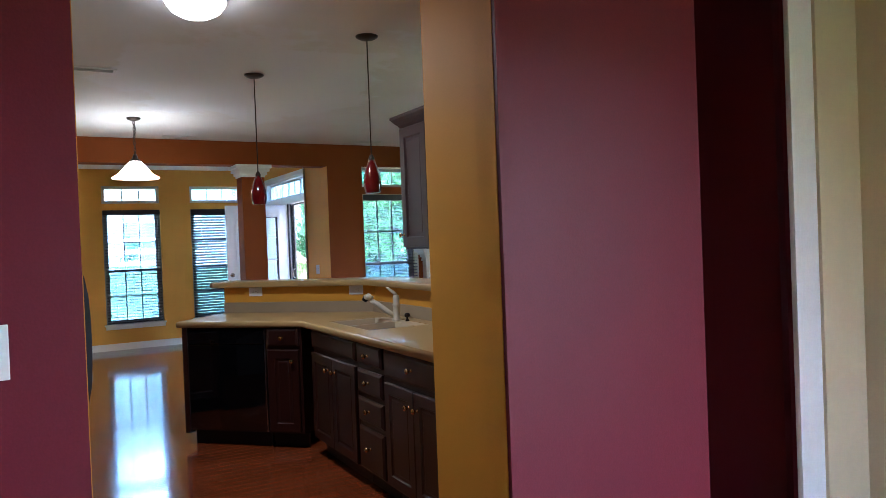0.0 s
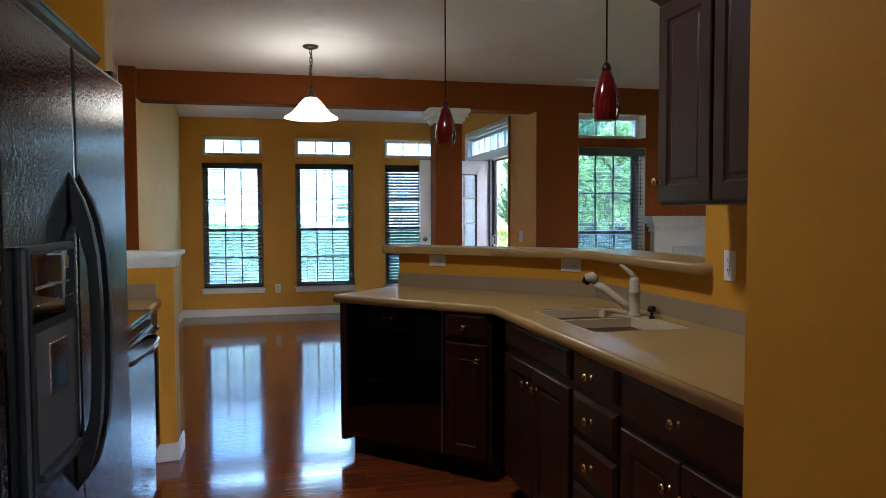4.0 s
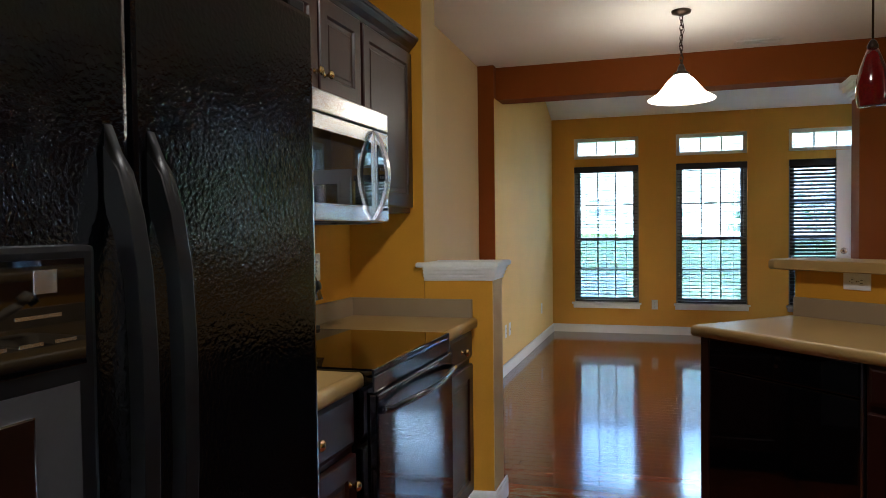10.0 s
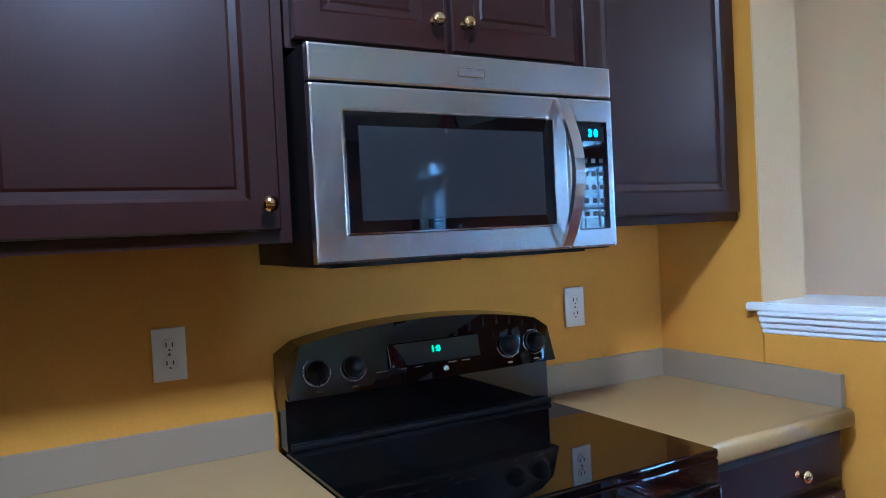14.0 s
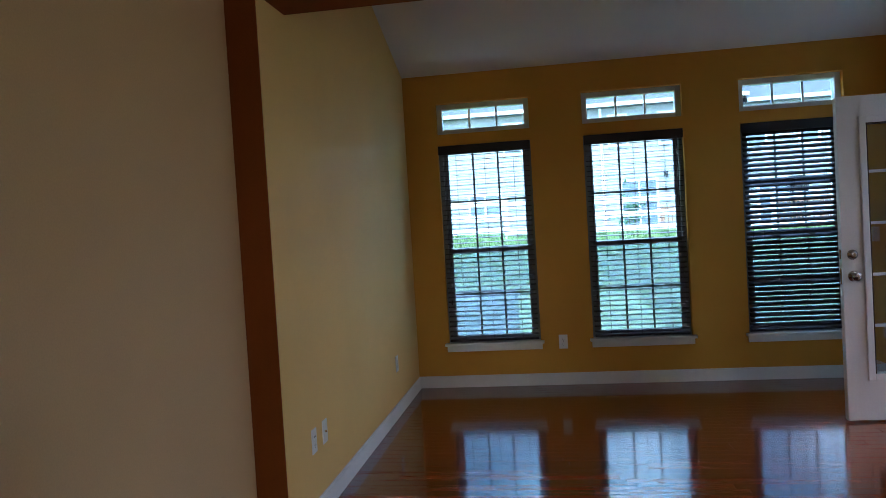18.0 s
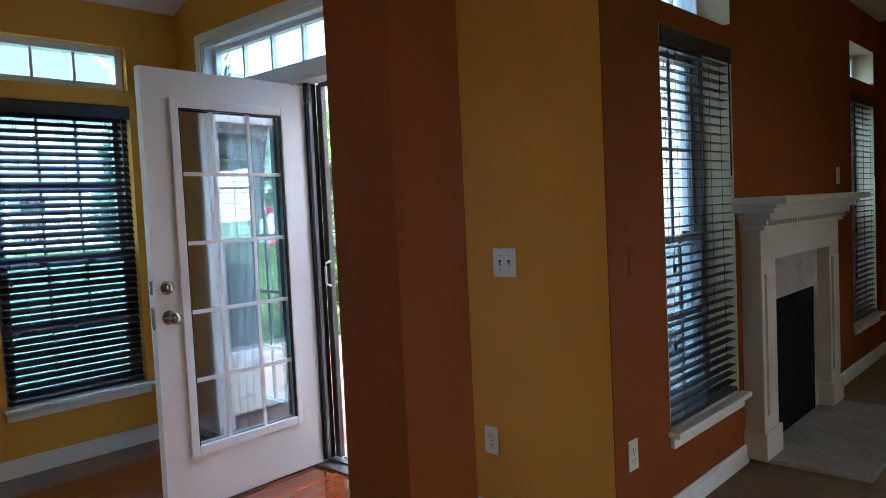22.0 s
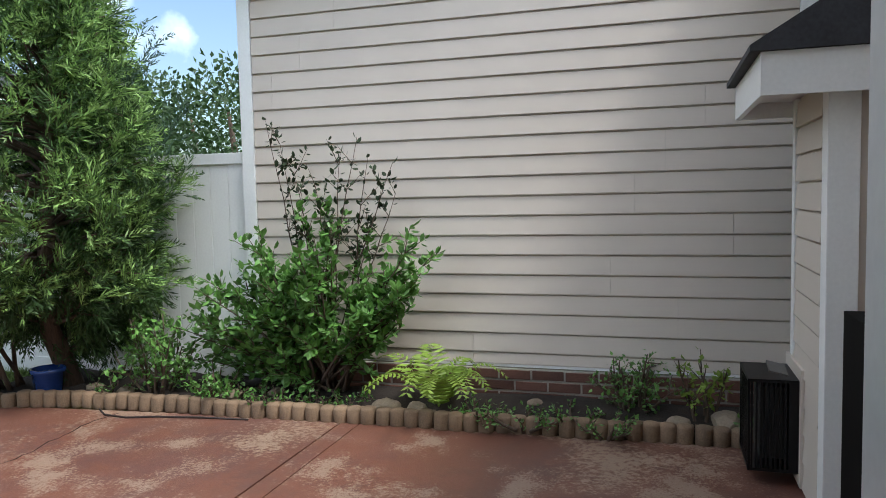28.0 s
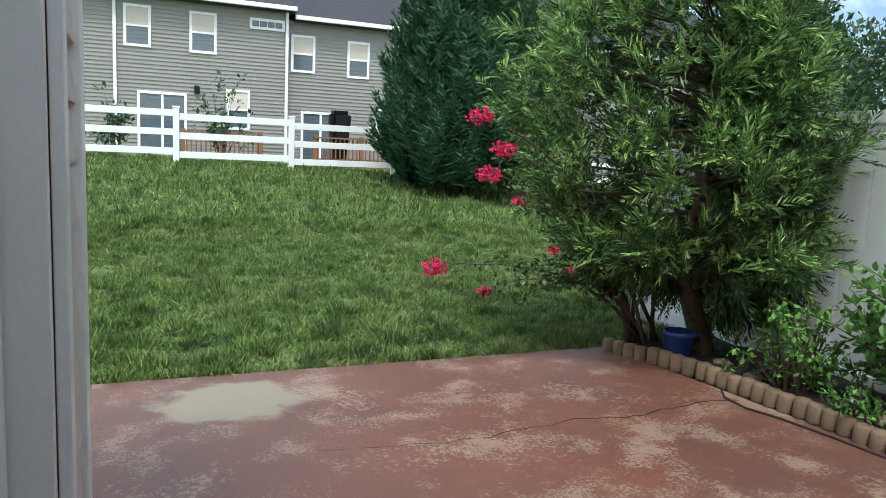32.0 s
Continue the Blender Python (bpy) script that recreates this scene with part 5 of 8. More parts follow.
# fridge
fg = thing("refrigerator", "black side-by-side refrigerator with a water dispenser", "refrigerator", pose(0.013, 3.192, 0, 0, 0, 88.2))
FW, FH, FS = 0.920, 1.775, 0.43
part("case", boxes((0, 0.0, 0.03, FW - 0.03, 0.70, 1.745)), M_BLACKROUGH, fg)
for nm, x0, x1 in (("freezer_door", 0.002, FS - 0.003), ("fridge_door", FS + 0.003, FW - 0.002)):
    part(nm, boxes((x0, -0.062, 0.10, x1, -0.008, FH - 0.03), bevel=0.010), M_BLACKROUGH, fg, "pebbled black door")
part("hinge_cover", boxes((0.01, -0.05, FH - 0.03, 0.07, 0.05, FH - 0.005), bevel=0.005), M_BLACKMATT, fg)
part("hinge_cover", boxes((FW - 0.07, -0.05, FH - 0.03, FW - 0.01, 0.05, FH - 0.005), bevel=0.005), M_BLACKMATT, fg)
part("base_grille", boxes((0.01, -0.03, 0.012, FW - 0.01, 0.0, 0.092), bevel=0.004), M_BLACKMATT, fg)
for x in (FS - 0.040, FS + 0.036):
    side = [(-0.060, 1.470), (-0.088, 1.405), (-0.104, 1.350), (-0.115, 1.28), (-0.120, 1.19), (-0.121, 1.10), (-0.119, 1.00), (-0.113, 0.91), (-0.101, 0.85), (-0.086, 0.80), (-0.060, 0.755),
            (-0.060, 0.865), (-0.078, 0.875), (-0.088, 0.905), (-0.095, 0.95), (-0.098, 1.02), (-0.099, 1.10), (-0.098, 1.19), (-0.094, 1.27), (-0.086, 1.33), (-0.075, 1.355), (-0.060, 1.365)]
    bm = bmesh.new()
    rings = [[bm.verts.new((x + o, y, z)) for y, z in side] for o in (-0.014, 0.014)]
    bm.faces.new(rings[0])
    bm.faces.new(list(reversed(rings[1])))
    for k in range(len(side)):
        bm.faces.new((rings[0][k], rings[0][(k + 1) % len(side)], rings[1][(k + 1) % len(side)], rings[1][k]))
    bmesh.ops.bevel(bm, geom=[e for e in bm.edges if abs(e.verts[0].co.x - e.verts[1].co.x) < 1e-6], offset=0.007, segments=3, affect="EDGES")
    for f in bm.faces:
        f.smooth = len(f.verts) == 4
    part("door_handle", bm, M_BLACKMATT, fg, "black bow-shaped handle with wedge ends")
dp = part("dispenser", boxes((0.055, -0.082, 0.86, 0.345, -0.058, 1.315), bevel=0.008), M_BLACKMATT, fg, "black ice and water dispenser")
part("dispenser_recess", boxes((0.085, -0.0835, 0.90, 0.315, -0.0815, 1.155)), M_SLOT, dp)
part("dispenser_panel", boxes((0.075, -0.0845, 1.175, 0.325, -0.0815, 1.30), bevel=0.001), M_BLACK, dp)
part("dispenser_print", boxes(*[(0.10 + 0.045 * k, -0.0852, 1.205, 0.13 + 0.045 * k, -0.0843, 1.209) for k in range(5)], (0.09, -0.0852, 1.235, 0.20, -0.0843, 1.241), (0.23, -0.0852, 1.235, 0.29, -0.0843, 1.239), (0.255, -0.0852, 1.262, 0.285, -0.0843, 1.288)), M_STEEL, dp)
part("dispenser_paddle", boxes((0.15, -0.088, 1.03, 0.25, -0.082, 1.13), bevel=0.003), M_CHROME, dp)
part("drip_tray", boxes((0.085, -0.094, 0.885, 0.315, -0.082, 0.90), bevel=0.002), M_BLACKMATT, dp)
for x in (0.06, FW - 0.06):
    part("foot", lathe([(0.02, 0), (0.02, 0.03)], 10, pose(x, 0.05, 0)), M_BLACKMATT, fg)
    part("foot", lathe([(0.02, 0), (0.02, 0.03)], 10, pose(x, 0.62, 0)), M_BLACKMATT, fg)


# ---- plates on the walls ----
def wall_plate(kind, m, w=0.072, h=0.118, gang=1, material=M_PLATE, label=""):
    """kind: outlet, switch, blank, dimmer or cable; the plate faces -y of its pose."""
    p = thing("wall_outlet" if kind == "outlet" else "light_switch" if kind in ("switch", "dimmer") else "wall_plate", label or {"outlet": "white duplex outlet plate on the wall", "switch": "white toggle switch plate on the wall", "dimmer": "ivory plate with a dimmer knob and switches", "blank": "blank painted wall plate", "cable": "white cable plate on the wall"}[kind], "outlet" if kind == "outlet" else "switch" if kind in ("switch", "dimmer") else "wall plate", m)
    part("plate", boxes((-w / 2, -0.006, -h / 2, w / 2, 0, h / 2), bevel=0.003), material, p)
    for g in range(gang):
        x = (g - (gang - 1) / 2) * 0.046
        if kind == "outlet":
            for z in (-0.020, 0.020):
                s = part("socket", lathe([(0.0165, 0), (0.0165, 0.0015), (0.015, 0.002)], 16, pose(x, -0.006, z, 90)), material, p)
                part("slot", boxes((x - 0.008, -0.0088, z - 0.003, x - 0.0055, -0.0078, z + 0.007), (x + 0.0055, -0.0088, z - 0.003, x + 0.008, -0.0078, z + 0.007), (x - 0.002, -0.0088, z - 0.011, x + 0.002, -0.0078, z - 0.0075)), M_SLOT, s)
            part("screw", lathe([(0.0032, 0), (0.0025, 0.0012)], 8, pose(x, -0.006, 0, 90)), M_NICKEL, p)
        elif kind == "switch" or (kind == "dimmer" and g != 1):
            part("slot", boxes((x - 0.0055, -0.0068, -0.0125, x + 0.0055, -0.0058, 0.0125)), M_SLOT, p)
            part("toggle", boxes((-0.004, -0.016, -0.005, 0.004, 0.0, 0.005), bevel=0.0015), material, p).matrix_basis = pose(x, -0.004, -0.002, 28)
            for z in (-0.03, 0.03):
                part("screw", lathe([(0.003, 0), (0.0025, 0.0012)], 8, pose(x, -0.006, z, 90)), M_NICKEL, p)
        elif kind == "dimmer":
            part("dimmer_knob", lathe([(0.020, 0), (0.019, 0.014), (0.016, 0.018), (0.004, 0.019)], 20, pose(x, -0.006, 0, 90)), M_IVORY, p, "ivory rotary knob")
        elif kind == "cable":
            part("jack", lathe([(0.006, 0), (0.006, 0.006), (0.004, 0.007)], 10, pose(x, -0.006, 0, 90)), M_BRASS, p)
    return p


d45 = lambda x, z: pose(x, 7.728 - x, z, 0, 0, -45)
wall_plate("outlet", pose(*d45(1.51, 1.085).translation, 0, 0, -45) @ pose(0, 0, 0, 0, 90, 0))
wall_plate("outlet", pose(*d45(2.13, 1.085).translation, 0, 0, -45) @ pose(0, 0, 0, 0, 90, 0))
wall_plate("outlet", pose(2.239, 4.318, 1.166, 0, 0, -90))
wall_plate("dimmer", pose(2.239, 4.113, 1.166, 0, 0, -90), w=0.166, gang=3)
wall_plate("outlet", pose(XW + 0.001, 4.515, 1.165, 0, 0, 90))
wall_plate("outlet", pose(XW + 0.001, 5.668, 1.165, 0, 0, 90))
wall_plate("switch", pose(-0.164, 2.439, 1.212), w=0.118, h=0.138)
wall_plate("outlet", pose(0.585, YN - 0.001, 0.362))
wall_plate("outlet", pose(2.98, YN - 0.001, 0.362))
wall_plate("switch", pose(XE - 0.001, 9.436, 1.122, 0, 0, -90), w=0.116, gang=2)
wall_plate("outlet", pose(XE - 0.001, 9.545, 0.362, 0, 0, -90))
wall_plate("blank", pose(3.375, YB - 0.001, 1.125), material=M_BROWN, w=0.08, h=0.12)
wall_plate("outlet", pose(3.32, YB - 0.001, 0.375))
wall_plate("outlet", pose(XS + 0.001, 9.23, 0.385, 0, 0, 90))
wall_plate("cable", pose(XS + 0.001, 9.40, 0.385, 0, 0, 90))
wall_plate("outlet", pose(XS + 0.001, 11.15, 0.385, 0, 0, 90))
wall_plate("switch", pose(6.30, YB - 0.001, 1.46))

# ---- lamps of the place ----
M_SHADE = mat("frosted_alabaster_glass", (0.85, 0.78, 0.62), 0.35, vary=0.12, scale=14, bump=0.0, emit=(1.0, 0.88, 0.68), power=0.7)
M_REDGLASS = mat("red_art_glass", (0.10, 0.003, 0.004), 0.08, vary=0.3, scale=20, bump=0.0, coat=0.6)
M_DOME = mat("white_dome_glass", (0.85, 0.82, 0.74), 0.35, vary=0.03, bump=0.0, emit=(1.0, 0.90, 0.72), power=0.8)
LX, LY = 0.84, 7.90
LZ = ceil_z(LY)
pl = thing("pendant_lamp", "lit bell-shaped alabaster pendant lamp on a bronze chain", "pendant lamp", pose(LX, LY, LZ))
part("canopy", lathe([(0.065, 0), (0.06, -0.016), (0.03, -0.026), (0.012, -0.034)][::-1], 20), M_BRONZE, pl)
SB = 2.155 - LZ
for k in range(11):
    z = -0.045 - 0.033 * k
    ln = tube([(0.010 * math.cos(a), 0.0, z + 0.022 * math.sin(a)) for a in [2 * math.pi * i / 10 for i in range(11)]], 0.0035, 6)
    part("chain_link", ln, M_BRONZE, pl).matrix_basis = pose(0, 0, 0, 0, 0, 90 * (k % 2) + 20)
part("cord", tube([(0.004, 0.004, -0.03), (0.018, 0.0, -0.13), (-0.014, 0.01, -0.22), (0.012, -0.008, -0.31), (0, 0, -0.38)], 0.003, 6), M_BRONZE, pl)
part("socket", lathe([(0.05, SB + 0.165), (0.052, SB + 0.175), (0.030, SB + 0.190), (0.022, SB + 0.215), (0.014, SB + 0.235)], 18), M_BRONZE, pl)
part("shade", lathe([(0.212, SB), (0.216, SB + 0.006), (0.190, SB + 0.022), (0.155, SB + 0.045), (0.120, SB + 0.085), (0.085, SB + 0.130), (0.055, SB + 0.158), (0.04, SB + 0.168)], 36), M_SHADE, pl, "glowing alabaster glass bell")
lamp("pendant_bulb", "POINT", pose(LX, LY, 2.155 + 0.055), 2.6, (1.0, 0.82, 0.58), 0.045)
for px, py in ((1.525, 6.06), (1.98, 4.87)):
    cz = ceil_z(py)
    rp = thing("pendant_lamp", "unlit red glass pendant lamp on a thin black rod", "pendant lamp", pose(px, py, cz), group="red pendants")
    part("canopy", lathe([(0.012, -0.03), (0.05, -0.022), (0.075, -0.008), (0.077, 0)], 24), M_BRONZE, rp)
    b = 1.785 - cz
    part("rod", tube([(0, 0, -0.02), (0, 0, b + 0.25)], 0.0045, 8), M_BRONZE, rp)
    part("cap", lathe([(0.020, b + 0.222), (0.021, b + 0.236), (0.014, b + 0.252), (0.006, b + 0.262)], 14), M_BRONZE, rp)
    part("shade", lathe([(0.050, b), (0.053, b + 0.004), (0.060, b + 0.04), (0.0605, b + 0.07), (0.056, b + 0.11), (0.045, b + 0.155), (0.031, b + 0.195), (0.020, b + 0.224)], 28), M_REDGLASS, rp, "dark red glass bullet shade")
dm = thing("ceiling_lamp", "lit white glass dome lamp on the ceiling", "ceiling lamp", pose(0.79, 4.50, 2.85))
part("base", lathe([(0.17, -0.03), (0.175, -0.02), (0.175, 0)], 32), M_WHITE, dm)
part("dome", lathe([(0.02, -0.12), (0.08, -0.112), (0.13, -0.085), (0.16, -0.045), (0.166, -0.03)], 32), M_DOME, dm, "glowing white glass dome")
lamp("ceiling_bulb", "AREA", pose(0.79, 4.50, 2.85 - 0.135), 1.1, (1.0, 0.95, 0.87), 0.24)
for x, y, r in ((1.40, 8.78, 0), (3.65, 8.70, 0), (0.37, 6.24, 0)):
    v = thing("ceiling_vent", "white slotted ceiling air vent", "air vent", pose(x, y, ceil_z(y), 2.2 if y > 5 else 0, 0, r))
    part("frame", boxes((-0.17, -0.075, -0.008, 0.17, -0.055, 0), (-0.17, 0.055, -0.008, 0.17, 0.075, 0), (-0.17, -0.055, -0.008, -0.15, 0.055, 0), (0.15, -0.055, -0.008, 0.17, 0.055, 0)), M_WHITE, v)
    part("throat", boxes((-0.15, -0.055, -0.002, 0.15, 0.055, -0.001)), M_SLOT, v)
    for k in range(6):
        part("slat", boxes((-0.15, -0.008, -0.001, 0.15, 0.008, 0.0)), M_WHITE, v).matrix_basis = pose(0, -0.046 + 0.0184 * k, -0.006, 35)


# ---- living room ----
fp = thing("fireplace", "white painted fireplace mantel with marble surround and black firebox", "fireplace", pose(5.19, YB, 0))
part("leg", boxes((-0.70, -0.10, 0.03, -0.49, -0.001, 1.02), (-0.715, -0.115, 0.03, -0.475, -0.001, 0.17), (-0.66, -0.112, 0.25, -0.53, -0.095, 0.96), bevel=0.005), M_MANTEL, fp)
part("leg", boxes((0.49, -0.10, 0.03, 0.70, -0.001, 1.02), (0.475, -0.115, 0.03, 0.715, -0.001, 0.17), (0.53, -0.112, 0.25, 0.66, -0.095, 0.96), bevel=0.005), M_MANTEL, fp)
part("frieze", boxes((-0.70, -0.10, 1.02, 0.70, -0.001, 1.19), (-0.72, -0.125, 1.175, 0.72, -0.001, 1.20), bevel=0.004), M_MANTEL, fp)
bm = bmesh.new()
for o, z0, z1 in ((0.015, 1.20, 1.225), (0.04, 1.225, 1.262), (0.07, 1.262, 1.285), (0.085, 1.285, 1.305)):
    box(bm, -0.70 - o, -0.12 - o, z0, 0.70 + o, -0.001, z1, bevel=0.004)
part("cornice", bm, M_MANTEL, fp)
dentil = mesh_of("dentil", boxes((0, -0.147, 1.2, 0.018, -0.12, 1.222)), M_MANTEL)
for k in range(35):
    o = new("dentil", dentil)
    o.parent, o.matrix_basis = fp, pose(-0.69 + 0.04 * k, 0, 0)
part("shelf", boxes((-0.82, -0.26, 1.305, 0.82, -0.001, 1.342), bevel=0.008), M_MANTEL, fp)
part("surround", boxes((-0.49, -0.03, 0.03, -0.39, -0.001, 1.02), (0.39, -0.03, 0.03, 0.49, -0.001, 1.02), (-0.39, -0.03, 0.78, 0.39, -0.001, 1.02)), M_MARBLE, fp, "pale veined marble slips")
part("hearth", boxes((-0.66, -0.56, 0.004, 0.66, -0.001, 0.030), bevel=0.004), M_MARBLE, fp, "pale veined marble hearth")
part("firebox", boxes((-0.39, 0.44, 0.03, 0.39, 0.45, 0.79), (-0.40, 0.0, 0.03, -0.391, 0.45, 0.79), (0.391, 0.0, 0.03, 0.40, 0.45, 0.79), (-0.40, 0.0, 0.79, 0.40, 0.45, 0.80), (-0.40, 0.0, 0.02, 0.40, 0.45, 0.0305)), M_SOOT, fp)
part("firebox_trim", boxes((-0.39, -0.036, 0.70, 0.39, -0.028, 0.785), (-0.39, -0.034, 0.03, -0.365, -0.028, 0.70), (0.365, -0.034, 0.03, 0.39, -0.028, 0.70), bevel=0.002), M_SOOT, fp)
part("firebox_glass", boxes((-0.365, -0.026, 0.03, 0.365, -0.022, 0.70)), M_SOOT, fp, "dark sooted glass front")

# windows out of view, added in the closing walls to light the living room
w = thing("living_fill_window", "unseen white framed window added to light the living room", "window", kind="structure")
part("window_frame", boxes((4.2, 2.42, 0.6, 4.25, 2.48, 2.2), (4.85, 2.42, 0.6, 4.9, 2.48, 2.2), (4.25, 2.42, 0.6, 4.85, 2.48, 0.65), (4.25, 2.42, 2.15, 4.85, 2.48, 2.2)), M_SASH, w)
w = thing("living_fill_window", "unseen white framed side window added to light the living room", "window", kind="structure")
part("window_frame", boxes((7.66, 3.2, 0.6, 7.72, 3.25, 2.2), (7.66, 4.35, 0.6, 7.72, 4.4, 2.2), (7.66, 3.25, 0.6, 7.72, 4.35, 0.65), (7.66, 3.25, 2.15, 7.72, 4.35, 2.2)), M_SASH, w)

# ---- maroon room and the doorway ----
cd = thing("closet_door", "white panelled closet door with a brass knob", "door", pose(-0.01, 2.635, 0, 0, 0, 90), kind="structure")
part("leaf", boxes((0, 0.0, 0.01, 0.46, 0.035, 2.03), bevel=0.003), M_WHITE, cd)
part("panel", boxes((0.09, -0.004, 1.15, 0.37, 0.0, 1.85), (0.09, -0.004, 0.2, 0.37, 0.0, 0.95), bevel=0.003), M_WHITE, cd)
part("door_knob", lathe([(0.030, 0), (0.028, 0.008), (0.012, 0.012), (0.011, 0.03), (0.024, 0.038), (0.028, 0.052), (0.024, 0.064), (0.01, 0.069)], 20, pose(0.06, 0, 0.95, 90)), M_BRASS, cd, "polished brass knob")
tr = thing("door_casing", "white painted casing beside the kitchen doorway", "door casing", kind="structure")
part("casing", boxes((0.041, 2.592, 0, 0.056, 2.634, 2.10), (0.041, 3.098, 0, 0.056, 3.148, 2.10), (0.041, 2.634, 2.05, 0.056, 3.098, 2.10), bevel=0.004), M_WHITE, tr)
hc = thing("door_casing", "white painted casing of the dark hall doorway", "door casing", kind="structure")
part("casing", boxes((2.957, 2.42, 0, 3.14, 2.439, 2.76), (2.957, 2.412, 0, 3.0, 2.42, 2.76), bevel=0.004), M_WHITE, hc)
structure("wall_foyer_return", boxes((3.14, 2.405, 0, 3.46, 2.4385, CEIL)), M_CREAM, "cream painted wall beside the hall doorway")
fe = thing("foyer_window", "white framed side window of the maroon room", "window", kind="structure")
part("window_frame", boxes((3.50, -0.9, 0.3, 3.56, -0.85, 2.3), (3.50, 0.25, 0.3, 3.56, 0.3, 2.3), (3.50, -0.85, 2.25, 3.56, 0.25, 2.3), (3.50, -0.85, 0.3, 3.56, 0.25, 0.35), (3.50, -0.33, 0.35, 3.56, -0.27, 2.25)), M_SASH, fe)
fw = thing("foyer_window", "white framed window of the maroon room", "window", kind="structure")
part("window_frame", boxes((1.8, -2.70, 0.6, 1.85, -2.64, 2.2), (2.85, -2.70, 0.6, 2.9, -2.64, 2.2), (1.85, -2.70, 2.15, 2.85, -2.64, 2.2), (1.85, -2.70, 0.6, 2.85, -2.64, 0.65)), M_SASH, fw)


# ---- outdoors ----
def ground_z(x, y):
    """The lawn: level round the house, rising behind the patio."""
    t = min(1.0, max(0.0, (y - 14.4) / 12.6))
    z = -0.16 + 0.90 * t ** 1.8 - 0.03 * t * max(-14.0, min(14.0, x - 6.5))
    return z + 0.03 * noise.noise((x * 0.35, y * 0.35, 0)) * min(1, max(0, (y - 14.6) / 2))


def sheet(name, xs, ys, fn, material, label, category, kind="structure"):
    verts = [(x, y, fn(x, y)) for y in ys for x in xs]
    nx = len(xs)
    faces = [(j * nx + i, j * nx + i + 1, (j + 1) * nx + i + 1, (j + 1) * nx + i) for j in range(len(ys) - 1) for i in range(nx - 1)]
    me = bpy.data.meshes.new(name)
    me.from_pydata(verts, [], faces)
    me.polygons.foreach_set("use_smooth", [True] * len(faces))
    me.materials.append(material)
    return tagged(new(name, me), label, category, kind=kind)


xs = [-900, -300, -80, -30] + [-12 + 0.8 * k for k in range(40)] + [24, 40, 90, 300, 900]
ys = [-900, -200, -30, 0, 8, 12, 13.4] + [14.2 + 0.45 * k for k in range(32)] + [29.5, 31, 34, 40, 60, 120, 300, 900]
sheet("ground", xs, ys, ground_z, M_LAWN, "mown green lawn rising away from the house", "lawn")

PX0, PX1 = 2.6, 6.80
jn = lambda x: 11.87     # joint across the patio
north_edge = lambda x: 14.58
patio = thing("patio", "red stained concrete patio, faded and cracked", "patio", kind="structure")


def slab(poly):
    return part("slab", prism(poly, -0.30, -0.13), M_PATIO, patio)


slab([(3.31, 9.15), (PX1 + 0.05, 9.15), (PX1 + 0.03, jn(PX1) - 0.125), (3.31, jn(3.31) - 0.125)])
slab([(3.31, jn(3.31) - 0.118), (PX1 + 0.03, jn(PX1) - 0.118), (PX1 + 0.03, jn(PX1) - 0.006), (3.31, jn(3.31) - 0.006)])
slab([(3.19, jn(3.19) + 0.006), (PX1 + 0.03, jn(PX1) + 0.006), (6.56, north_edge(6.56)), (3.19, north_edge(3.19))])
slab([(PX0, 12.20), (3.17, 12.20), (3.17, north_edge(3.17)), (PX0, north_edge(PX0))])
# a wandering crack
random.seed(5)
cr = bmesh.new()
px, py, prev = 6.62, 13.37, None
for k in range(46):
    w = 0.004 + 0.003 * random.random() - 0.00009 * k
    q = [cr.verts.new((px, py - w, -0.1288)), cr.verts.new((px, py + w, -0.1288))]
    if prev:
        cr.faces.new((prev[0], q[0], q[1], prev[1]))
    prev = q
    px -= 0.055
    py += random.uniform(-0.024, 0.018)
part("crack", cr, M_SUB, patio, "thin dark crack")

# siding boards on a wall across x, facing -x, or across y, facing +y
def lap_board(length, expo, axis):
    """One lapped vinyl board, its lower edge standing proud."""
    bm = bmesh.new()
    prof = ((0.0, 0.0), (-0.022, 0.0), (-0.0235, 0.004), (-0.0145, expo - 0.011), (-0.003, expo - 0.005), (-0.003, expo), (0.0, expo))
    ends = []
    for s in (0.0, length):
        ends.append([bm.verts.new((o, s, z) if axis == "x" else (s, -o, z)) for o, z in prof])
    n = len(prof)
    for k in range(n):
        bm.faces.new((ends[0][k], ends[0][(k + 1) % n], ends[1][(k + 1) % n], ends[1][k]))
    bm.faces.new(ends[0])
    bm.faces.new(list(reversed(ends[1])))
    return mesh_of("siding_board", bm, M_SIDING)


XN = 7.43
nb = thing("neighbour_house", "cream vinyl sided house wall on a brick base", "house", pose(XN, 0, 0))
part("wall", boxes((0.0, 9.215, -0.2, 0.25, 12.79, 4.6)), M_MORTAR, nb)
random.seed(11)
cache = {}
SEAMS = (11.2, 9.915, 10.315, 9.605, 10.166, 9.99, 9.765, 12.62, 12.394, 12.128, 10.9, 9.9, 11.4, 10.4, 12.0, 9.6, 11.0)
expo, z, row = 0.127, 0.127, 0
while z < 4.5:
    tall = 0.078 if row == 0 else expo
    cuts = [9.265, SEAMS[min(row // 2, len(SEAMS) - 1)], 12.77]
    for a, b in zip(cuts, cuts[1:]):
        key = round(b - a, 3), tall
        if key not in cache:
            cache[key] = lap_board(b - a - 0.0015, tall, "x")
        o = new("siding_board", cache[key])
        o.parent, o.matrix_basis = nb, pose(-0.001, a, z)
    z, row = z + tall, row + 1
part("corner_board", boxes((-0.034, 9.225, -0.1, 0.0, 9.263, 4.0), bevel=0.004), M_VINYL, nb)
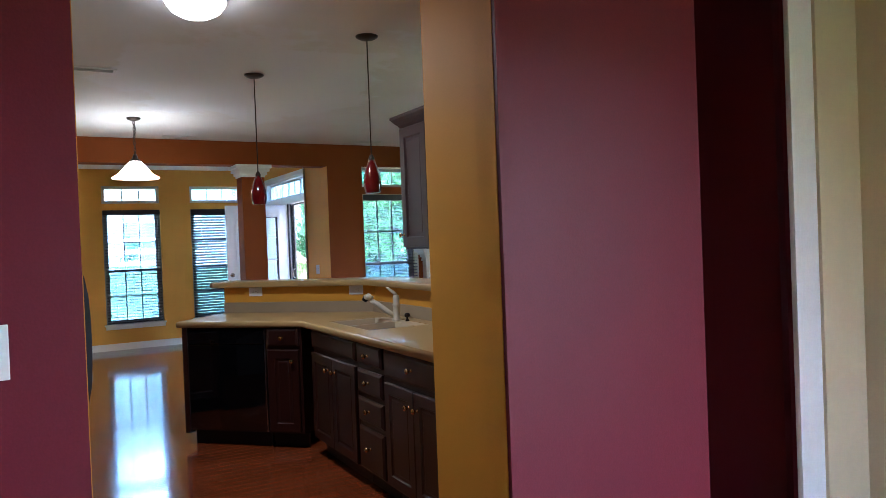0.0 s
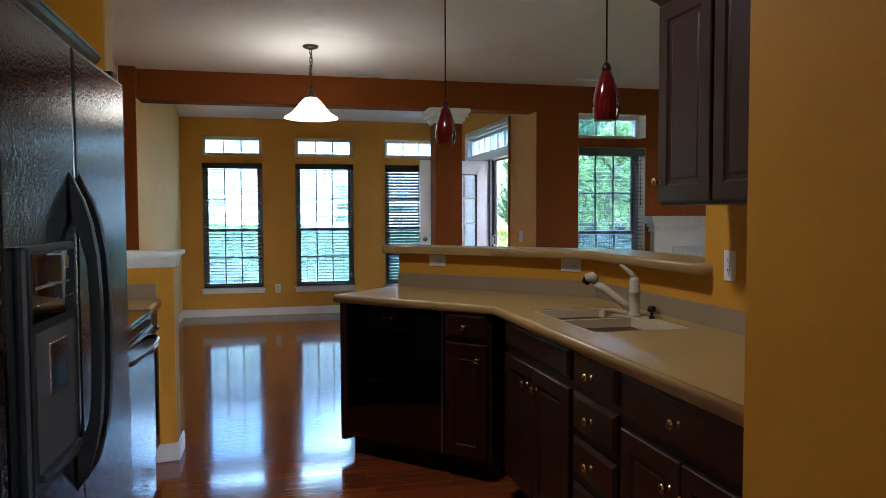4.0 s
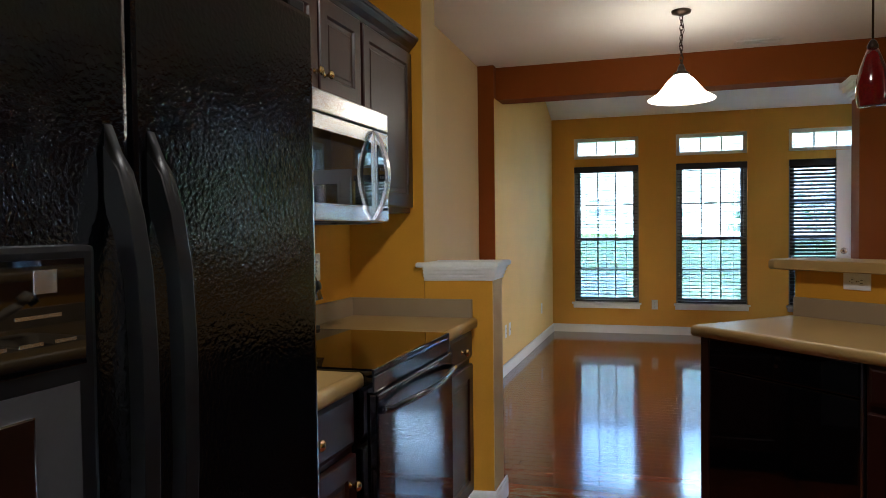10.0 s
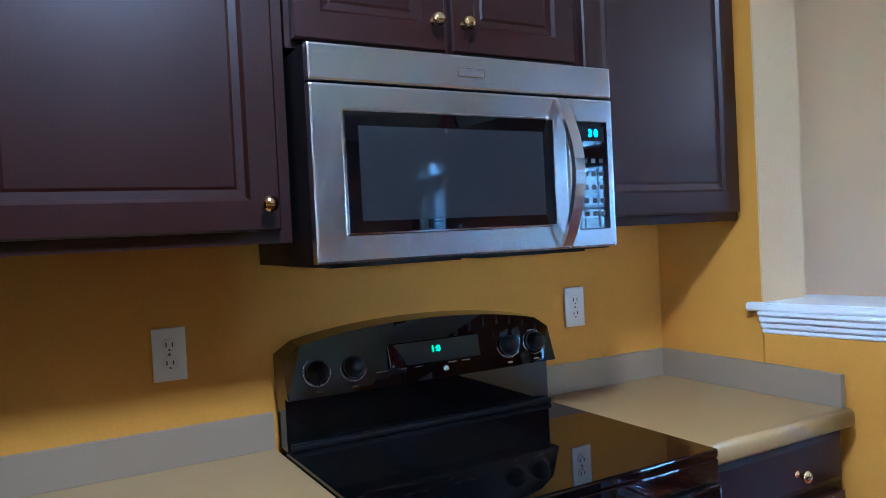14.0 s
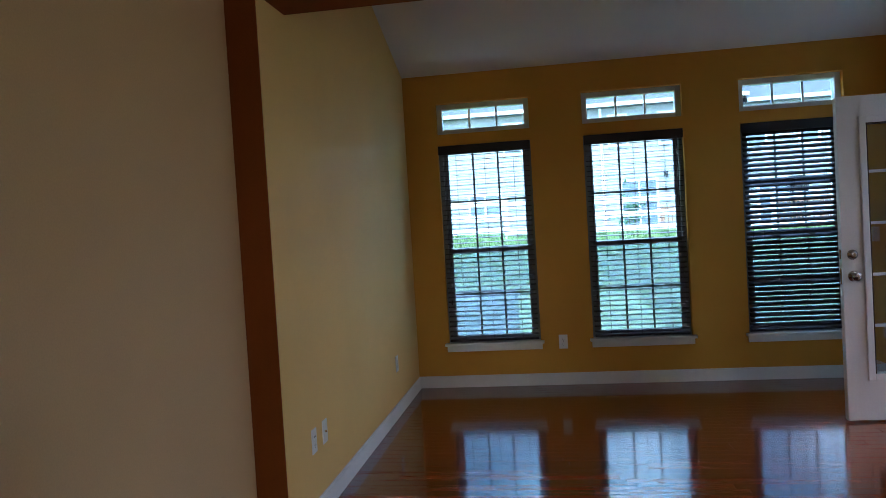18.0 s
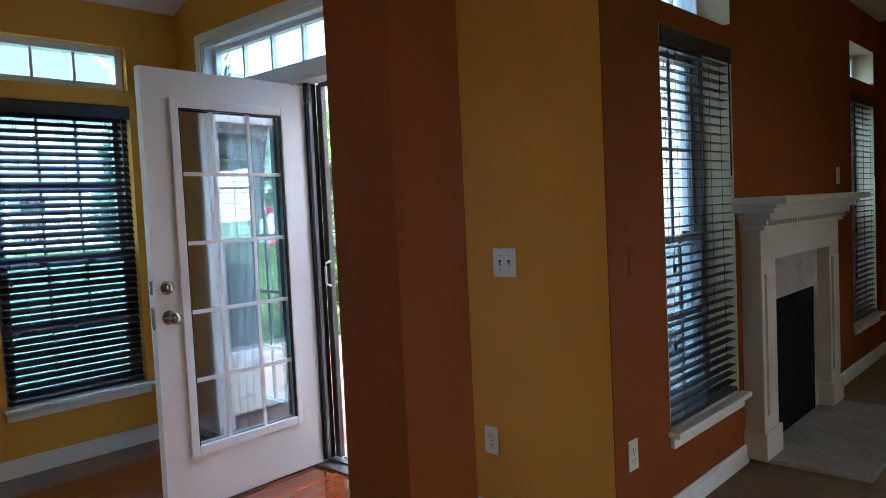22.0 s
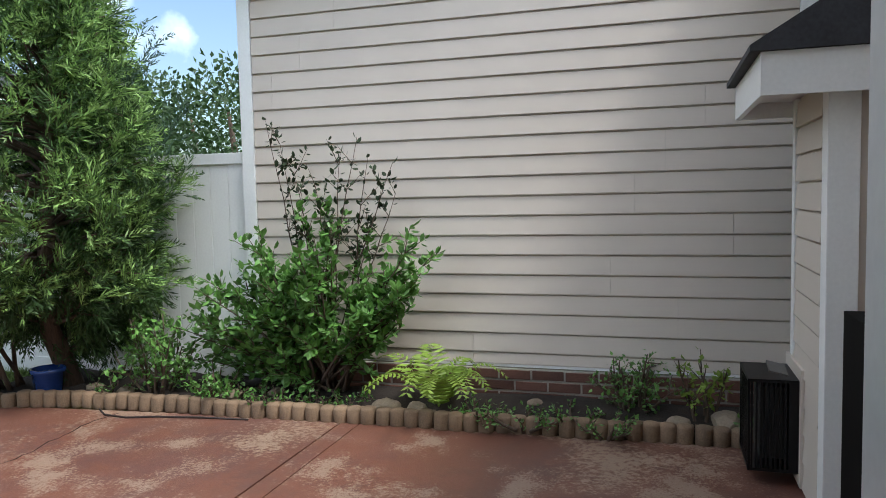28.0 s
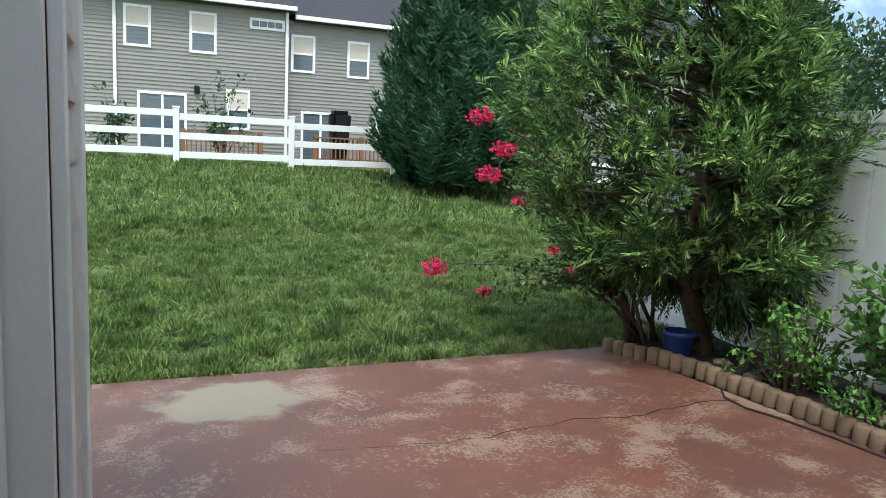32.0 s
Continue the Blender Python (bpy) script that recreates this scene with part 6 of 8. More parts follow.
part("corner_board", boxes((-0.03, 12.772, 0.0, 0.08, 12.87, 4.6), bevel=0.004), M_VINYL, nb)
part("starter_strip", boxes((-0.02, 9.265, 0.108, 0.0, 12.65, 0.125)), M_VINYL, nb)
# gable rake over the wall: eave return low at the north, rising southwards
bm = bmesh.new()
rk = [(12.93, 2.78), (9.05, 4.14), (9.05, 4.27), (12.93, 2.91)]
f = [bm.verts.new((-0.32, a, b)) for a, b in rk]
g2 = [bm.verts.new((0.02, a, b)) for a, b in rk]
bm.faces.new(f)
bm.faces.new(list(reversed(g2)))
for k in range(4):
    bm.faces.new((f[k], f[(k + 1) % 4], g2[(k + 1) % 4], g2[k]))
part("rake_board", bm, M_VINYL, nb)
bm = bmesh.new()
rk = [(12.95, 2.89), (9.0, 4.272), (9.0, 4.33), (12.95, 2.95)]
f = [bm.verts.new((-0.36, a, b)) for a, b in rk]
g2 = [bm.verts.new((3.5, a, b)) for a, b in rk]
bm.faces.new(f)
bm.faces.new(list(reversed(g2)))
for k in range(4):
    bm.faces.new((f[k], f[(k + 1) % 4], g2[(k + 1) % 4], g2[k]))
part("roof", bm, M_SHINGLE, nb)
part("eave_return", boxes((-0.31, 12.66, 2.74, 0.3, 12.92, 2.80), bevel=0.006), M_VINYL, nb)
bb = mesh_of("brick", boxes((-0.045, 0.004, 0.004, 0.0, 0.204, 0.062), bevel=0.004), M_BRICK)
for r in range(4):
    y = 9.22 + (0.105 if r % 2 else 0)
    while y < 12.6:
        o = new("brick", bb)
        o.parent = nb
        o.matrix_basis = pose(-0.008 + random.uniform(-0.003, 0.003), y, -0.185 + 0.0725 * r + random.uniform(-0.001, 0.001))
        y += 0.2125
part("brick_backing", boxes((-0.045, 9.22, -0.2, -0.012, 12.78, 0.10)), M_MORTAR, nb)

# own wall seen outside: siding, the low bump-out with its vent
ow = thing("house_exterior", "cream vinyl siding on the outside of the sunroom and living room", "siding", kind="structure")
oc = {}


def clad(x0, x1, z0, z1, y, skip=()):
    z = z0
    while z < z1:
        spans = [(x0, x1)]
        for a, b, c, d in skip:
            if z + 0.11 > c and z < d:
                spans = [p for s in spans for p in ((s[0], min(s[1], a)), (max(s[0], b), s[1])) if p[1] - p[0] > 0.02]
        for a, b in spans:
            key = round(b - a, 3)
            if key not in oc:
                oc[key] = lap_board(b - a, 0.125, "y")
            o = new("siding_board", oc[key])
            o.parent, o.matrix_basis = ow, pose(a, y, z)
        z += 0.125


clad(3.31, 5.90, -0.10, 2.8, YB + 0.241, [(WINDOWS_B[0][0] - 0.05, WINDOWS_B[0][1] + 0.05, WZ0 - 0.06, TZ1 + 0.05)])
clad(6.66, 7.39, -0.10, 2.8, YB + 0.241, [(WINDOWS_B[1][0] - 0.05, WINDOWS_B[1][1] + 0.05, WZ0 - 0.06, TZ1 + 0.05)])
for a, b in WINDOWS_B:
    y = YB + 0.24
    part("window_casing", boxes((a - 0.05, y, WZ0 - 0.06, a, y + 0.03, TZ1 + 0.05), (b, y, WZ0 - 0.06, b + 0.05, y + 0.03, TZ1 + 0.05), (a, y, TZ1, b, y + 0.03, TZ1 + 0.05), (a, y, WZ0 - 0.06, b, y + 0.03, WZ0), (a, y, WZ1, b, y + 0.03, TZ0), bevel=0.004), M_VINYL, ow)
# east outside of the sunroom: boards run along y
ec = {}
z = -0.10
while z < 3.4:
    for a, b in (((9.20, YDOOR0 - 0.07), (YDOOR2 + 0.07, 12.16)) if z < 2.45 else ((9.20, 12.16),)):
        key = round(b - a, 3)
        if key not in ec:
            bmx = bmesh.new()
            prof = ((0.0, 0.0), (0.017, 0.0), (0.018, 0.006), (0.004, 0.125), (0.0, 0.125))
            e2 = [[bmx.verts.new((o, s, h)) for o, h in prof] for s in (0.0, b - a)]
            for k in range(5):
                bmx.faces.new((e2[0][k], e2[0][(k + 1) % 5], e2[1][(k + 1) % 5], e2[1][k]))
            bmx.faces.new(e2[0])
            bmx.faces.new(list(reversed(e2[1])))
            ec[key] = mesh_of("siding_board", bmx, M_SIDING)
        o = new("siding_board", ec[key])
        o.parent, o.matrix_basis = ow, pose(XE + 0.111, a, z)
    z += 0.125
part("door_casing", boxes((XE + 0.116, YDOOR0 - 0.07, -0.1, XE + 0.14, YDOOR0 - 0.003, 2.5), (XE + 0.116, YDOOR2 + 0.003, -0.1, XE + 0.14, YDOOR2 + 0.07, 2.5), (XE + 0.116, YDOOR0 - 0.003, 2.442, XE + 0.14, YDOOR2 + 0.003, 2.5), bevel=0.004), M_VINYL, ow)
part("corner_board", boxes((XE + 0.05, 12.08, -0.1, XE + 0.14, 12.19, 3.0), bevel=0.004), M_VINYL, ow)
part("eave", boxes((XE + 0.115, 9.2, 3.05, XE + 0.25, 12.4, 3.12), (3.4, YB + 0.245, 2.80, 7.3, YB + 0.6, 2.88)), M_VINYL, ow)
hb = thing("hose_bib", "small brass outdoor tap on the siding", "tap", pose(4.70, YB + 0.262, 0.30))
part("pipe", tube([(0, 0, 0), (0, 0.05, 0), (0, 0.07, -0.03)], 0.011, 10), M_BRASS, hb)
part("wheel", lathe([(0.026, 0), (0.026, 0.006), (0.008, 0.008)], 12, pose(0, 0.055, 0.012)), M_BRASS, hb)

# Low bump-out of unknown use, standing east of the fireplace.
CX0, CX1, CY = 5.92, 6.66, 9.385
ch = thing("wall_bump_out", "low siding-clad bump-out with a shingled lid", "chimney", kind="structure")
part("core", boxes((CX0, YB + 0.25, -0.15, CX1, CY, 1.66)), M_SIDING, ch)
for k in range(14):
    o = new("siding_board", oc.setdefault("chase", lap_board(CX1 - CX0 - 0.16, 0.125, "y")))
    o.parent, o.matrix_basis = ch, pose(CX0 + 0.08, CY + 0.001, -0.12 + 0.125 * k)
part("corner_board", boxes((CX0 - 0.02, CY - 0.09, -0.15, CX0 + 0.085, CY + 0.022, 1.64), bevel=0.004), M_VINYL, ch)
part("corner_board", boxes((CX1 - 0.045, CY - 0.09, -0.15, CX1 + 0.02, CY + 0.022, 1.64), bevel=0.004), M_VINYL, ch)
part("soffit", boxes((CX0 - 0.10, YB + 0.25, 1.645, CX1 + 0.10, CY + 0.25, 1.66)), M_VINYL, ch)
part("fascia", boxes((CX0 - 0.12, CY + 0.245, 1.57, CX1 + 0.12, CY + 0.27, 1.73), (CX0 - 0.12, YB + 0.25, 1.57, CX0 - 0.10, CY + 0.245, 1.73), (CX1 + 0.10, YB + 0.25, 1.57, CX1 + 0.12, CY + 0.245, 1.73)), M_VINYL, ch)
bm = bmesh.new()
rk = [(YB + 0.25, 2.05), (CY + 0.31, 1.755), (CY + 0.31, 1.732), (YB + 0.25, 1.732)]
f = [bm.verts.new((CX0 - 0.14, a, b)) for a, b in rk]
g2 = [bm.verts.new((CX1 + 0.14, a, b)) for a, b in rk]
bm.faces.new(f)
bm.faces.new(list(reversed(g2)))
for k in range(4):
    bm.faces.new((f[k], f[(k + 1) % 4], g2[(k + 1) % 4], g2[k]))
part("roof", bm, M_SHINGLE, ch)
vt = thing("vent_box", "black louvred vent box on the siding", "vent", pose(6.34, CY + 0.018, -0.06) @ Matrix.Diagonal((1.08, 1.15, 1.12, 1)))
part("mount_plate", boxes((-0.03, 0, -0.05, 0.36, 0.014, 0.43), bevel=0.004), M_SIDING, vt, "cream mounting block")
part("back", boxes((0.0, 0.014, 0.0, 0.32, 0.05, 0.38)), M_BLACKMATT, vt)
part("cage", boxes((0.0, 0.05, 0.0, 0.32, 0.20, 0.012), (0.0, 0.05, 0.368, 0.32, 0.20, 0.38), (0.0, 0.19, 0.012, 0.012, 0.20, 0.368), (0.308, 0.19, 0.012, 0.32, 0.20, 0.368)), M_BLACKMATT, vt)
for k in range(8):
    part("louvre", boxes((0.001, 0.058 + 0.0175 * k, 0.012, 0.007, 0.066 + 0.0175 * k, 0.368)), M_BLACKMATT, vt)
    part("louvre", boxes((0.02 + 0.036 * k, 0.192, 0.012, 0.03 + 0.036 * k, 0.198, 0.368)), M_BLACKMATT, vt)
part("core", boxes((0.05, 0.05, 0.04, 0.27, 0.15, 0.34)), M_SLOT, vt)
part("flap", boxes((0.02, 0.11, 0.38, 0.12, 0.18, 0.386)), M_ALU, vt).matrix_basis = pose(0, 0.05, 0.02, 14, -12, 0)

# planting bed: edging blocks, soil, stones
kx = lambda y: 6.835 - 0.040 * (y - 9.5) - 0.26 * max(0.0, y - 13.85)
sheet("garden_bed", [0, 0.15, 0.3, 0.45, 0.6, 0.72], [9.1 + 0.12 * k for k in range(46)], lambda u, y: 0, M_SOIL, "dark mulched planting bed", "planting bed")
bed = bpy.data.objects["garden_bed"]
for v in bed.data.vertices:
    u, y = v.co.x, v.co.y
    v.co = (kx(y) + 0.07 + u * (7.43 - kx(y)) / 0.72, y, -0.075 + 0.03 * noise.noise((u * 9, y * 5, 3)) + 0.03 * math.sin(min(1, u / 0.72) * math.pi))
edg = thing("garden_edging", "scalloped tan concrete edging blocks along the bed", "garden edging")
bm = bmesh.new()
for k in range(4):
    lathe([(0.046, 0.0), (0.048, 0.02), (0.048, 0.095), (0.040, 0.108), (0.02, 0.112)], 12, pose(0, 0.046 + 0.088 * k, 0), bm)
box(bm, -0.0, 0.0, 0.0, 0.05, 0.355, 0.10)
blk = mesh_of("edging_block", bm, M_EDGER)
random.seed(3)
y = 9.12
while y < 14.3:
    o = new("edging_block", blk)
    o.parent = edg
    a = math.degrees(math.atan2(-(kx(y + 0.36) - kx(y)), 0.36))
    o.matrix_basis = pose(kx(y) + 0.05 + random.uniform(-0.008, 0.008), y, -0.145 + random.uniform(-0.006, 0.006), random.uniform(-2, 2), random.uniform(-3, 3), a + random.uniform(-1.5, 1.5))
    y += 0.362
random.seed(8)


def stone(x, y, z, r):
    bm = bmesh.new()
    bmesh.ops.create_icosphere(bm, subdivisions=2, radius=1.0)
    k = random.random() * 50
    for v in bm.verts:
        v.co *= 1 + 0.28 * noise.noise(v.co * 1.3 + Vector((k, 0, 0)))
        v.co = Vector((v.co.x * r, v.co.y * r * 1.35, v.co.z * r * 0.6))
    solid("garden_stone", bm, M_STONE, "pale rough garden stone in the bed", "stone", "bed stones", m=pose(x, y, z, 0, 0, random.uniform(0, 180)))


for x, y, r in ((6.90, 11.62, 0.11), (6.88, 11.42, 0.09), (6.90, 12.7, 0.09), (6.85, 13.5, 0.07), (7.02, 12.45, 0.08), (7.02, 9.66, 0.14), (6.95, 9.92, 0.08), (7.15, 10.75, 0.06), (6.88, 13.78, 0.07), (6.92, 12.95, 0.06)):
    stone(x, y, -0.045, r * 0.66)

gc = thing("garden_cable", "thin dark cable lying beside the edging", "cable")
part("cable", tube([(6.66, 13.55, -0.124), (6.56, 13.42, -0.122), (6.54, 13.24, -0.122), (6.60, 13.06, -0.122), (6.65, 12.75, -0.122), (6.68, 12.45, -0.124)], 0.006, 6), M_CORD, gc)

# white vinyl privacy fence beside the neighbour's wall
pf = thing("privacy_fence", "white vinyl privacy fence behind the planting bed", "fence")
for k in range(16):
    part("fence_board", boxes((7.45, 12.875 + 0.152 * k, -0.15, 7.472, 13.024 + 0.152 * k, 1.52), bevel=0.003), M_VINYL, pf)
part("rail", boxes((7.435, 12.875, 1.49, 7.487, 15.25, 1.57), bevel=0.005), M_VINYL, pf)
part("rail", boxes((7.435, 12.875, -0.10, 7.487, 15.25, 0.0), bevel=0.005), M_VINYL, pf)
for y in (15.30,):
    part("post", boxes((7.40, y, -0.2, 7.52, y + 0.12, 1.64), bevel=0.005), M_VINYL, pf)


# ---- plants ----
class Tris:
    """Gathers many small leaves into one mesh."""

    def __init__(self):
        self.v, self.f = [], []

    def leaf(self, p, d, side, length, width, fold=0.15):
        """A pointed leaf of four triangles along d."""
        n = len(self.v)
        nrm = d.cross(side).normalized()
        self.v += [p, p + d * length * 0.45 + side * width * 0.5 + nrm * width * fold, p + d * length, p + d * length * 0.45 - side * width * 0.5 + nrm * width * fold, p + d * length * 0.5]
        self.f += [(n, n + 1, n + 4), (n + 1, n + 2, n + 4), (n + 2, n + 3, n + 4), (n + 3, n, n + 4)]

    def blade(self, p, d, side, length, width):
        n = len(self.v)
        self.v += [p - side * width * 0.5, p + side * width * 0.5, p + d * length]
        self.f += [(n, n + 1, n + 2)]

    def scale(self, p, d, side, length, width):
        """A slender folded scale of two triangles."""
        n = len(self.v)
        m = p + d * length * 0.4
        self.v += [p, m + side * width * 0.5, p + d * length, m - side * width * 0.5]
        self.f += [(n, n + 1, n + 2), (n, n + 2, n + 3)]

    def oval(self, p, d, side, length, width, cup=0.12):
        """A broad rounded leaf folded along its midrib."""
        n = len(self.v)
        nrm = d.cross(side).normalized()
        mid = [p + d * length * u for u in (0.0, 0.55, 1.0)]
        self.v += [mid[0], mid[0] + d * length * 0.22 + side * width * 0.42 + nrm * width * cup, mid[0] + d * length * 0.62 + side * width * 0.5 + nrm * width * cup, mid[2], mid[0] + d * length * 0.62 - side * width * 0.5 + nrm * width * cup, mid[0] + d * length * 0.22 - side * width * 0.42 + nrm * width * cup, mid[1]]
        self.f += [(n + k, n + (k + 1) % 6, n + 6) for k in range(6)]

    def mesh(self, name, material):
        me = bpy.data.meshes.new(name)
        me.from_pydata([tuple(v) for v in self.v], [], self.f)
        me.materials.append(material)
        return me


def rnd_dir():
    while True:
        v = Vector((random.uniform(-1, 1), random.uniform(-1, 1), random.uniform(-1, 1)))
        if 0.1 < v.length < 1:
            return v.normalized()


def limb(bm, p, d, length, r0, r1, bend, n=6):
    """A crooked tapering limb; returns its points."""
    pts, q = [Vector(p)], Vector(d).normalized()
    for k in range(n):
        q = (q + Vector(bend) / n + rnd_dir() * 0.12).normalized()
        pts.append(pts[-1] + q * length / n)
    tube(pts, r0, 7, bm, [r0 + (r1 - r0) * k / n for k in range(n + 1)])
    return pts


def spray(t, p, d, length, droop, size, width, density=1.0):
    """A feathery conifer spray: small scales along a twig and its side twigs."""
    d = d.normalized()
    side = d.cross(Vector((0, 0, 1)))
    side = side.normalized() if side.length > 0.05 else Vector((1, 0, 0))
    n = max(3, int(7 * density))
    q = Vector(p)
    dd = d.copy()
    for i in range(n):
        dd = (dd + Vector((0, 0, -droop / n)) + rnd_dir() * 0.1).normalized()
        q = q + dd * length / n
        for s in (-1, 1):
            tw = (dd * 0.75 + side * s * random.uniform(0.5, 1.0) + rnd_dir() * 0.35).normalized()
            ln = size * random.uniform(0.7, 1.3) * (1.25 - 0.7 * i / n)
            t.blade(q, tw, tw.cross(rnd_dir()).normalized(), ln, width)
            t.blade(q + tw * ln * 0.35, (tw + side * s * 0.6 + rnd_dir() * 0.3).normalized(), tw.cross(rnd_dir()).normalized(), ln * 0.6, width * 0.8)
    t.blade(q, dd, side, size, width)


def conifer(name, label, base, trunk_h, lean, crown, mats, count, size, width, spray_len, droop, group=""):
    """crown(): gives a spray's start and its outward direction."""
    tr = thing(name, label, "tree", pose(*base), group=group)
    bm = bmesh.new()
    limb(bm, (0, 0, -0.1), (lean[0], lean[1], 1), trunk_h, 0.075, 0.02, (0, 0, 0.3), 10)
    for k in range(7):
        a = k * 0.9 + 0.3
        limb(bm, (lean[0] * 0.4 * trunk_h * 0.3 * k / 7, lean[1] * trunk_h * 0.3 * k / 7, 0.25 + 0.16 * k), (math.cos(a), math.sin(a), 0.8), trunk_h * 0.38, 0.03, 0.008, (0, 0, 0.5), 6)
    part("trunk", bm, M_BARK, tr)
    ts = [Tris() for _ in mats]
    for k in range(count):
        p, d, which = crown()
        spray(ts[which % len(ts)], p, d, spray_len * random.uniform(0.7, 1.3), droop, size, width)
    for t, m in zip(ts, mats):
        o = new("crown", t.mesh("crown", m))
        o.parent = tr
    return tr


def profile(rows, z):
    for (a, u), (b, v) in zip(rows, rows[1:]):
        if a <= z <= b:
            return u + (v - u) * (z - a) / (b - a)
    return 0.0


def sprig(t, p, d, length, droop, nodes=8):
    """A feathery juniper twig: slender scales in pairs along a curved axis, longest in the middle."""
    dd = d.normalized()
    side = dd.cross(rnd_dir())
    side = side.normalized() if side.length > 0.05 else Vector((1, 0, 0))
    q = Vector(p)
    for i in range(nodes):
        u = (i + 0.5) / nodes
        dd = (dd + Vector((0, 0, -droop / nodes)) + rnd_dir() * 0.08).normalized()
        q = q + dd * length / nodes
        for s in (-1, 1):
            tw = (dd * 0.9 + side * s * random.uniform(0.4, 0.8) + rnd_dir() * 0.25).normalized()
            ln = length * (0.16 + 0.26 * math.sin(math.pi * min(1, u + 0.12))) * random.uniform(0.75, 1.25)
            t.scale(q, tw, tw.cross(rnd_dir()).normalized(), ln, 0.011)
    t.scale(q, dd, side, length * 0.18, 0.009)


random.seed(21)
JLEFT = ((0.36, 0.30), (0.48, 0.75), (0.6, 0.98), (0.92, 1.34), (1.3, 1.48), (1.72, 1.50), (2.1, 1.38), (2.5, 1.0), (2.8, 0.5), (3.05, 0.12))
JRIGHT = ((0.12, 0.0), (0.18, 0.28), (0.3, 0.50), (0.45, 0.64), (0.8, 0.85), (1.16, 0.93), (1.5, 0.85), (1.9, 0.60), (2.2, 0.50), (2.6, 0.40), (3.05, 0.1))
jt = thing("juniper_tree", "green juniper tree with drooping feathery sprays", "tree", pose(6.95, 14.08, 0.0))
bm = bmesh.new()
right, deep = Vector((0.73, -0.68, 0)), Vector((0.68, 0.73, 0))
trunk = [Vector((0.02, -0.02, -0.16)), Vector((-0.02, 0.0, 0.10)), Vector((-0.09, 0.05, 0.36)), Vector((-0.12, 0.08, 0.62)), Vector((-0.06, 0.05, 1.0)), Vector((-0.03, 0.02, 1.5)), Vector((0.0, 0.0, 2.1)), Vector((-0.02, 0.02, 2.7))]
tube(trunk, 0.08, 9, bm, [0.105, 0.075, 0.066, 0.062, 0.055, 0.04, 0.024, 0.008])
tube([trunk[2], trunk[2] + Vector((0.12, -0.10, 0.22)), trunk[2] + Vector((0.26, -0.24, 0.62))], 0.04, 7, bm, [0.042, 0.034, 0.016])
boughs = []
while len(boughs) < 600:
    z = random.uniform(0.14, 2.95)
    a = random.uniform(0, 2 * math.pi)
    f = random.uniform(0.30, 1.0) ** 0.6
    u, w = math.cos(a), math.sin(a)
    if u < 0 and z < 0.34 or w < 0 and z < 0.40 and u < 0.2:
        continue
    rad = profile(JLEFT, z) if u < 0 else profile(JRIGHT, z)
    depth = 0.42 * (profile(JLEFT, z) + profile(JRIGHT, z))
    f *= 1 + 0.16 * noise.noise((u * 2.2, w * 2.2, z * 2.4))
    c = right * (u * rad * f) + deep * (w * depth * f) + Vector((0, 0, z))
    c.x = min(c.x, 0.40)
    boughs.append((c, f))
for c, f in boughs[::3]:
    i = min(len(trunk) - 1, max(2, sum(1 for p in trunk if p.z < c.z * 0.8 + 0.1)))
    base = trunk[i - 1].lerp(trunk[i], random.random())
    tube([base, base.lerp(c, 0.5) + rnd_dir() * 0.05 + Vector((0, 0, 0.04)), c], 0.01, 5, bm, [0.017, 0.010, 0.003])
part("trunk", bm, M_BARK, jt)
ts = (Tris(), Tris(), Tris())
for c, f in boughs:
    out = Vector((c.x + 0.05, c.y - 0.04, 0)).normalized()
    low = c.z < 0.62
    main = (out * 0.75 + Vector((0, 0, -0.8 if low else 0.55)) + rnd_dir() * 0.45).normalized()
    for k in range(17):
        d = (main + rnd_dir() * 0.75).normalized()
        p = c - main * random.uniform(0.02, 0.22) + rnd_dir() * random.uniform(0.0, 0.11)
        p.x = min(p.x, 0.44)
        # Outer boughs get more pale tips; inner and low ones the shaded tone.
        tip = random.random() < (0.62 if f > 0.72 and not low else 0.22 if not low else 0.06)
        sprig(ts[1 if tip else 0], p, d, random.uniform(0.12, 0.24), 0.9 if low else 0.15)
# thin upright sprigs at the top and beside the fence
for k in range(30):
    a = right * random.uniform(0.1, 0.85) + deep * random.uniform(-0.3, 0.3) + Vector((0, 0, random.uniform(1.1, 2.2)))
    ln = random.uniform(0.4, 0.8)
    d = (right * random.uniform(0.0, 0.55) + Vector((0, 0, 1)) + rnd_dir() * 0.2).normalized()
    for i in range(11):
        p = a + d * ln * i / 11 + right * 0.10 * (i / 11) ** 2
        if p.x < 0.42:
            sprig(ts[2], p, d + rnd_dir() * 0.8, 0.17 * (1.1 - 0.6 * i / 11), 0.0, 6)
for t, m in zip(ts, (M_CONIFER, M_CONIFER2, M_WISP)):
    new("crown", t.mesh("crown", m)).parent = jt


def cypress_crown():
    z = 0.15 + 5.6 * random.random() ** 1.25
    a = random.uniform(0, 2 * math.pi)
    lob = 1 + 0.16 * math.sin(5 * a + 2.2 * z) + 0.10 * math.sin(9 * a - 3 * z)
    w = (1.75 * (1 - z / 6.3) ** 0.75 * min(1, 0.55 + z * 0.5)) * lob
    r = w * (0.55 + 0.45 * math.sqrt(random.random()))
    return Vector((math.cos(a) * r, math.sin(a) * r, z)), Vector((math.cos(a), math.sin(a), 0.9)), 0


random.seed(23)
conifer("cypress_tree", "tall dense dark green cypress tree on the lawn", (9.85, 24.5, ground_z(9.85, 24.5)), 5.0, (0, 0), cypress_crown, (M_SPRUCE,), 5200, 0.24, 0.060, 0.62, -0.55)


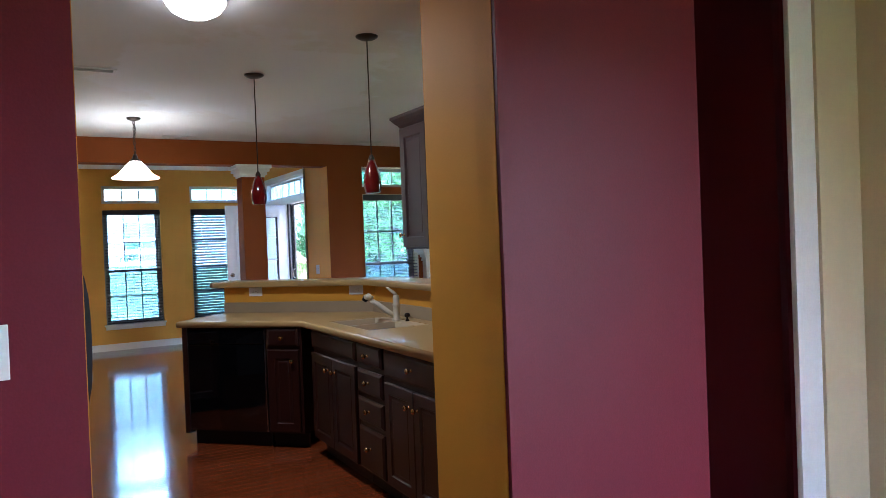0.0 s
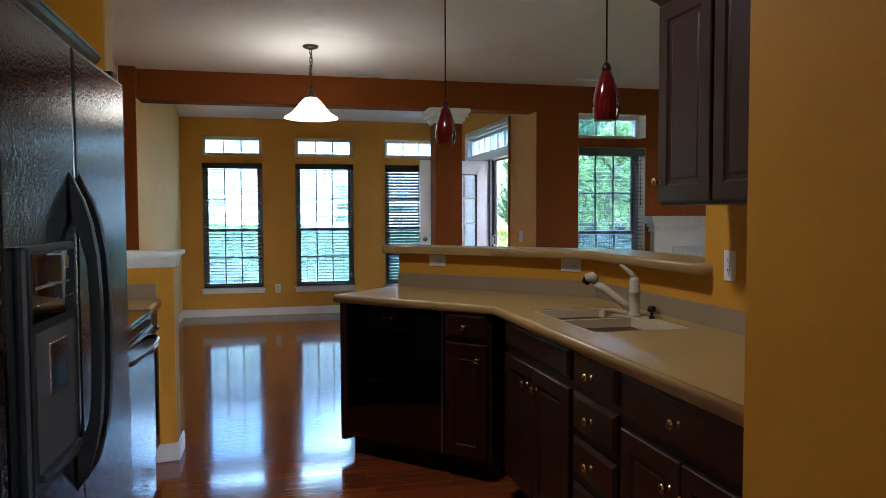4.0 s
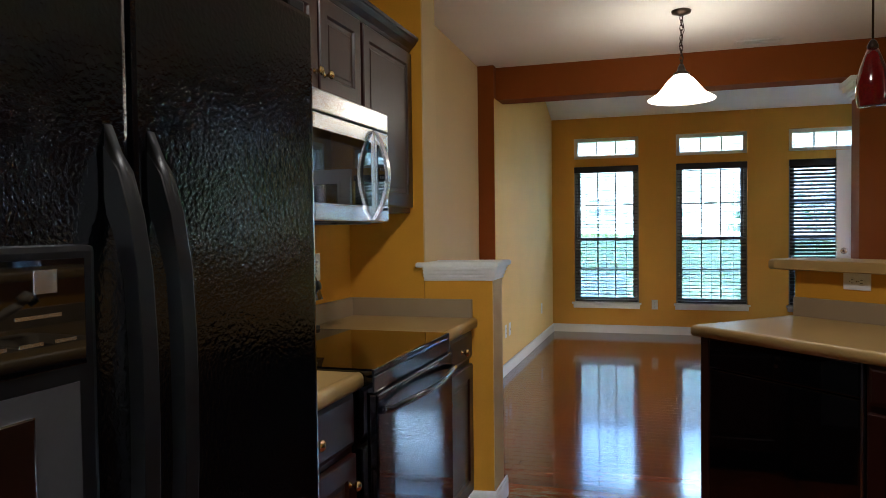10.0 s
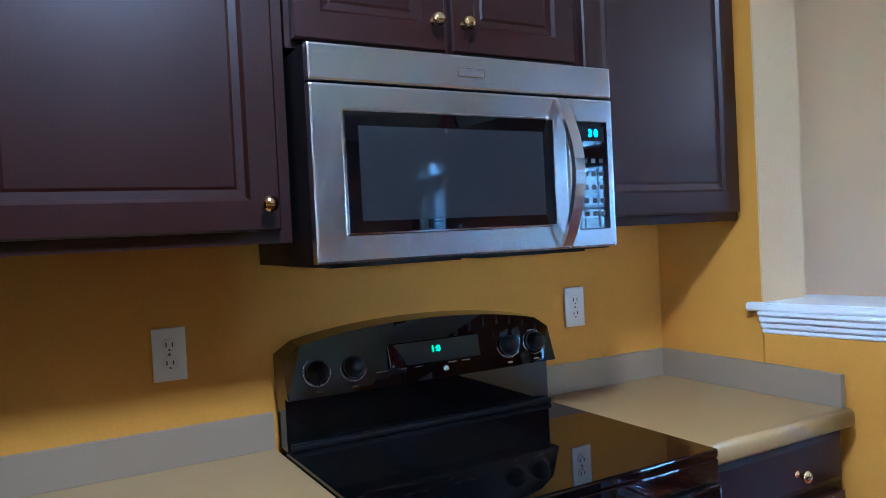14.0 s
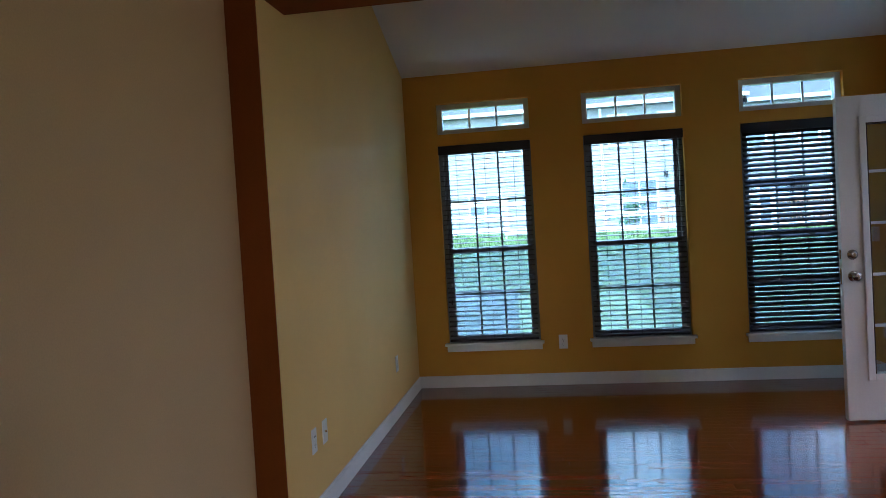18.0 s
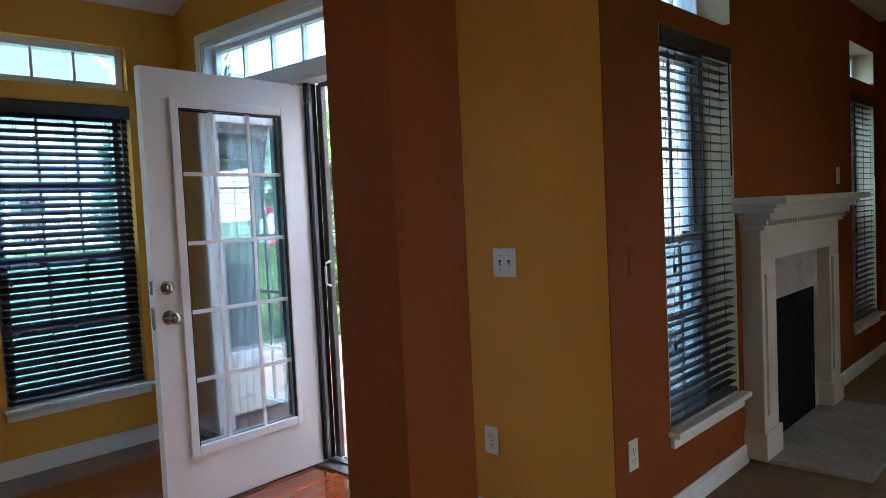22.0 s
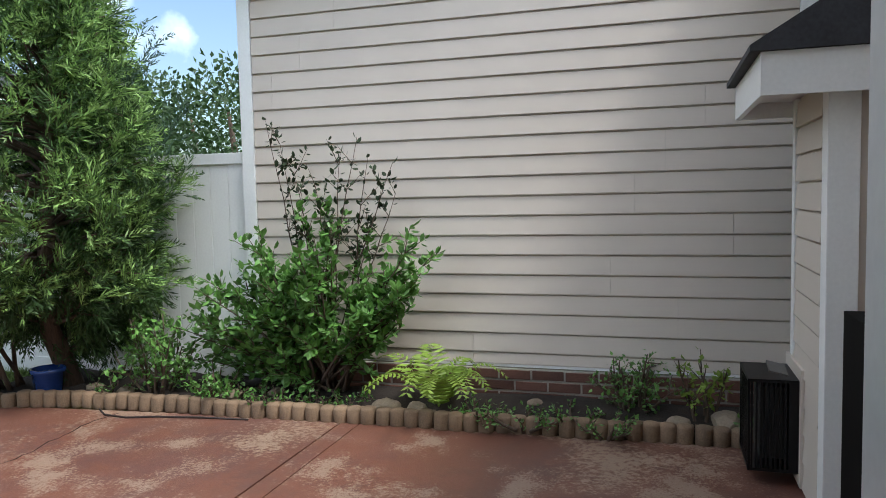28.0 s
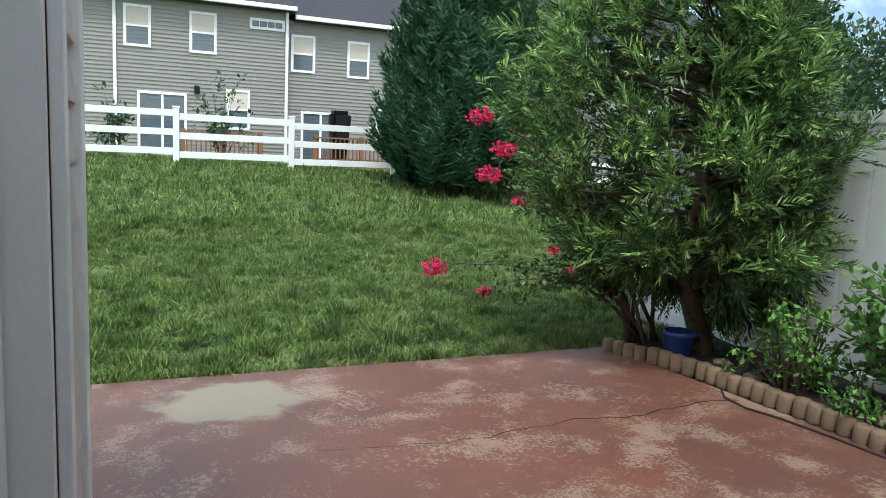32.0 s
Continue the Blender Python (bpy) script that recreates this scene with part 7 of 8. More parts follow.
def leafy_shrub(name, label, base, stems, material, count, length, width, spread, height, seed, jitter=0.09):
    """Branches from the base, with leaves set along them."""
    random.seed(seed)
    sh = thing(name, label, "shrub", pose(*base))
    bm = bmesh.new()
    t = Tris()
    lines = []
    for k in range(stems):
        a = 2 * math.pi * k / stems + random.uniform(-0.4, 0.4)
        out = random.uniform(0.15, 1.0)
        hgt = height * random.uniform(0.55, 1.0) * (1.15 - 0.45 * out)
        pts = limb(bm, (0.05 * math.cos(a), 0.05 * math.sin(a), -0.04), (spread[0] * out * math.cos(a), spread[1] * out * math.sin(a), hgt), math.hypot(hgt, out * max(spread) * 0.8), 0.012, 0.003, (0, 0, 0.25), 7)
        lines.append(pts)
        for j in range(4):
            b = random.randint(2, 6)
            d = (pts[b] - pts[b - 1]).normalized() + rnd_dir() * 0.9
            lines.append(limb(bm, pts[b], d, height * random.uniform(0.18, 0.34), 0.005, 0.0015, (0, 0, 0.15), 4))
    part("stem", bm, M_BARK, sh)
    for k in range(count):
        pts = random.choice(lines)
        u = random.uniform(0.25, 1.0) * (len(pts) - 1)
        i = min(int(u), len(pts) - 2)
        p = pts[i].lerp(pts[i + 1], u - i) + rnd_dir() * jitter * random.random()
        d = ((pts[i + 1] - pts[i]).normalized() * 0.4 + rnd_dir() + Vector((0, 0, 0.1))).normalized()
        side = d.cross(rnd_dir() * 0.6 + Vector((0, 0, 1))).normalized()
        s = random.uniform(0.6, 1.15)
        t.leaf(p, d, side, length * s, width * s)
    o = new("leaves", t.mesh("leaves", material))
    o.parent = sh
    return sh


def holly(name, label, base, tips, sprigs, seed):
    """An open shrub: stems curve up to the given tips, with broad leaves in whorls on their outer halves and dark sprigs on top."""
    random.seed(seed)
    sh = thing(name, label, "shrub", pose(*base))
    bm, t, t2 = bmesh.new(), Tris(), Tris()
    def grow(tip, r0, bow):
        tip = Vector(tip)
        start = Vector((random.uniform(-0.05, 0.05), random.uniform(-0.12, 0.12), -0.05))
        mid = start.lerp(tip, 0.5) + Vector((random.uniform(-0.05, 0.05), -tip.y * 0.12, bow))
        pts = [start * (1 - u) ** 2 + mid * 2 * u * (1 - u) + tip * u * u + rnd_dir() * 0.008 for u in [i / 10 for i in range(11)]]
        tube(pts, r0, 6, bm, [r0 * (1 - 0.82 * i / 10) for i in range(11)])
        return pts
    def clothe(t, pts, first, step, size):
        for i in range(first, len(pts)):
            q = (pts[i] - pts[i - 1]).normalized()
            for k in range(step):
                d = (q * 0.55 + rnd_dir() + Vector((0, 0, 0.15))).normalized()
                side = d.cross(Vector((0, 0, 1)) + rnd_dir() * 0.5).normalized()
                s = size * random.uniform(0.6, 1.15)
                p = pts[i - 1].lerp(pts[i], random.random()) + d * 0.012
                if base[0] + p.x + d.x * s < 7.40:
                    t.oval(p, d, side, s, s * 0.56)
    for tip in tips:
        pts = grow(tip, 0.013, 0.06)
        clothe(t, pts, 7, 5, 0.066)
        for j in range(7):
            b = random.randint(4, 10)
            d = ((pts[b] - pts[b - 1]).normalized() + rnd_dir() * 0.9 + Vector((0, 0, 0.15))).normalized()
            tw = limb(bm, pts[b], d, random.uniform(0.10, 0.24), 0.004, 0.0015, (0, 0, 0.1), 4)
            clothe(t, tw, 1, 4, 0.066)
    for tip in sprigs:
        pts = grow(tip, 0.009, 0.02)
        clothe(t2, pts, 6, 3, 0.050)
        for j in range(5):
            b = random.randint(6, 10)
            tw = limb(bm, pts[b], Vector((random.uniform(-0.4, 0.4), random.uniform(-1, 1), 0.8)), random.uniform(0.10, 0.22), 0.003, 0.0012, (0, 0, 0.2), 3)
            clothe(t2, tw, 1, 3, 0.046)
    part("stem", bm, M_BARK, sh)
    new("leaves", t.mesh("leaves", M_BUSH)).parent = sh
    tagged(new("leaves", t2.mesh("leaves", M_SPRIG)), "small dark leaves on bare sprigs").parent = sh
    return sh


random.seed(30)
HIGH = ((-0.82, 1.06), (-0.55, 1.00), (-0.3, 1.06), (0.1, 1.18), (0.35, 1.08), (0.65, 0.82), (1.05, 0.44))
LOW = ((-0.82, 0.84), (-0.55, 0.38), (-0.3, 0.32), (0.1, 0.18), (0.35, 0.10), (0.65, 0.10), (1.05, 0.20))
tips = []
while len(tips) < 54:
    y = random.uniform(-0.82, 1.05)
    tips.append((random.uniform(-0.36, 0.12), y, random.uniform(profile(LOW, y), profile(HIGH, y))))
holly("holly_shrub", "open glossy green shrub with dark sprigs against the siding", (7.18, 12.14, -0.06), tips,
      [(0.02, 0.42, 1.82), (0.05, 0.32, 1.66), (0.0, 0.2, 1.45), (0.05, -0.24, 1.68), (0.0, -0.32, 1.54), (0.02, -0.49, 1.50), (0.05, -0.1, 1.5), (0.0, 0.05, 1.35), (0.03, -0.5, 1.3)], 31)
leafy_shrub("small_shrub", "small rounded green shrub in the bed", (6.90, 13.26, -0.06), 14, M_BUSH, 900, 0.050, 0.032, (0.22, 0.26), 0.60, 35, 0.07)
leafy_shrub("small_shrub", "low dark green plant in the bed", (6.86, 12.80, -0.06), 10, M_BUSH, 420, 0.04, 0.026, (0.2, 0.24), 0.26, 37, 0.05)
leafy_shrub("small_shrub", "low leafy weed by the brick base", (7.18, 10.18, -0.06), 12, M_BUSH, 520, 0.036, 0.024, (0.2, 0.30), 0.42, 39, 0.06)
leafy_shrub("small_shrub", "upright leafy weed by the brick base", (7.06, 9.78, -0.06), 5, M_FERN, 150, 0.05, 0.034, (0.1, 0.14), 0.46, 41, 0.04)
for k, (x, y) in enumerate(((6.84, 12.40), (6.95, 11.9), (6.88, 11.05), (6.90, 10.5), (6.98, 9.5), (6.78, 10.3), (6.84, 13.6), (7.0, 12.65), (6.80, 10.75), (6.98, 12.15))):
    leafy_shrub("ground_cover", "creeping green weeds along the edging", (x, y, -0.06), 8, M_BUSH, 130, 0.032, 0.022, (0.16, 0.22), 0.13, 50 + k, 0.04)

# crape myrtle with pink blossom, arching out over the lawn
random.seed(61)
cm = thing("crape_myrtle", "arching crape myrtle with pink blossom", "shrub", pose(6.76, 14.42, -0.1))
bm, t, fl = bmesh.new(), Tris(), Tris()
tips = [(-1.73, -0.22, 0.643), (-1.41, -0.22, 1.195), (-1.31, -0.22, 1.345), (-1.48, -0.22, 1.532), (-1.20, -0.22, 1.045), (-0.93, -0.22, 0.743), (-1.40, -0.22, 0.494), (-0.80, -0.22, 0.605), (-0.6, 0.0, 1.7), (-0.2, 0.0, 1.9), (-1.1, -0.1, 0.40), (-1.2, 0.0, 1.80), (-0.9, -0.15, 0.50), (-1.15, -0.2, 0.62)]
for k, tip in enumerate(tips):
    tip = Vector(tip)
    start = Vector((random.uniform(-0.10, 0.10), random.uniform(-0.1, 0.1), 0))
    mid = Vector((tip.x * 0.35, tip.y * 0.5, max(0.75, tip.z * 0.85)))
    pts = [start * (1 - u) ** 2 + mid * 2 * u * (1 - u) + tip * u * u + rnd_dir() * 0.012 for u in [i / 14 for i in range(15)]]
    part("stem", tube(pts, 0.014, 6, None, [0.016 - 0.0135 * i / 14 for i in range(15)]), M_BARK, cm)
    for i in range(5, 15):
        for _ in range(11):
            d = (rnd_dir() + Vector((0, 0, 0.2))).normalized()
            t.leaf(pts[i] + rnd_dir() * 0.05, d, d.cross(rnd_dir()).normalized(), random.uniform(0.034, 0.056), 0.027)
    if k < 5 or k in (5, 6, 7):
        big = 150 if k < 4 else 45
        for _ in range(big):
            o = rnd_dir() * random.random() ** 0.4
            p = tip + Vector((o.x * 0.085, o.y * 0.07, o.z * 0.05)) * (1 if k < 4 else 0.5)
            d = rnd_dir()
            fl.leaf(p, d, d.cross(rnd_dir()).normalized(), 0.022, 0.02, 0.4)
new("leaves", t.mesh("leaves", M_CONIFER)).parent = cm
tagged(new("blossom", fl.mesh("blossom", M_PINK)), "crinkled pink blossom").parent = cm

# fern
random.seed(71)
fn = thing("fern", "yellow-green fern with arching fronds in the bed", "fern", pose(6.95, 11.30, -0.05))
for k in range(17):
    a = 2 * math.pi * k / 17 + random.uniform(-0.15, 0.15)
    ln = random.uniform(0.32, 0.50)
    t = Tris()
    out = Vector((math.cos(a), math.sin(a), 0))
    side = Vector((-math.sin(a), math.cos(a), 0))
    rise = random.uniform(0.20, 0.34)
    prev = Vector((0, 0, 0))
    for i in range(1, 18):
        u = i / 17
        p = out * ln * u * (0.75 if out.x > 0.3 else 1) + Vector((0, 0, rise * math.sin(u * 2.3)))
        d = (p - prev).normalized()
        w = 0.135 * math.sin(min(1, u * 1.35 + 0.12) * math.pi * 0.82) * (1 - u * 0.35)
        for s in (-1, 1):
            e = (side * s + d * 0.45 - Vector((0, 0, 0.18))).normalized()
            t.leaf(p, e, d, max(0.012, w), 0.022, 0.1)
        t.blade(prev, d, side, (p - prev).length * 1.2, 0.004)
        prev = p
    new("frond", t.mesh("frond", M_FERN)).parent = fn
pot = thing("flower_pot", "small blue glazed flower pot beside the trunk", "flower pot", pose(6.76, 14.06, -0.075))
part("body", lathe([(0.07, 0), (0.085, 0.02), (0.105, 0.15), (0.115, 0.155), (0.115, 0.18), (0.10, 0.18), (0.095, 0.15)], 20), M_BLUEPOT, pot)

# far house behind the lawn fence
FHY = 36.0
fh = thing("far_house", "grey vinyl sided two-storey row houses beyond the fence", "house", pose(-0.88, FHY, -0.4))
part("wall", boxes((-26, 0, 0.5, 9.05, 9, 6.2)), M_SIDINGGREY, fh)
part("wall", boxes((9.05, 0.25, 0.5, 30, 9, 5.98)), M_SIDINGGREY, fh)
rows = []
for k in range(42):
    rows.append((-26, -0.025, 0.95 + 0.125 * k, 9.04, 0.0, 0.972 + 0.125 * k))
    if k < 40:
        rows.append((9.05, 0.225, 0.95 + 0.125 * k, 30, 0.25, 0.972 + 0.125 * k))
laps = {}
for x0, y0, z0, x1, y1, z1 in rows:
    if x0 not in laps:
        laps[x0] = mesh_of("siding_lap", boxes((x0, y0, 0, x1, y1, z1 - z0)), M_SIDINGGREY)
    o = new("siding_lap", laps[x0])
    o.parent, o.matrix_basis = fh, pose(0, 0, z0)
for x0, x1, zz, y0 in ((-26.5, 9.25, 6.2, 0), (9.25, 30.5, 5.98, 0.25)):
    bm = bmesh.new()
    rk = [(y0 - 0.45, zz + 0.05), (5.0, zz + 3.4), (10, zz + 0.05), (10, zz - 0.05), (y0 - 0.45, zz - 0.05)]
    f = [bm.verts.new((x0, a, b)) for a, b in rk]
    g2 = [bm.verts.new((x1, a, b)) for a, b in rk]
    bm.faces.new(f)
    bm.faces.new(list(reversed(g2)))
    for k in range(5):
        bm.faces.new((f[k], f[(k + 1) % 5], g2[(k + 1) % 5], g2[k]))
    part("roof", bm, M_SHINGLE, fh)
    part("gutter", boxes((x0, y0 - 0.55, zz - 0.04, x1, y0 - 0.44, zz + 0.10), bevel=0.01), M_VINYL, fh)
part("gable_trim", boxes((0, 0, 0, 4.2, 0.25, 0.14)), M_VINYL, fh).matrix_basis = pose(12.9, -0.3, 8.6, 0, 38, 0)
for x, zt, zb in ((9.0, 6.15, 0.9), (3.62, 6.15, 0.9), (-5.6, 6.15, 0.9)):
    part("downspout", boxes((x - 0.05, -0.11, zb, x + 0.05, -0.03, zt), bevel=0.01), M_VINYL, fh)


def far_window(x0, x1, z0, z1, y, kind="sash"):
    w = part("window", boxes((x0 - 0.07, y - 0.06, z0 - 0.07, x0 + 0.015, y, z1 + 0.07), (x1 - 0.015, y - 0.06, z0 - 0.07, x1 + 0.07, y, z1 + 0.07), (x0 + 0.015, y - 0.06, z1 - 0.015, x1 - 0.015, y, z1 + 0.07), (x0 + 0.015, y - 0.06, z0 - 0.07, x1 - 0.015, y, z0 + 0.015)), M_VINYL, fh)
    part("pane", boxes((x0, y - 0.025, z0, x1, y - 0.012, z1)), M_DARKGLASS, w)
    zm, xm = (z0 + z1) / 2, (x0 + x1) / 2
    if kind == "sash":
        part("rail", boxes((x0, y - 0.05, zm - 0.03, x1, y - 0.02, zm + 0.03)), M_VINYL, w)
        part("shade", boxes((x0 + 0.02, y - 0.034, zm, x1 - 0.02, y - 0.027, z1 - 0.02)), M_SIDING, w)
    elif kind == "slider":
        part("rail", boxes((xm - 0.04, y - 0.05, z0, xm + 0.04, y - 0.02, z1)), M_VINYL, w)
    else:
        part("rail", boxes(*[(x0 + (x1 - x0) * k / 4 - 0.012, y - 0.05, z0, x0 + (x1 - x0) * k / 4 + 0.012, y - 0.02, z1) for k in (1, 2, 3)]), M_VINYL, w)


for x0, x1, z0, z1, k in ((3.95, 4.62, 4.66, 5.82, "sash"), (5.92, 6.63, 4.62, 5.80, "sash"), (7.83, 8.85, 5.58, 5.80, "bars"), (7.08, 7.72, 2.2, 3.40, "sash"), (4.33, 5.70, 1.25, 3.16, "slider"),
                      (1.6, 2.3, 4.6, 5.8, "sash"), (-0.3, 0.4, 4.6, 5.8, "sash"), (-1.85, -0.6, 1.9, 2.95, "slider"), (-4.5, -3.8, 4.6, 5.8, "sash"), (-8, -7.3, 4.6, 5.8, "sash"), (1.2, 2.2, 2.0, 3.1, "sash"), (-5.0, -3.8, 1.9, 3.0, "slider"), (-11, -10.2, 4.6, 5.8, "sash")):
    far_window(x0, x1, z0, z1, 0.0, k)
for x0, x1, z0, z1, k in ((9.27, 9.97, 4.30, 5.43, "sash"), (11.27, 11.95, 4.25, 5.40, "sash"), (13.0, 13.9, 5.2, 5.45, "bars"), (9.65, 10.92, 1.2, 2.84, "slider"), (12.4, 13.1, 1.95, 3.08, "sash"), (15.5, 16.2, 4.3, 5.4, "sash")):
    far_window(x0, x1, z0, z1, 0.25, k)
part("wall_light", boxes((6.0, -0.14, 3.25, 6.16, 0.0, 3.5), bevel=0.02), M_BLACKMATT, fh)
# decks with railings in front of the row houses
for x0, x1, y0 in ((5.5, 7.9, 33.9), (9.5, 12.7, 33.7)):
    dk = thing("wooden_deck", "brown wooden deck with a baluster railing", "deck", pose(-0.88, y0, -0.4), group="decks")
    part("floor", boxes((x0, 0, 0.95, x1, FHY - y0 - 0.03, 1.12)), M_DECK, dk)
    part("top_rail", boxes((x0, -0.06, 1.95, x1, 0.08, 2.0), (x0, 0.0, 1.25, x1, 0.06, 1.31)), M_DECK, dk)
    n = int((x1 - x0) / 0.14)
    for k in range(n + 1):
        x = x0 + (x1 - x0) * k / n
        part("baluster", boxes((x - 0.02, 0.0, 1.2, x + 0.02, 0.04, 1.95)), M_DECK, dk)
    for x in (x0 + 0.05, (x0 + x1) / 2, x1 - 0.05):
        part("post", boxes((x - 0.06, -0.03, 0.5, x + 0.06, 0.09, 2.05)), M_DECK, dk)
    part("skirt", boxes((x0, 0.01, 0.55, x0 + 0.9, 0.04, 1.0)), M_DECK, dk)
gr = thing("covered_grill", "barbecue grill under a black cover on the deck", "grill", pose(9.57, 34.2, 0.72))
bm = prism([(-0.35, -0.3), (0.35, -0.3), (0.35, 0.3), (-0.35, 0.3)], 0, 1.75, 0.12)
for v in bm.verts:
    if v.co.z < 1.1:
        v.co.x *= 0.62
    v.co += rnd_dir() * 0.03
part("cover", bm, M_BLACKMATT, gr)

# three-rail white vinyl fence across the lawn
lf = thing("lawn_fence", "white three-rail vinyl fence across the lawn", "fence", pose(0, 26.9, 0))
posts = [4.16 + 2.44 * k for k in range(-9, 7)]
gz = lambda x: ground_z(x, 26.9)
for k, x in enumerate(posts):
    g0 = gz(x)
    p = part("post", boxes((x - 0.063, -0.063, g0 - 0.1, x + 0.063, 0.063, g0 + 1.14), bevel=0.008), M_VINYL, lf)
    part("post_cap", boxes((x - 0.075, -0.075, g0 + 1.14, x + 0.075, 0.075, g0 + 1.18), bevel=0.015), M_VINYL, p)
    if k:
        a, b = posts[k - 1], x
        for h in (0.20, 0.60, 1.00):
            part("rail", boxes((a + 0.06, -0.02, gz((a + b) / 2) + h - 0.07, b - 0.06, 0.02, gz((a + b) / 2) + h + 0.07), bevel=0.006), M_VINYL, lf)
leafy_shrub("sapling", "small leafy sapling by the lawn fence", (2.9, 28.2, ground_z(2.9, 28.2)), 9, M_SPRUCE, 320, 0.16, 0.09, (0.5, 0.4), 1.5, 81, 0.12)
leafy_shrub("sapling", "small leafy sapling by the lawn fence", (5.4, 30.0, ground_z(5.4, 30.0)), 9, M_SPRUCE, 320, 0.16, 0.09, (0.6, 0.4), 2.2, 83, 0.12)
# air conditioner outside the north windows
ac = thing("air_conditioner", "grey outdoor air conditioner unit on the lawn", "air conditioner", pose(-0.33, 14.9, ground_z(-0.33, 14.9) - 0.02))
part("pad", boxes((-0.48, -0.45, 0, 0.48, 0.45, 0.06), bevel=0.01), M_STONE, ac)
M_ACGREY = mat("blue_grey_metal", (0.16, 0.19, 0.23), 0.5, vary=0.1, bump=0.0)
part("case", boxes((-0.40, -0.37, 0.06, 0.40, 0.37, 0.70), bevel=0.03), M_ACGREY, ac)
part("louvre", boxes(*[(-0.37, -0.378, 0.10 + 0.035 * k, 0.37, -0.368, 0.115 + 0.035 * k) for k in range(16)]), M_ACGREY, ac)
part("fan_grille", lathe([(0.30, 0.70), (0.30, 0.715), (0.28, 0.715), (0.28, 0.70)], 24), M_BLACKMATT, ac)

# woods behind the neighbour's wall and the lawn, one mass of leaves
random.seed(91)
t = Tris()
bm = bmesh.new()
for k, (x, y, h, r) in enumerate(((11.8, 18.0, 3.3, 1.3), (13.6, 20.0, 3.6, 1.5), (15.5, 19.0, 3.7, 1.6), (10.6, 17.0, 2.9, 1.0), (13.0, 16.5, 3.3, 1.3), (18.0, 24.0, 4.4, 2.2), (22.0, 26.0, 5.2, 2.4))):
    tube([(x, y, -0.3), (x + 0.1, y, h * 0.45), (x, y + 0.1, h * 0.8)], 0.1, 6, bm, [0.13, 0.08, 0.03])
    for j in range(2400):
        o = rnd_dir() * random.random() ** 0.33
        lobe = 1 + 0.3 * noise.noise(o * 2.5 + Vector((k * 7, 0, 0)))
        p = Vector((x + o.x * r * lobe, y + o.y * r * lobe, h * 0.66 + o.z * h * 0.40 * lobe))
        d = (o + rnd_dir()).normalized()
        t.leaf(p, d, d.cross(rnd_dir()).normalized(), random.uniform(0.08, 0.15), 0.07)
tagged(new("woodland", t.mesh("woodland", M_FARTREE)), "leafy green trees behind the fence", "trees", kind="stuff")
tagged(new("woodland_trunks", mesh_of("woodland_trunks", bm, M_BARK)), "brown tree trunks behind the fence", "trees", kind="stuff")

# grass blades on the lawn, nearer ones smaller and denser
rng = np.random.default_rng(4)
N1, N2 = 210000, 90000
gx = np.concatenate([rng.uniform(2.0, 9.0, N1), rng.uniform(-4.0, 15.0, N2)])
gy = np.concatenate([14.2 + 6.5 * rng.random(N1) ** 1.2, 19.0 + 9.0 * rng.random(N2)])
keep = (gy > 14.59) & ~((gx > 6.45) & (gx < 7.5) & (gy < 14.75))
gx, gy = gx[keep], gy[keep]
gzv = np.array([ground_z(a, b) for a, b in zip(gx, gy)])
tuft = np.array([noise.noise((a * 4.0, b * 4.0, 1)) for a, b in zip(gx, gy)])
h = np.where(gy < 20, rng.uniform(0.03, 0.075, len(gx)), rng.uniform(0.05, 0.11, len(gx))) * np.clip(1 + 1.6 * tuft, 0.35, 2.2)
w = np.where(gy < 20, 0.009, 0.020)
ang = rng.uniform(0, 2 * np.pi, len(gx))
tx, ty = rng.normal(0, 0.045, len(gx)), rng.normal(0, 0.045, len(gx))
va = np.empty((len(gx), 3, 3))
va[:, 0] = np.stack([gx - np.cos(ang) * w, gy - np.sin(ang) * w, gzv - 0.005], 1)
va[:, 1] = np.stack([gx + np.cos(ang) * w, gy + np.sin(ang) * w, gzv - 0.005], 1)
va[:, 2] = np.stack([gx + tx, gy + ty, gzv + h], 1)
me = bpy.data.meshes.new("grass")
n = len(gx)
me.vertices.add(3 * n)
me.vertices.foreach_set("co", va.reshape(-1))
me.loops.add(3 * n)
me.loops.foreach_set("vertex_index", np.arange(3 * n))
me.polygons.add(n)
me.polygons.foreach_set("loop_start", np.arange(0, 3 * n, 3))
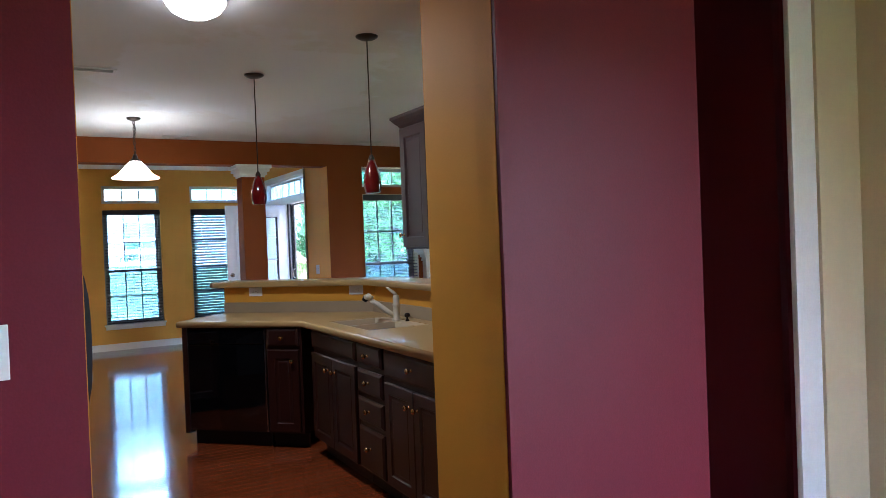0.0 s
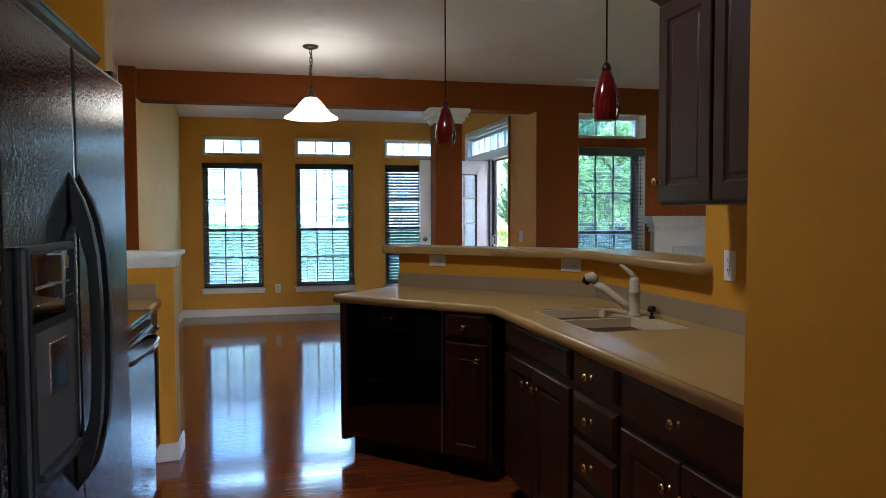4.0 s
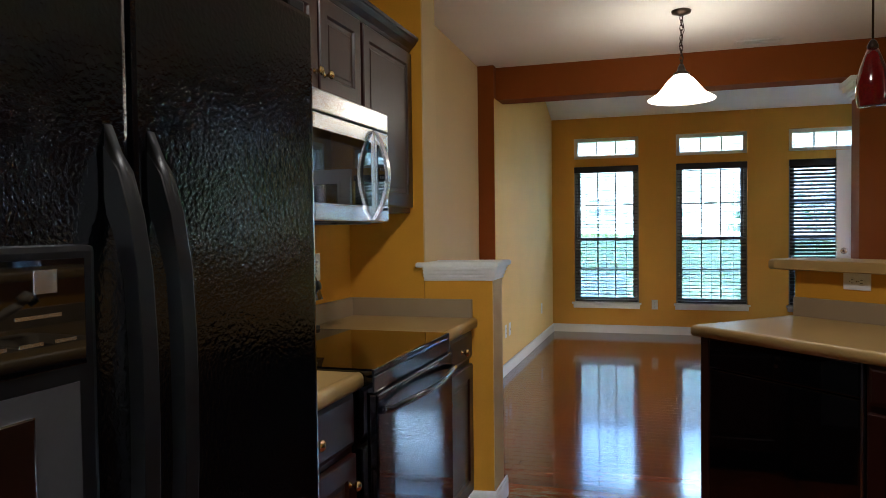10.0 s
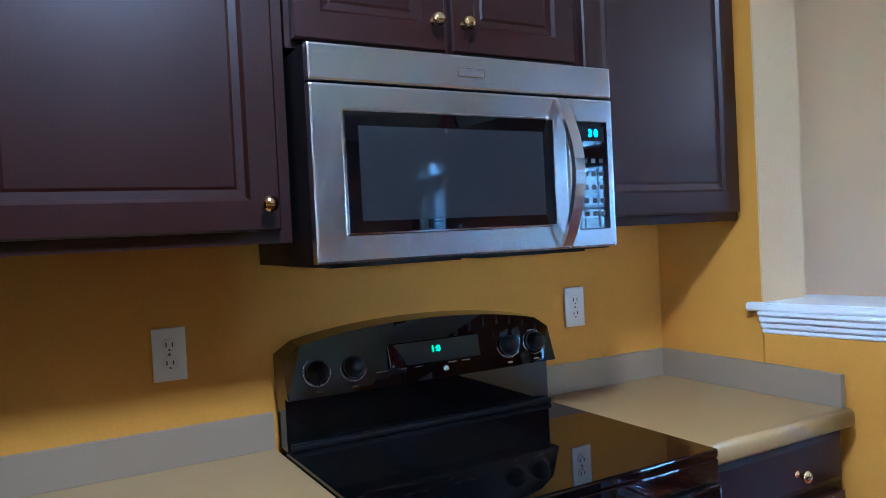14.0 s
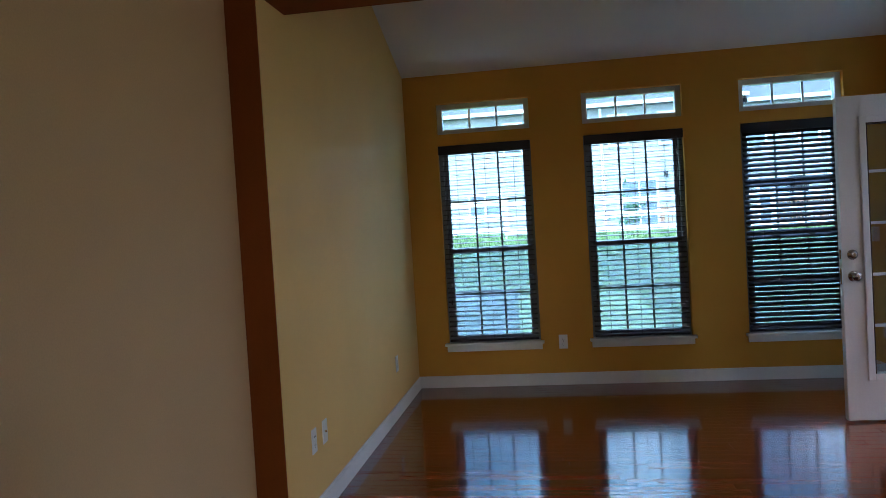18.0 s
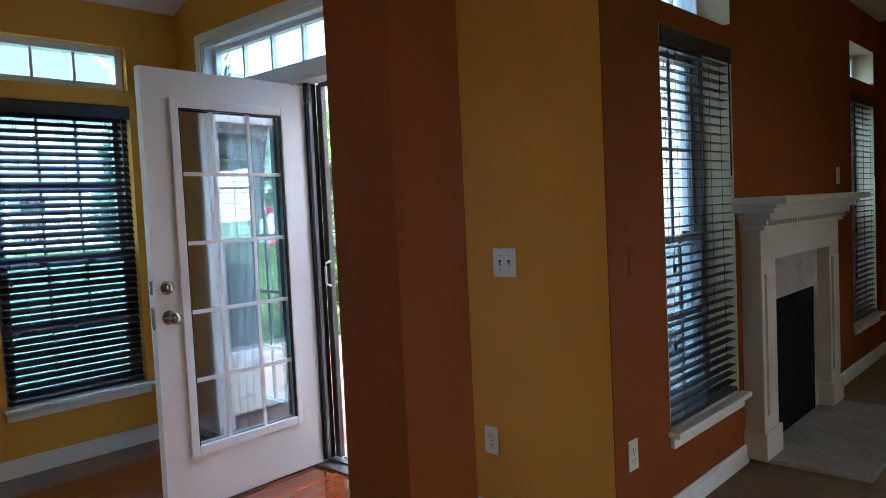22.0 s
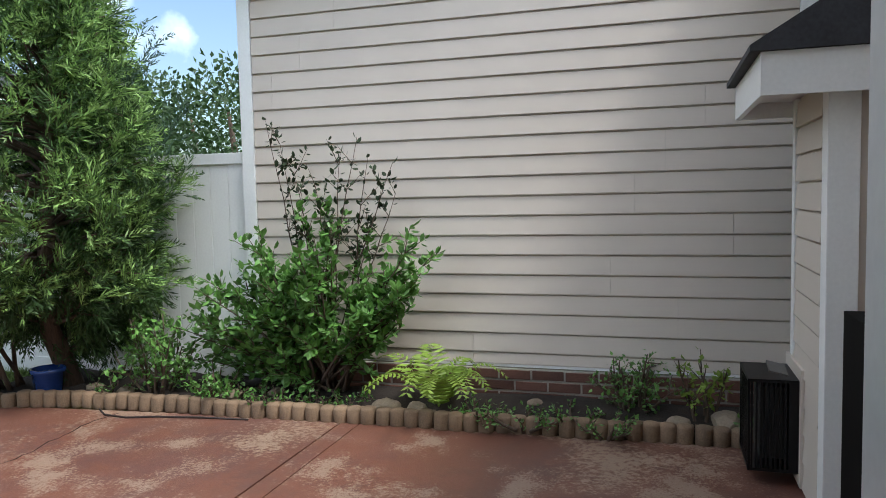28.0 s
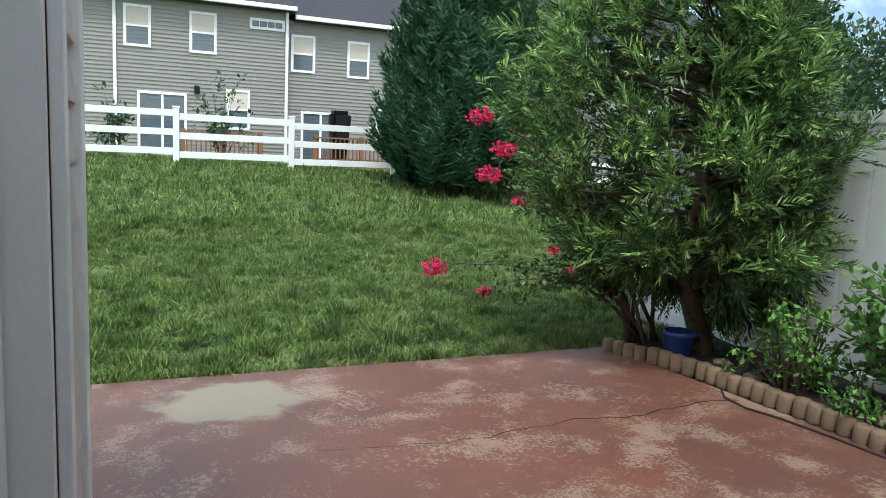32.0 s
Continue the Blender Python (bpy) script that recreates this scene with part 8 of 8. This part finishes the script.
me.update(calc_edges=True)
me.materials.append(M_GRASS)
tagged(new("grass", me), "short green grass blades of the lawn", "grass", kind="stuff")


# ---- floor boards: strips running east-west ----
random.seed(101)
PITCH = 0.0762
lengths = (0.45, 0.6, 0.75, 0.9, 1.05, 1.2)
meshes = {}
rest = []
count = 0
y = -2.74
while y < YN - 0.02:
    xa, xb = (-3.0, 3.45) if y < 2.44 else (XW - 0.10, 2.30) if y < 6.1 else (XD, 2.30) if y < YB - 0.01 else (XS, XE + 0.02)
    x = xa - random.uniform(0, 0.8)
    while x < xb:
        ln = random.choice(lengths)
        a, b = max(x, xa), min(x + ln, xb)
        x += ln
        if b - a < 0.03:
            continue
        near = 6.25 < y < 11.6 and -0.85 < (a + b) / 2 < 2.4 and b - a in (ln,) and count < 300
        if near:
            if ln not in meshes:
                meshes[ln] = mesh_of("floor_board", boxes((0.0004, 0.0004, -0.012, ln - 0.0004, PITCH - 0.0004, 0.0), bevel=0.0012), M_FLOOR)
            o = new("floor_board", meshes[ln])
            o.parent = floor
            o.matrix_basis = pose(a, y, 0)
            count += 1
        else:
            rest.append((a + 0.0005, y + 0.0005, b - 0.0005, y + PITCH - 0.0005))
    y += PITCH
verts, faces = [], []
for a, c, b, d in rest:
    n = len(verts)
    i = 0.0012
    verts += [(a, c, -0.010), (b, c, -0.010), (b, d, -0.010), (a, d, -0.010), (a, c, -0.0012), (b, c, -0.0012), (b, d, -0.0012), (a, d, -0.0012), (a + i, c + i, 0), (b - i, c + i, 0), (b - i, d - i, 0), (a + i, d - i, 0)]
    for k in range(4):
        j = (k + 1) % 4
        faces += [(n + k, n + j, n + 4 + j, n + 4 + k), (n + 4 + k, n + 4 + j, n + 8 + j, n + 8 + k)]
    faces.append((n + 8, n + 9, n + 10, n + 11))
me = bpy.data.meshes.new("floor_strips")
me.from_pydata(verts, [], faces)
me.materials.append(M_FLOORREST)
o = new("floor_strips", me)
o.parent = floor
tagged(o, "glossy cherry wood strips", kind="stuff")
